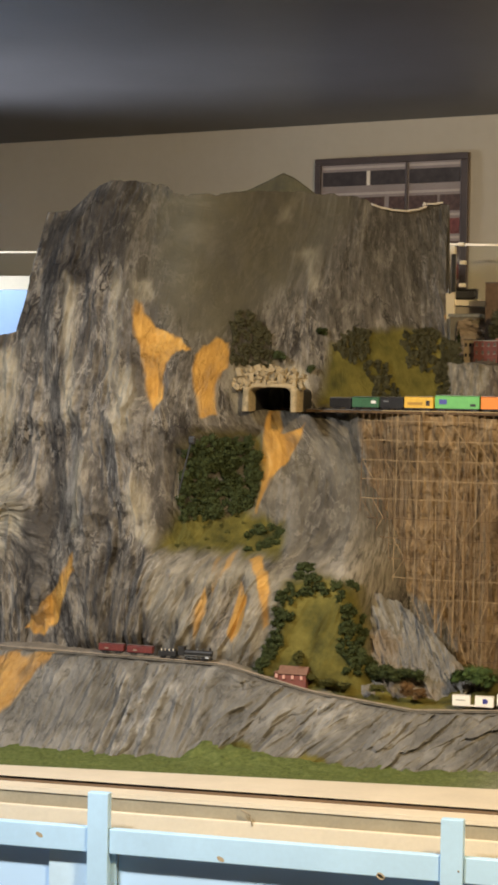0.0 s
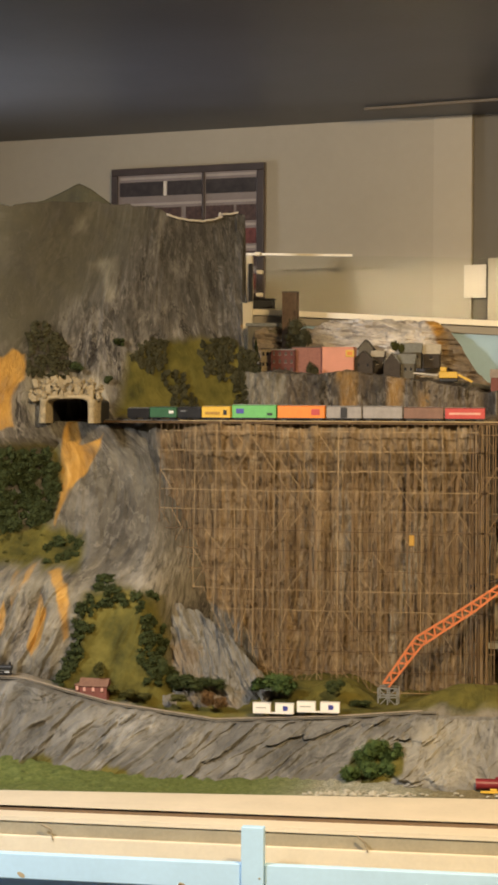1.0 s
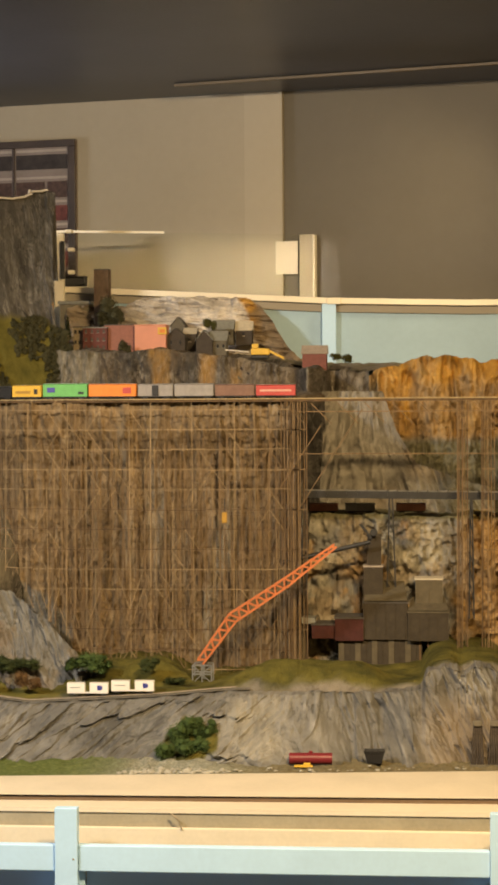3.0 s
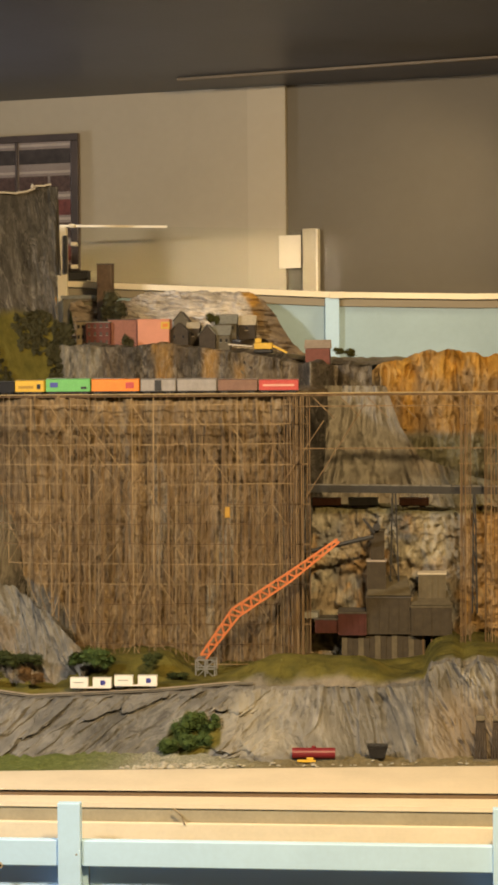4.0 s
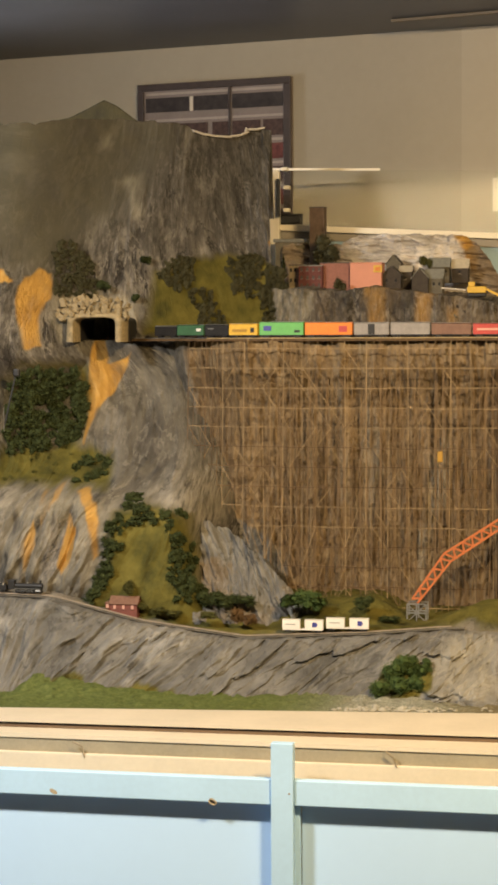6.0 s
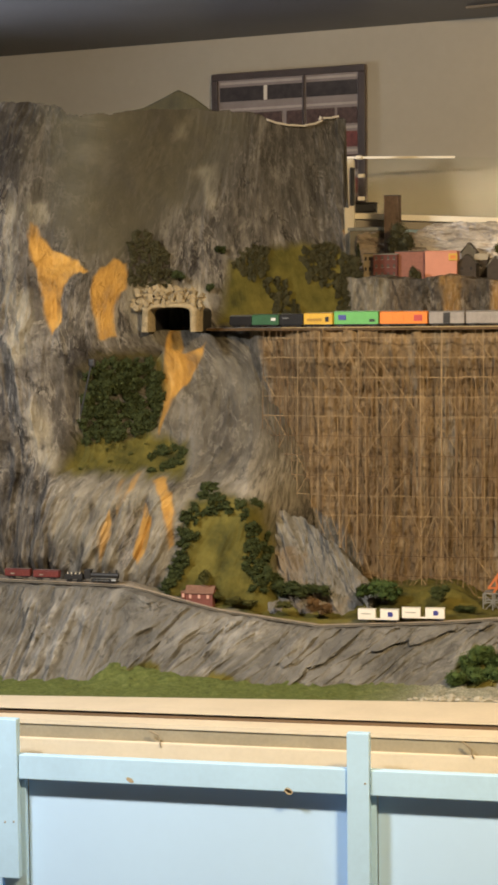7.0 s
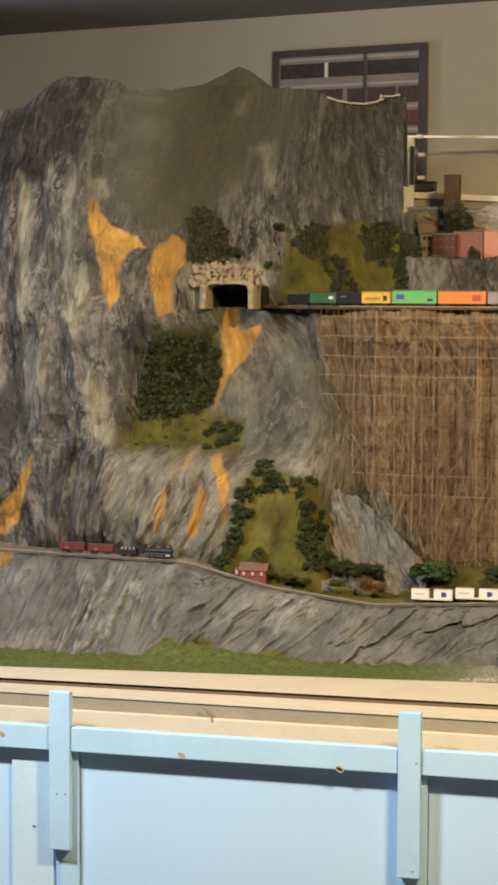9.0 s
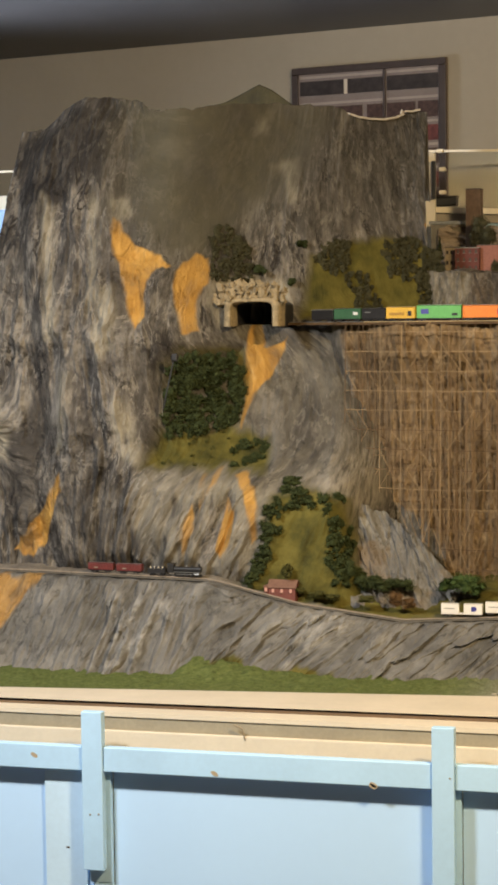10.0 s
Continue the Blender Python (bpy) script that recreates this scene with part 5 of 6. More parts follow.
def lower_track():
    """The track on the shelf, at the embankment's edge."""
    made = thing("lower_track", "rusty rails on pale sleepers along the shelf", "track", kind="structure")
    xs = np.arange(-5.5, -0.78, 0.08)
    level = lambda x: float(line(x, BANK_TOP)) + 0.016
    for off, name in ((8.930, "rail"), (8.947, "rail")):
        part(name, sweep(bmesh.new(), [(p, off, level(p) + 0.001) for p in xs], 0.003), RUST, made)
    bm = bmesh.new()
    for x in np.arange(-5.5, -0.8, 0.012):
        z = level(x)
        box(bm, (x, 8.922, z - 0.010), (x + 0.008, 8.954, z - 0.004))
    tagged(part("sleeper_bed", bm, SLEEPER, made), kind="stuff")


lower_track()

# ---- rolling stock ----
def wheelset(parent, x, r=0.0055, gauge=0.017, name="wheel"):
    for y in (-gauge / 2, gauge / 2):
        part(name, tube(bmesh.new(), (x, y - 0.0015, r), (x, y + 0.0015, r), r, r, 14), IRON, parent)


def car(name, label, length, height, material, at, turn, roof=None, door=None, patch=None, group="cars of the freight train"):
    """A covered freight car on two trucks; it stands along its own x."""
    made = thing(name, label, "train car", group, at=at, turn=turn)
    h, w = length / 2, 0.034
    part("body", boxed((-h, -w / 2, 0.013), (h, w / 2, 0.013 + height), 0.0015), material, made)
    bm = bmesh.new()
    prism_roof = [(-w / 2 - 0.001, 0.0), (0, 0.004), (w / 2 + 0.001, 0.0), (0, -0.001)]
    ends = [[bm.verts.new((x, y, 0.0135 + height + z)) for y, z in prism_roof] for x in (-h - 0.001, h + 0.001)]
    for k in range(4):
        bm.faces.new((ends[0][k], ends[0][(k + 1) % 4], ends[1][(k + 1) % 4], ends[1][k]))
    bm.faces.new(ends[0][::-1])
    bm.faces.new(ends[1])
    part("roof", bm, roof or material, made)
    part("roof_walk", boxed((-h, -0.004, 0.0175 + height), (h, 0.004, 0.0185 + height)), STEEL, made)
    part("underframe", boxed((-h + 0.004, -0.012, 0.008), (h - 0.004, 0.012, 0.0128)), IRON, made)
    for k in np.linspace(-h + 0.008, h - 0.008, 9):
        part("rib", boxed((k - 0.0012, -w / 2 - 0.0012, 0.016), (k + 0.0012, -w / 2 - 0.0002, 0.011 + height)), material, made)
    if door:
        part("door", boxed((-0.016, -w / 2 - 0.0025, 0.015), (0.016, -w / 2 - 0.0013, 0.010 + height)), door, made)
    for lo, hi, m in patch or ():
        part("painted_mark", boxed((lo[0] * h, -w / 2 - 0.0035, 0.013 + lo[1] * height), (hi[0] * h, -w / 2 - 0.0027, 0.013 + hi[1] * height)), m, made)
    for x in (-h + 0.03, h - 0.03):
        truck = part("truck", boxed((x - 0.014, -0.0125, 0.004), (x + 0.014, 0.0125, 0.0075)), IRON, made)
        for dx in (-0.009, 0.009):
            wheelset(truck, x + dx)
    for s in (-1, 1):
        part("coupler", boxed((s * (h + 0.006) - 0.006, -0.002, 0.010), (s * (h + 0.006) + 0.006, 0.002, 0.014)), IRON, made)
    return made


def steam_engine(at, turn):
    made = thing("steam_locomotive", "black steam locomotive with a tender on the shelf track", "train", at=at, turn=turn)
    part("boiler", tube(bmesh.new(), (-0.03, 0, 0.034), (0.085, 0, 0.034), 0.0125, 0.0125, 20), IRON, made)
    part("smokebox", tube(bmesh.new(), (0.0855, 0, 0.034), (0.105, 0, 0.034), 0.0132, 0.0125, 20), IRON, made)
    part("stack", tube(bmesh.new(), (0.095, 0, 0.046), (0.095, 0, 0.060), 0.0045, 0.0055, 12), IRON, made)
    for x, r in ((0.06, 0.006), (0.03, 0.005)):
        part("dome", tube(bmesh.new(), (x, 0, 0.044), (x, 0, 0.054), r, r * 0.7, 12), STEEL if r < 0.006 else IRON, made)
    part("cab", boxed((-0.062, -0.017, 0.018), (-0.031, 0.017, 0.058), 0.002), IRON, made)
    part("cab_roof", boxed((-0.066, -0.019, 0.0585), (-0.027, 0.019, 0.061), 0.001), IRON, made)
    part("running_board", boxed((-0.03, -0.018, 0.0205), (0.10, 0.018, 0.0225)), STEEL, made)
    for s in (-1, 1):
        part("cylinder", tube(bmesh.new(), (0.075, s * 0.015, 0.013), (0.098, s * 0.015, 0.013), 0.006, 0.006, 12), STEEL, made)
        part("side_rod", boxed((-0.02, s * 0.0125 - 0.001, 0.010), (0.06, s * 0.0125 + 0.001, 0.012)), STEEL, made)
    for x in (-0.02, 0.007, 0.034, 0.06):
        wheelset(made, x, 0.0095, 0.02, "driving_wheel")
    for x in (0.085, 0.10):
        wheelset(made, x, 0.005)
    tender = thing("tender", "black coal tender with bright fittings", "train car", at=Vector(at) - Vector((math.cos(radians(turn)), math.sin(radians(turn)), 0)) * 0.118, turn=turn)
    part("tank", boxed((-0.045, -0.016, 0.013), (0.045, 0.016, 0.036), 0.002), IRON, tender)
    part("coal", boxed((-0.02, -0.011, 0.0365), (0.04, 0.011, 0.044), 0.003), IRON, tender)
    for x in (-0.03, -0.01, 0.01, 0.03):
        part("fitting", tube(bmesh.new(), (x, -0.012, 0.037), (x, -0.012, 0.047), 0.0025, 0.002, 8), CREAM, tender)
    for x in (-0.032, -0.018, 0.018, 0.032):
        wheelset(tender, x)


def shelf_z(x):
    return float(line(x, BANK_TOP)) + 0.024


for px, name, label in ((-3.302, "ore_wagon", "dark red boxcar behind the steam engine"), (-3.157, "ore_wagon", "dark red boxcar coupled behind the tender")):
    car(name, label, 0.128, 0.030, RED_DARK, (px, 8.9385, shelf_z(px)), -1.0, group="wagons of the lower train", patch=(((-0.5, 0.3), (-0.2, 0.5), RUST),))
ex = -2.902
steam_engine((ex, 8.9385, shelf_z(ex) - 0.002), -2.0)


def container_car(x0, x1, zs):
    x = (x0 + x1) / 2
    h = (x1 - x0) / 2
    flat = thing("flat_car", "low white flat car carrying containers", "train car", "container flats", at=(x, 8.9385, shelf_z(x)), turn=zs)
    part("bed", boxed((-h, -0.015, 0.011), (h, 0.015, 0.0165), 0.001), WHITE, flat)
    for dx in (-h + 0.022, h - 0.022):
        truck = part("truck", boxed((dx - 0.014, -0.0125, 0.004), (dx + 0.014, 0.0125, 0.0105)), IRON, flat)
        for e in (-0.009, 0.009):
            wheelset(truck, dx + e)
    for k, (lo, hi) in enumerate(((-h, -h * 0.14), (h * 0.10, h))):
        body = thing("shipping_container", "white shipping container with a round blue mark" if k else "white shipping container with a faint grey line", "container", "containers on flats", at=(x, 8.9385, shelf_z(x)), turn=zs)
        part("shell", boxed((lo, -0.0155, 0.0172), (hi, 0.0155, 0.058), 0.001), WHITE, body)
        part("lid", boxed((lo - 0.0006, -0.016, 0.0583), (hi + 0.0006, 0.016, 0.0595)), WHITE, body)
        if k:
            m = (lo + hi) / 2 + 0.006
            part("round_mark", tube(bmesh.new(), (m, -0.0158, 0.037), (m, -0.0168, 0.037), 0.0115, 0.0115, 20), BLUE_INK, body)
            part("bar_mark", boxed((m - 0.013, -0.0168, 0.026), (m - 0.004, -0.0158, 0.048)), BLUE_INK, body)
        else:
            part("line_mark", boxed((lo + 0.015, -0.0162, 0.036), (hi - 0.02, -0.0158, 0.040)), STEEL, body)


container_car(-1.640, -1.451, 1.0)
container_car(-1.435, -1.239, 2.0)

# the freight train on the trestle, its head in the tunnel
LOGO = ((0.35, 0.35), (0.75, 0.65))
TRAIN = [
    ("hopper_car", "black hopper car with a pale roof", 0.15, 0.038, "IRON", "STEEL", None, ()),
    ("boxcar", "dark green boxcar with a white mark", 0.17, 0.042, "GREEN_DARK", None, None, (((0.5, 0.4), (0.85, 0.7), "WHITE"),)),
    ("boxcar", "black boxcar with faint lettering bars", 0.14, 0.042, "IRON", None, None, (((-0.7, 0.6), (-0.2, 0.72), "STEEL"),)),
    ("boxcar", "yellow boxcar with a dark mark", 0.155, 0.046, "YELLOW", None, None, (((-0.75, 0.3), (0.3, 0.55), "OCHRE_INK"), ((0.55, 0.25), (0.8, 0.7), "IRON"))),
    ("boxcar", "bright green boxcar with a blue mark", 0.225, 0.052, "GREEN", None, None, (((-0.8, 0.35), (-0.45, 0.75), "BLUE_INK"), ((0.6, 0.2), (0.85, 0.4), "IRON"))),
    ("boxcar", "orange boxcar with a round red mark", 0.235, 0.050, "ORANGE", None, None, (((0.45, 0.25), (0.8, 0.75), "RED"),)),
    ("boxcar", "light grey boxcar with a black door", 0.17, 0.048, "GREY", None, "IRON", ()),
    ("boxcar", "grey boxcar in plain worn paint", 0.19, 0.048, "GREY", None, None, ()),
    ("boxcar", "brown boxcar in plain worn paint", 0.19, 0.045, "BROWN_PAINT", None, None, ()),
    ("boxcar", "bright red boxcar at the train's end", 0.19, 0.042, "RED", None, None, (((-0.8, 0.4), (0.8, 0.6), "PINK"),)),
]
x = -2.46
for name, label, length, height, paint, roof, door, marks in TRAIN:
    height *= 1.15
    step = length + 0.009
    d = Vector((0.1, deck_at(x + 0.1) - deck_at(x))).normalized()
    mid = (x + d.x * step / 2, deck_at(x + d.x * step / 2))
    d = Vector((d.x * step, deck_at(x + d.x * step) - deck_at(x)))
    PAINTS = {"IRON": IRON, "STEEL": STEEL, "WHITE": WHITE, "GREEN_DARK": GREEN_DARK, "YELLOW": YELLOW, "OCHRE_INK": OCHRE_INK, "GREEN": GREEN, "BLUE_INK": BLUE_INK, "ORANGE": ORANGE, "RED": RED, "GREY": GREY, "BROWN_PAINT": BROWN_PAINT, "PINK": PINK}
    car(name, label, length, height, PAINTS[paint], (mid[0], mid[1], DECK - 0.0015), math.degrees(math.atan2(d.y, d.x)), PAINTS.get(roof), PAINTS.get(door), [(a, b, PAINTS[m]) for a, b, m in marks])
    x += d.x


# ---- buildings ----
def house(name, label, lo, hi, depth, walls, roof, gable=0.0, along_x=True, windows=(0, 0), glass=None, group="town buildings", category="house"):
    """A small building: lo, hi are (x, y, z) of the front's lower and upper corner; the roof's ridge runs along x or away."""
    made = thing(name, label, category, group, at=((lo[0] + hi[0]) / 2, lo[1], lo[2]))
    w, h = (hi[0] - lo[0]) / 2, hi[2] - lo[2]
    bm = boxed((-w, 0, -0.03), (w, depth, h))
    if gable:
        if along_x:
            for x0, x1 in ((-w, -w + 0.003), (w - 0.003, w)):
                a = [bm.verts.new((x, y, z)) for x in (x0, x1) for y, z in ((0, h), (depth, h), (depth / 2, h + gable))]
                for f in ((0, 1, 2), (5, 4, 3), (0, 3, 4, 1), (1, 4, 5, 2), (2, 5, 3, 0)):
                    bm.faces.new([a[k] for k in f])
        else:
            a = [bm.verts.new((x, y, z)) for y in (0, 0.003) for x, z in ((-w, h), (w, h), (0, h + gable))]
            for f in ((0, 1, 2), (5, 4, 3), (0, 3, 4, 1), (1, 4, 5, 2), (2, 5, 3, 0)):
                bm.faces.new([a[k] for k in f])
    part("wall_shell", bm, walls, made)
    over = 0.006
    if gable:
        if along_x:
            part("roof", bar_plate((-w - over, -over, h - 0.004), (w + over, -over, h - 0.004), (w + over, depth / 2, h + gable + 0.002), (-w - over, depth / 2, h + gable + 0.002)), roof, made)
            part("roof", bar_plate((-w - over, depth / 2, h + gable + 0.002), (w + over, depth / 2, h + gable + 0.002), (w + over, depth + over, h - 0.004), (-w - over, depth + over, h - 0.004)), roof, made)
        else:
            part("roof", bar_plate((-w - over, -over, h - 0.004), (0, -over, h + gable + 0.002), (0, depth + over, h + gable + 0.002), (-w - over, depth + over, h - 0.004)), roof, made)
            part("roof", bar_plate((0, -over, h + gable + 0.002), (w + over, -over, h - 0.004), (w + over, depth + over, h - 0.004), (0, depth + over, h + gable + 0.002)), roof, made)
    else:
        part("roof", boxed((-w - 0.003, -0.003, h + 0.0005), (w + 0.003, depth + 0.003, h + 0.006), 0.001), roof, made)
    columns, rows = windows
    for i in range(columns):
        for j in range(rows):
            x, z = -w + (i + 0.5) * 2 * w / columns, (j + 0.45) * h / rows
            pane = part("window", boxed((x - 0.006, -0.0035, z - 0.001), (x + 0.006, -0.0003, z + 0.017)), glass or WINDOW_DARK, made)
            part("sill", boxed((x - 0.008, -0.006, z - 0.004), (x + 0.008, -0.0003, z - 0.0014)), roof, pane)
    return made


def bar_plate(a, b, c, d, thick=0.003):
    bm = bmesh.new()
    a, b, c, d = (Vector(p) for p in (a, b, c, d))
    up = (b - a).cross(d - a).normalized() * thick
    ring = [bm.verts.new(p + o) for o in (Vector((0, 0, 0)), up) for p in (a, b, c, d)]
    for f in ((3, 2, 1, 0), (4, 5, 6, 7), (0, 1, 5, 4), (1, 2, 6, 5), (2, 3, 7, 6), (3, 0, 4, 7)):
        bm.faces.new([ring[k] for k in f])
    return bm


# the model town
house("brick_building", "low tan brick building with small windows", (-2.022, 11.250, 2.840), (-1.950, 11.250, 2.959), 0.12, BRICK_TAN, ROOF_DARK, windows=(3, 2))
house("brick_building", "dark red brick building with a flat grey roof", (-1.948, 11.150, 2.814), (-1.812, 11.150, 2.951), 0.14, BRICK_RED, ROOF_GREY, windows=(4, 3), glass=ROOF_DARK)
house("brick_building", "dusty pink brick building with a flat roof", (-1.832, 11.200, 2.830), (-1.662, 11.200, 2.967), 0.14, BRICK_PINK, ROOF_DARK, windows=(0, 0))
salmon = house("salmon_building", "salmon painted building with an orange sign", (-1.652, 11.150, 2.827), (-1.473, 11.150, 2.963), 0.14, SALMON, SALMON, windows=(0, 0))
part("sign", boxed((0.045, -0.008, 0.085), (0.095, -0.001, 0.125), 0.002), YELLOW, salmon, "orange and yellow sign board")
part("sign_mark", boxed((0.055, -0.0105, 0.095), (0.085, -0.0085, 0.115), 0.001), ORANGE, salmon)
house("gabled_house", "dark brown gabled town house", (-1.477, 11.200, 2.830), (-1.370, 11.200, 2.896), 0.13, CLAP_DARK, ROOF_DARK, 0.05, False, (2, 1))
house("gabled_house", "grey gabled house with a steep roof", (-1.484, 11.450, 2.904), (-1.401, 11.450, 2.968), 0.12, CLAP_GREY, ROOF_DARK, 0.05, False, (1, 1))
house("gabled_house", "narrow brown house with a pale roof", (-1.396, 11.350, 2.838), (-1.326, 11.350, 2.922), 0.12, CLAP_DARK, ROOF_PALE, 0.03, True, (1, 1))
house("gabled_house", "dark grey clapboard house with a slate roof", (-1.294, 11.100, 2.794), (-1.203, 11.100, 2.876), 0.12, CLAP_DARK, ROOF_GREY, 0.055, False, (0, 0))
house("gabled_house", "grey clapboard house with a slate roof and windows", (-1.224, 11.140, 2.801), (-1.127, 11.140, 2.876), 0.13, CLAP_GREY, ROOF_GREY, 0.05, True, (3, 1))
house("gabled_house", "pale grey house with a grey roof on the hill", (-1.239, 11.450, 2.885), (-1.120, 11.450, 2.949), 0.12, CLAP_GREY, ROOF_GREY, 0.05, True, (3, 1))
house("gabled_house", "dark house with a pale roof on the hillside", (-1.109, 11.500, 2.885), (-1.016, 11.500, 2.943), 0.12, CLAP_DARK, ROOF_PALE, 0.05, True, (1, 1))
tower = house("mine_tower", "tall dark brown timber hoist tower", (-1.961, 11.600, 2.862), (-1.875, 11.600, 3.309), 0.10, TOWER_BROWN, ROOF_DARK, windows=(0, 0), category="tower")
for dx in (-0.036, 0.030):
    part("parapet_post", boxed((dx, 0, 0.31), (dx + 0.006, 0.006, 0.335)), TOWER_BROWN, tower)
shed = house("red_shed", "small red mine shed on stilts with a tin roof", (-0.678, 10.860, 2.723), (-0.545, 10.860, 2.793), 0.10, RED_BARN, ROOF_TIN, 0.04, True, (0, 0), group="")
for dx in (-0.06, 0.055):
    for dy in (0.01, 0.09):
        part("stilt", boxed((dx, dy, -0.12), (dx + 0.006, dy + 0.006, -0.031)), CLAP_DARK, shed)
digger = thing("yellow_excavator", "small yellow excavator standing on the slope", "excavator", at=(-0.906, 10.800, 2.786))
part("house_body", boxed((-0.05, 0, 0.0), (0.05, 0.05, 0.035), 0.004), YELLOW, digger)
part("cab", boxed((-0.045, 0.005, 0.0355), (-0.01, 0.045, 0.06), 0.003), YELLOW, digger)
part("boom", bar(bmesh.new(), (0.03, 0.02, 0.03), (0.13, 0.02, -0.02), 0.012), YELLOW, digger)
for dy in (0.0, 0.038):
    part("crawler", boxed((-0.05, dy, -0.02), (0.05, dy + 0.012, -0.001), 0.005), IRON, digger)

path = thing("white_plank", "narrow white plank road above the excavator slope", "plank")
part("board", bar(bmesh.new(), (-1.10, 10.86, 2.815), (-0.965, 10.84, 2.802), 0.008, 0.03), PAPER, path)
for k, (a, b) in enumerate((((-1.177, 2.734), (-1.079, 2.635)), ((-1.112, 2.766), (-0.997, 2.651)), ((-1.046, 2.749), (-0.932, 2.667)), ((-1.15, 2.69), (-1.04, 2.60)))):
    log = thing("log", "grey weathered log leaning on the rocky slope", "log", "logs on the slope")
    part("trunk", tube(bmesh.new(), (a[0], 10.70 - 0.01 * k, a[1]), (b[0], 10.64 - 0.01 * k, b[1]), 0.008, 0.006, 10), CLAP_GREY if k % 2 else CLAP_DARK, log)

# depot at the shelf track
depot = house("red_depot", "small red depot with a pale tiled roof", (-2.474, 8.965, 1.262), (-2.345, 8.965, 1.306), 0.075, RED_BARN, ROOF_PINK, 0.028, True, (3, 1), PINK, "", "house")
annex = house("depot_annex", "low red annex beside the depot", (-2.497, 8.965, 1.270), (-2.477, 8.965, 1.306), 0.05, RED_BARN, ROOF_PINK, 0.0, True, (1, 1), PINK, "", "house")

# the mining plant by the quarry
def plant():
    made = thing("processing_plant", "dark industrial plant of stacked sheds and a tower", "industrial building")
    for lo, hi, depth, m, roof in (
        ((-0.308, 9.660, 1.369), (-0.092, 9.660, 1.546), 0.22, PLANT_DARK, ROOF_DARK), ((-0.090, 9.640, 1.366), (0.108, 9.640, 1.502), 0.2, PLANT_DARK, PLANT_GREY),
        ((-0.446, 9.650, 1.364), (-0.307, 9.650, 1.470), 0.2, PLANT_RED, ROOF_DARK), ((-0.306, 9.720, 1.539), (-0.214, 9.720, 1.718), 0.1, PLANT_DARK, ROOF_TIN),
        ((-0.289, 9.750, 1.715), (-0.222, 9.750, 1.866), 0.08, PLANT_DARK, ROOF_DARK), ((-0.054, 9.720, 1.492), (0.079, 9.720, 1.656), 0.12, BOUGH, ROOF_PALE), ((-0.561, 9.680, 1.371), (-0.447, 9.680, 1.435), 0.15, PLANT_RED, ROOF_DARK),
    ):
        block = part("shed", boxed(lo, (hi[0], lo[1] + depth, hi[2])), m, made)
        part("roof", boxed((lo[0] - 0.004, lo[1] - 0.004, hi[2] + 0.0005), (hi[0] + 0.004, lo[1] + depth + 0.004, hi[2] + 0.008)), roof, block)
        for x in np.linspace(lo[0] + 0.012, hi[0] - 0.012, 5):
            part("batten", boxed((x - 0.002, lo[1] - 0.003, lo[2] + 0.003), (x + 0.002, lo[1] - 0.0004, hi[2] - 0.003)), m, block)
    for k, x in enumerate(np.linspace(-0.430, -0.049, 15)):
        part("foundation_board", boxed((x, 9.675 + 0.003 * (k % 3), 1.22), (x + 0.0268, 9.69, 1.452)), PLANT_DARK if k % 3 else PLANT_GREY, made)
    for x in np.linspace(-0.035, 0.088, 4):
        part("leg", bar(bmesh.new(), (x, 9.68, 1.45), (x + 0.006, 9.68, 1.22), 0.008), STICK_DARK, made)
    for lo, hi, back in (((-0.307, 9.660, 1.549), (-0.091, 9.660, 1.635), 0.2), ((-0.089, 9.640, 1.504), (0.108, 9.640, 1.565), 0.16)):
        part("sloping_roof", bar_plate((lo[0], lo[1], lo[2] + 0.009), (hi[0], lo[1], lo[2] + 0.009), (hi[0] - 0.02, lo[1] + back, hi[2]), (lo[0] + 0.02, lo[1] + back, hi[2])), PLANT_GREY, made)
    part("strut", bar(bmesh.new(), (0.107, 9.650, 1.371), (0.011, 9.650, 1.274), 0.010), STICK_DARK, made)
    part("sheave", tube(bmesh.new(), (-0.257, 9.720, 1.890), (-0.257, 9.755, 1.889), 0.018, 0.018, 16), IRON, made)
    part("chute", bar(bmesh.new(), (-0.323, 9.720, 1.932), (-0.268, 9.720, 1.862), 0.012), IRON, made)


plant()


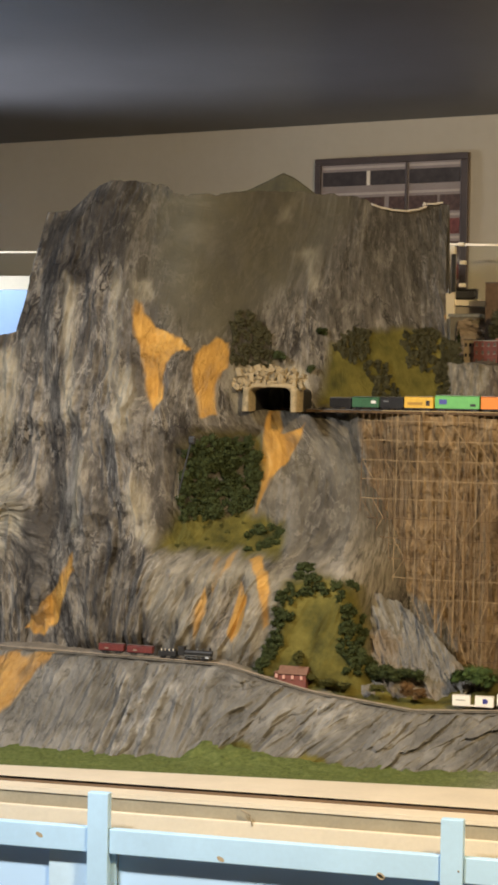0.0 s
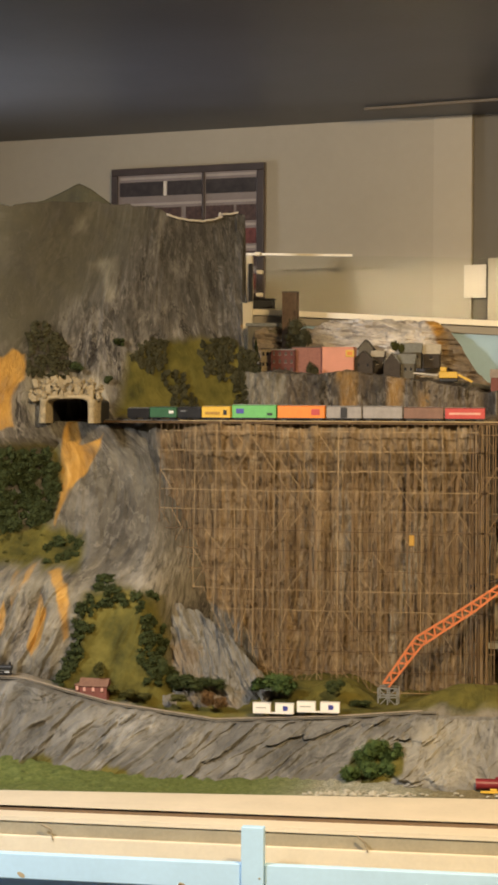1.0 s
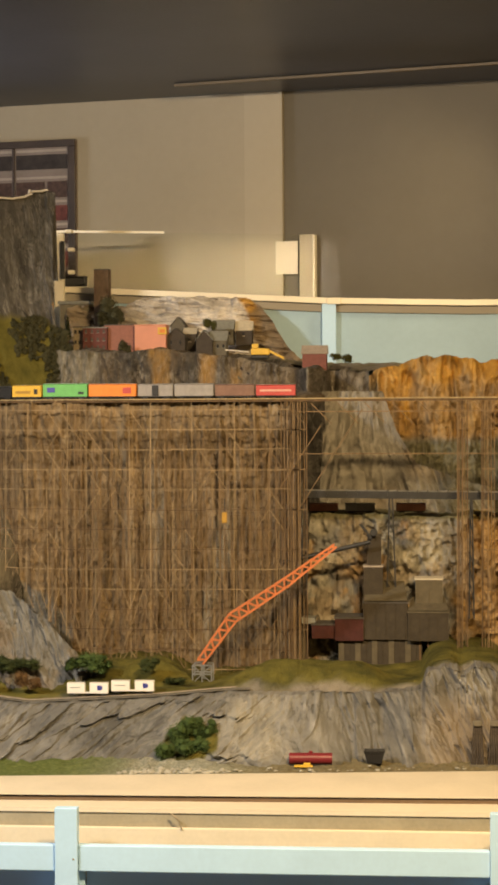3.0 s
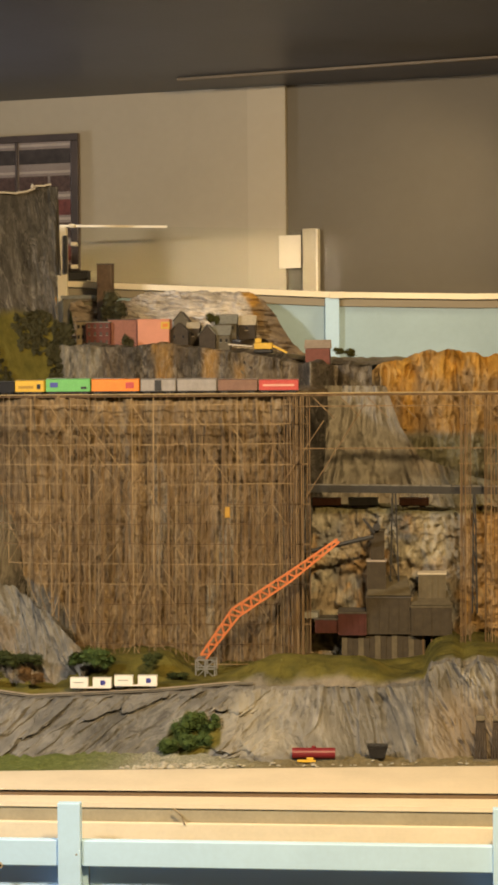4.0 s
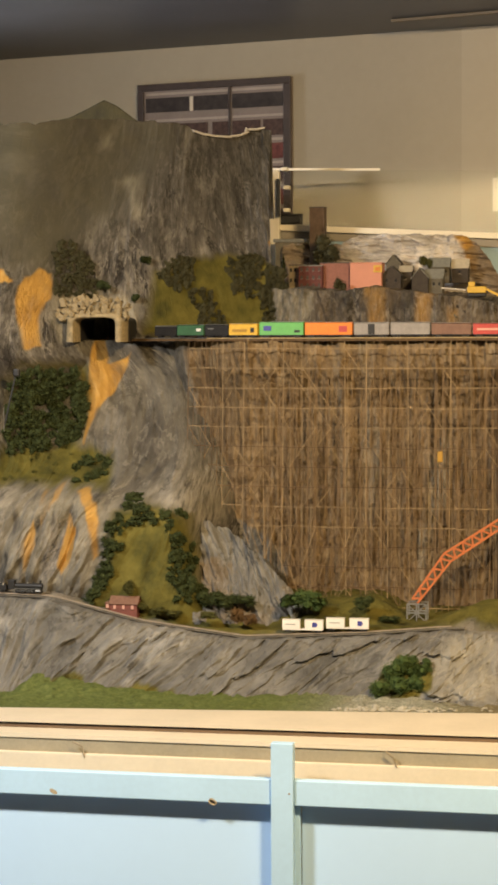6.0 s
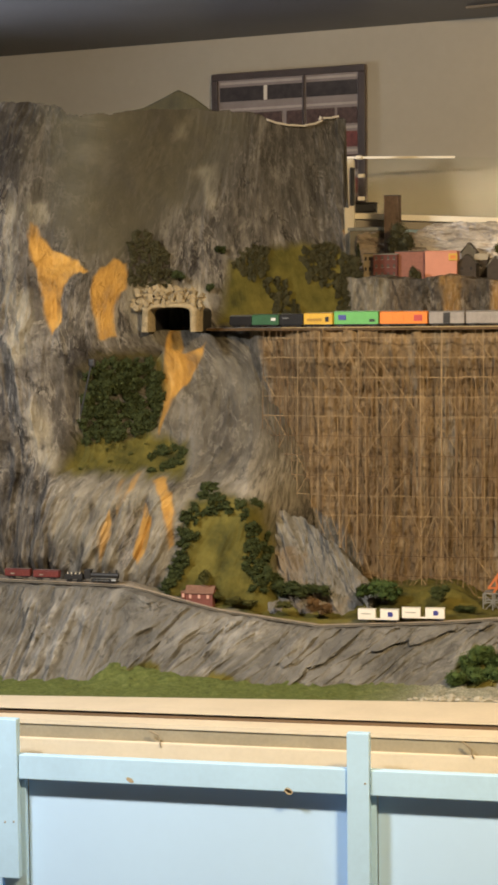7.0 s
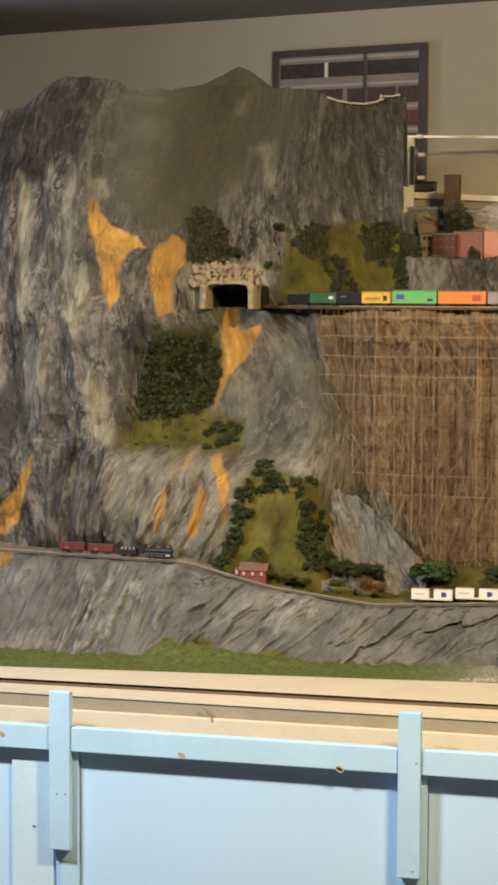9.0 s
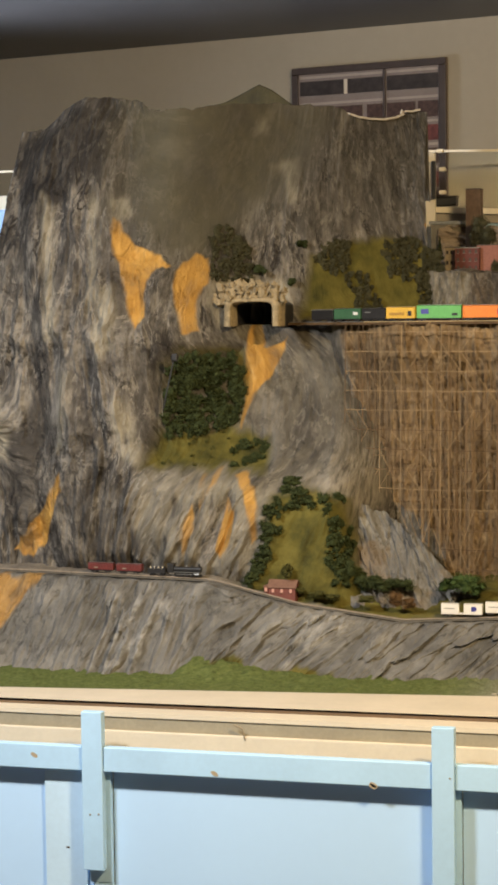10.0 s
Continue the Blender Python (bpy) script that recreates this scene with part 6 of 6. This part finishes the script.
def crane():
    """The orange lattice boom on its pale frame."""
    made = thing("lattice_boom_crane", "orange lattice crane boom bending upward from a pale frame", "crane")
    spine = [Vector(p) for p in ((-1.065, 9.280, 1.308), (-0.912, 9.280, 1.517), (-0.654, 9.280, 1.688), (-0.424, 9.280, 1.859))]
    half = [0.016, 0.024, 0.020, 0.008]
    sides = []
    for k, p in enumerate(spine):
        way = (spine[min(k + 1, 3)] - spine[max(k - 1, 0)]).normalized()
        normal = Vector((-way.z, 0, way.x))
        sides.append([p + normal * half[k] * s + Vector((0, d, 0)) for s, d in ((1, -0.014), (-1, -0.014), (1, 0.014), (-1, 0.014))])
    for k in range(3):
        for c in range(4):
            part("chord", bar(bmesh.new(), sides[k][c], sides[k + 1][c], 0.0085), CRANE, made)
        n = (9, 12, 11)[k]
        for i in range(n):
            a, b = i / n, (i + 1) / n
            for c, e in ((0, 1), (2, 3)):
                if i % 2:
                    c, e = e, c
                part("lacing", bar(bmesh.new(), sides[k][c].lerp(sides[k + 1][c], a), sides[k][e].lerp(sides[k + 1][e], b), 0.0055), CRANE, made)
    base = thing("crane_base", "pale steel lattice frame carrying the crane boom", "frame")
    lo, hi = (-1.096, 9.220, 1.215), (-1.007, 9.220, 1.300)
    for x in (lo[0], hi[0], (lo[0] + hi[0]) / 2):
        for y in (9.22, 9.30):
            part("upright", bar(bmesh.new(), (x, y, lo[2] - 0.02), (x, y, hi[2]), 0.006), STEEL, base)
    for z in (lo[2], (lo[2] + hi[2]) / 2, hi[2]):
        for y in (9.22, 9.30):
            part("rail", bar(bmesh.new(), (lo[0], y, z), (hi[0], y, z), 0.006), STEEL, base)
    part("diagonal", bar(bmesh.new(), (lo[0], 9.218, lo[2]), (hi[0], 9.218, hi[2]), 0.004), STEEL, base)
    part("diagonal", bar(bmesh.new(), (hi[0], 9.218, lo[2]), (lo[0], 9.218, hi[2]), 0.004), STEEL, base)
    pipe = thing("conveyor_pipe", "long black conveyor pipe reaching from the plant", "pipe")
    part("tube", tube(bmesh.new(), (-0.706, 9.680, 1.744), (-0.272, 9.680, 1.846), 0.011, 0.011, 10), IRON, pipe)
    rig = thing("derrick", "slender dark derrick mast with guy lines", "mast")
    foot = (-0.659, 9.680, 1.365)
    head = (-0.584, 9.680, 2.032)
    part("mast", bar(bmesh.new(), foot, head, 0.012), IRON, rig)
    part("tank", tube(bmesh.new(), (-0.639, 9.680, 1.393), (-0.637, 9.680, 1.616), 0.032, 0.018, 14), IRON, rig)
    part("guy", bar(bmesh.new(), (-0.597, 9.670, 2.005), (-0.645, 9.670, 1.561), 0.003), STEEL, rig)
    part("platform", boxed((-0.699, 9.8, 1.44), (-0.546, 9.72, 1.47), 0.004), ROOF_GREY, rig)
    box_ = thing("yellow_bucket", "small yellow bucket hanging in the trestle", "bucket", at=(-0.966, 9.460, 1.980))
    part("body", boxed((-0.013, -0.008, -0.026), (0.013, 0.008, 0.026), 0.004), OCHRE_INK, box_)
    part("hanger", bar(bmesh.new(), (0, 0, 0.03), (0, 0, 0.09), 0.004), IRON, box_)


crane()
# cars standing on the far track under the girder bridge
for px, m, label in ((-0.519, CAR_RUST, "rust brown flat boxcar under the bridge"), (-0.333, ROOF_GREY, "grey hopper under the girder bridge"), (-0.077, CAR_RUST, "brown boxcar under the girder bridge")):
    car("boxcar", label, 0.15, 0.035, m, (px, 10.0, 1.967), 2.0, group="cars under the bridge")

# things on the verge
tank = thing("tank_car", "dark red tank car lying by the ledge", "train car", at=(-0.491, 8.420, 0.989), turn=3)
part("tank", tube(bmesh.new(), (-0.092, 0, 0.026), (0.092, 0, 0.026), 0.024, 0.024, 20), RED_TANK, tank)
part("dome", tube(bmesh.new(), (0, 0, 0.046), (0, 0, 0.058), 0.010, 0.009, 12), RED_TANK, tank)
part("frame", boxed((-0.09, -0.012, -0.004), (0.09, 0.012, 0.002)), IRON, tank)
for dx in (-0.06, 0.06):
    wheelset(tank, dx)
toy = thing("yellow_cart", "small yellow track cart beside the tank car", "cart", at=(-0.519, 8.370, 0.983))
part("bed", boxed((-0.04, -0.012, 0.004), (0.04, 0.012, 0.012), 0.002), YELLOW, toy)
part("seat", boxed((0.0, -0.01, 0.0122), (0.03, 0.01, 0.022), 0.002), YELLOW, toy)
for dx in (-0.025, 0.025):
    wheelset(toy, dx)
bin_ = thing("black_hopper", "small black mine hopper on the gravel", "hopper", at=(-0.219, 8.450, 0.994))
bm = bmesh.new()
top = [bm.verts.new((x, y, 0.055)) for x, y in ((-0.045, -0.03), (0.045, -0.03), (0.045, 0.03), (-0.045, 0.03))]
low = [bm.verts.new((x, y, 0.0)) for x, y in ((-0.03, -0.02), (0.03, -0.02), (0.03, 0.02), (-0.03, 0.02))]
for k in range(4):
    bm.faces.new((low[k], low[(k + 1) % 4], top[(k + 1) % 4], top[k]))
bm.faces.new(low[::-1])
bm.faces.new([bm.verts.new(p.co - Vector((0, 0, 0.01))) for p in top])
part("tub", bm, IRON, bin_)
for px in (0.220, 0.292):
    pier = thing("bridge_pier", "dark fluted model bridge pier with a pale cap", "pier", "piers on the gravel", at=(px, 8.45, 0.985))
    for k in range(5):
        part("column", tube(bmesh.new(), (-0.024 + 0.012 * k, 0, 0), (-0.016 + 0.008 * k, 0, 0.17), 0.0045, 0.004, 8), CLAP_DARK, pier)
    for z in (0.04, 0.09, 0.135):
        part("tie", boxed((-0.024, -0.006, z), (0.024, -0.0048, z + 0.004)), CLAP_DARK, pier)
    part("base", boxed((-0.035, -0.02, -0.01), (0.035, 0.02, 0.006), 0.002), CLAP_GREY, pier)
    part("cap", boxed((-0.020, -0.014, 0.17), (0.020, 0.014, 0.195), 0.006), CLAP_GREY, pier)


# ---- tunnel portal ----
def portal():
    made = thing("tunnel_portal", "cream stone tunnel portal with rough capping stones", "tunnel portal")
    a, b, c, d = (-2.827, 2.658), (-2.609, 2.658), (-2.828, 2.545), (-2.609, 2.545)
    rng = random.Random(9)
    y = 9.62
    cx, half, z0, top = (a[0] + b[0]) / 2, (b[0] - a[0]) / 2, c[1] - 0.01, a[1]
    opening = [(-half, z0)] + [(math.copysign(abs(math.cos(t)) ** 0.45, math.cos(t)) * half, z0 + (top - z0) * (0.70 + 0.30 * abs(math.sin(t)) ** 0.6)) for t in np.linspace(3.1416, 0, 19)] + [(half, z0)]
    bm = bmesh.new()
    rows = []
    for k, (x, z) in enumerate(opening):
        wide = 1 + 0.10 * rng.uniform(-1, 1)
        ox = x * 1.0 + math.copysign(0.036 * wide, x) * min(1, abs(x) * 30)
        oz = z0 + (z - z0) * (1.0 + 0.16 * wide)
        rows.append([bm.verts.new((cx + px, y + py, pz)) for px, py, pz in ((x, 0.10, z), (x, -0.03, z), (x * 1.05, -0.036, z0 + (z - z0) * 1.05), (ox, -0.03 + rng.uniform(-0.006, 0.006), oz), (ox, 0.10, oz))])
    for p, q in zip(rows, rows[1:]):
        for k in range(4):
            bm.faces.new((p[k], q[k], q[k + 1], p[k + 1]))
    part("arch", bm, STONE, made, "smooth cream plaster arch round the opening", True)
    # The tunnel's darkness is put into the black colour of its lining.
    bore = bmesh.new()
    mouth = [[bore.verts.new((cx + x * 1.04, yy, z0 + (z - z0) * 1.03)) for x, z in opening] for yy in (y + 0.03, y + 0.45)]
    for k in range(len(opening) - 1):
        bore.faces.new((mouth[0][k], mouth[0][k + 1], mouth[1][k + 1], mouth[1][k]))
    bore.faces.new(mouth[1])
    part("bore", bore, IRON, made, "dark tunnel bore")
    kinds = []
    for k in range(6):
        bm = boxed((-0.5, -0.5, -0.5), (0.5, 0.5, 0.5))
        bmesh.ops.subdivide_edges(bm, edges=bm.edges[:], cuts=1, use_grid_fill=True)
        for p in bm.verts:
            p.co += Vector([rng.uniform(-0.2, 0.2) for _ in range(3)])
        mesh = bpy.data.meshes.new("stone")
        bm.to_mesh(mesh)
        bm.free()
        mesh.materials.append(STONE)
        kinds.append(mesh)
    for j in range(4):
        for x in np.linspace(-half - 0.07, half + 0.05, 13):
            ob = new("stone", rng.choice(kinds))
            w = rng.uniform(0.012, 0.032)
            z = top + 0.028 + 0.020 * j + rng.uniform(-0.01, 0.014) - 0.30 * max(0, abs(x + 0.01) - 0.06)
            ob.matrix_world = Matrix.LocRotScale((cx + x + rng.uniform(-0.012, 0.012), y - 0.01 + 0.012 * j + rng.uniform(-0.02, 0.01), z), Euler((rng.uniform(-0.5, 0.5), rng.uniform(-0.8, 0.8), 0)), (w, 0.035, rng.uniform(0.02, 0.045)))
            ob.parent = made


portal()
marker = thing("signal_post", "slender dark signal post on the mountain ledge", "signal", at=(-3.066, 9.20, 2.125))
part("pole", bar(bmesh.new(), (0, 0, 0), (0.060, 0, 0.25), 0.006), IRON, marker)
part("lamp_head", boxed((0.048, -0.012, 0.245), (0.084, 0.012, 0.285), 0.009), IRON, marker)
part("white_stake", bar(bmesh.new(), (0.002, -0.01, -0.02), (0.002, -0.01, 0.10), 0.0025), SLEEPER, marker)

# ---- plants ----
def bush_mesh(name, seed, leaf, material, leaves=2200, cuts=2):
    """A ragged clump of flock: several knobbly lobes under many small leaves."""
    rng = random.Random(seed)
    bm = bmesh.new()
    lobes = [(Vector((rng.uniform(-0.55, 0.55), rng.uniform(-0.4, 0.4), rng.uniform(-0.5, 0.45))), rng.uniform(0.30, 0.52)) for _ in range(11)]
    for c, r in lobes:
        made = bmesh.ops.create_icosphere(bm, subdivisions=cuts, radius=r * 0.66)["verts"]
        for p in made:
            p.co = c + p.co * (1 + 0.35 * noise.noise((p.co + c) * 4.0 + Vector((seed, 0, 0))))
    for _ in range(leaves):
        c, r = rng.choice(lobes)
        d = Vector((rng.gauss(0, 1), rng.gauss(0, 1), rng.gauss(0, 1))).normalized()
        c = c + d * r * rng.uniform(0.6, 1.2)
        u = Vector((rng.gauss(0, 1), rng.gauss(0, 1), rng.gauss(0, 1))).normalized()
        v = u.orthogonal().normalized()
        s = leaf * rng.uniform(0.6, 1.5)
        bm.faces.new([bm.verts.new(c + u * a * s + v * b * s) for a, b in ((-1, -0.6), (1, -0.5), (0.7, 0.7), (-0.8, 0.6))])
    mesh = bpy.data.meshes.new(name)
    bm.to_mesh(mesh)
    bm.free()
    mesh.materials.append(material)
    return mesh


KINDS = {}
for key, material in (("dark", LEAF_DARK), ("olive", LEAF_OLIVE), ("green", LEAF_GREEN), ("brown", LEAF_BROWN), ("dim", LEAF_DIM)):
    KINDS[key] = [bush_mesh("bush", 11 * k + len(key), 0.045, material) for k in range(4)]
LABELS = {"dark": "dense dark green flock bush on the rock", "olive": "olive green flock bush on the slope", "green": "leafy mid green flock bush on the bank", "brown": "dry brown flock shrub on the turf", "dim": "dull dark olive flock bush above the tunnel"}
plant_rng = random.Random(21)


def bush(kind, x, y, z, w, h, depth=None):
    ob = new("bush", plant_rng.choice(KINDS[kind]))
    ob.matrix_world = Matrix.LocRotScale((x, y, z), Euler((0, 0, plant_rng.uniform(0, 6.28))), (w, depth or w, h))
    return tagged(ob, LABELS[kind], "bush", "flock bushes")


for kind, places in (
    ("dark", [(-2.746, 9.870, 2.830, 0.035, 0.029), (-2.571, 10.065, 2.959, 0.036, 0.027), (-2.609, 9.993, 2.759, 0.030, 0.030)]),
    ("olive", [(-2.392, 9.001, 1.384, 0.043, 0.037), (-2.250, 8.986, 1.271, 0.053, 0.019), (-2.168, 8.985, 1.261, 0.058, 0.016), (-2.005, 8.985, 1.259, 0.047, 0.018), (-2.320, 8.989, 1.294, 0.027, 0.021)]),
    ("brown", [(-1.857, 8.990, 1.259, 0.042, 0.039), (-1.804, 8.990, 1.243, 0.031, 0.026)]),
    ("green", [(-1.629, 9.100, 1.328, 0.069, 0.042), (-1.549, 9.100, 1.329, 0.069, 0.042), (-1.495, 9.100, 1.308, 0.053, 0.037)]),
    ("dark", [(-2.020, 9.100, 1.325, 0.064, 0.037), (-1.939, 9.100, 1.312, 0.069, 0.032), (-1.858, 9.100, 1.313, 0.058, 0.032), (-2.128, 9.100, 1.378, 0.053, 0.064), (-1.295, 9.100, 1.318, 0.058, 0.037), (-1.163, 9.100, 1.240, 0.052, 0.021)]),
    ("green", [(-1.127, 8.523, 1.022, 0.054, 0.039), (-1.088, 8.614, 1.076, 0.060, 0.055), (-1.031, 8.660, 1.106, 0.065, 0.050), (-0.964, 8.624, 1.088, 0.055, 0.050), (-1.042, 8.547, 1.038, 0.069, 0.049), (-0.968, 8.545, 1.040, 0.049, 0.034), (-0.945, 8.677, 1.122, 0.030, 0.025)]),
    ("dim", [(-1.705, 11.02, 2.73, 0.055, 0.075), (-1.74, 11.03, 2.69, 0.045, 0.06), (-1.67, 11.03, 2.80, 0.040, 0.06), (-1.70, 11.0, 2.84, 0.032, 0.045), (-1.83, 11.38, 3.08, 0.060, 0.062), (-1.79, 11.38, 3.02, 0.055, 0.05), (-1.86, 11.40, 3.01, 0.05, 0.05)]),
    ("olive", [(-0.509, 11.200, 2.776, 0.032, 0.022), (-0.445, 11.200, 2.769, 0.038, 0.026), (-1.243, 11.200, 2.975, 0.032, 0.032), (-1.204, 11.200, 2.959, 0.032, 0.029)]),
    ("olive", [(-0.052, 10.350, 1.903, 0.041, 0.041), (-0.466, 10.350, 1.875, 0.047, 0.036), (-0.584, 10.350, 1.934, 0.053, 0.041), (-0.229, 10.350, 1.874, 0.030, 0.024)]),
):
    for x, y, z, w, h in places:
        bush(kind, x, y, z, w * 1.15, h * 1.15, min(w, 0.07))


SMALL = {key: [bush_mesh("flock", 17 * k + len(key), 0.085, material, 330, 1) for k in range(3)] for key, material in (("dark", LEAF_DARK), ("olive", LEAF_OLIVE), ("dim", LEAF_DIM))}


def thicket(name, label, kind, corners, count, small, large, off, flat=0.05):
    """One mass of flock clumps glued over a patch of the mountain."""
    low, high = np.min(corners, axis=0), np.max(corners, axis=0)
    points, faces, total = [], [], 0
    while count:
        x, z = plant_rng.uniform(low[0], high[0]), plant_rng.uniform(low[1], high[1])
        bx, bz = np.array([x]), np.array([z])
        if inside(bx, bz, corners, 0.01)[0] > 0.6:
            s = plant_rng.uniform(small, large)
            mesh = plant_rng.choice(SMALL[kind])
            m = Matrix.LocRotScale((x + float(mountain_shear(x, z)), float(mountain_depth(bx, bz)[0]) + off, z), Euler((0, 0, plant_rng.uniform(0, 6.28))), (s, min(s, flat), s * plant_rng.uniform(0.7, 1.2)))
            points += [m @ p.co for p in mesh.vertices]
            faces += [[k + total for k in f.vertices] for f in mesh.polygons]
            total = len(points)
            count -= 1
    mesh = bpy.data.meshes.new(name)
    mesh.from_pydata(points, [], faces)
    mesh.materials.append(SMALL[kind][0].materials[0])
    return tagged(new(name, mesh), label, "bushes")


thicket("thicket", "dense dark green flock thicket filling the rock alcove", "dark", THICKET, 210, 0.022, 0.046, -0.03)
thicket("grass_tufts", "low olive tufts on the alcove's grassy tongue", "olive", TONGUE, 14, 0.012, 0.022, -0.005)
thicket("bush", "round dark green flock bush at the alcove's lip", "dark", CLUMP, 22, 0.020, 0.036, -0.02)
thicket("thicket", "dull dark olive flock in the hollow above the tunnel", "dim", HOLLOW, 110, 0.018, 0.032, 0.0)
for ring, count, where in zip(RING, (56, 40, 80), ("down one side of the grassy slope", "along the head of the grassy slope", "below the grey layered rock")):
    thicket("hedge", "dark green flock hedge " + where, "dark", ring, count, 0.018, 0.034, -0.02)
for clump, count, where in zip(BROW_BUSHES, (22, 22, 70), ("under the cliff", "down the mossy slope", "at the mossy slope's edge")):
    thicket("hedge", "dull olive flock bushes " + where, "dim", clump, 3 * count, 0.018, 0.036, -0.004, 0.018)


def conifer(x, y, z, height):
    made = thing("conifer", "small dark green conifer by the town", "tree", at=(x, y, z))
    part("trunk", tube(bmesh.new(), (0, 0, -0.02), (0, 0, height * 0.9), 0.005, 0.001, 6), STICK_DARK, made)
    bm = bmesh.new()
    rng = random.Random(3)
    for _ in range(520):
        k = rng.random() ** 0.7
        r = height * 0.26 * k * rng.uniform(0.3, 1)
        a = rng.uniform(0, 6.283)
        c = Vector((r * math.cos(a), r * math.sin(a), height * (1 - k) * 0.95 + 0.01 - 0.2 * r))
        out, s = Vector((math.cos(a), math.sin(a), -0.5)), height * 0.045
        side = Vector((-math.sin(a), math.cos(a), 0))
        bm.faces.new([bm.verts.new(c + out * p * s + side * q * s) for p, q in ((-1, -0.5), (1, -0.2), (1, 0.3), (-1, 0.5))])
    part("crown", bm, LEAF_DARK, made)


conifer(*(-2.027, 11.100, 2.884), 0.13)
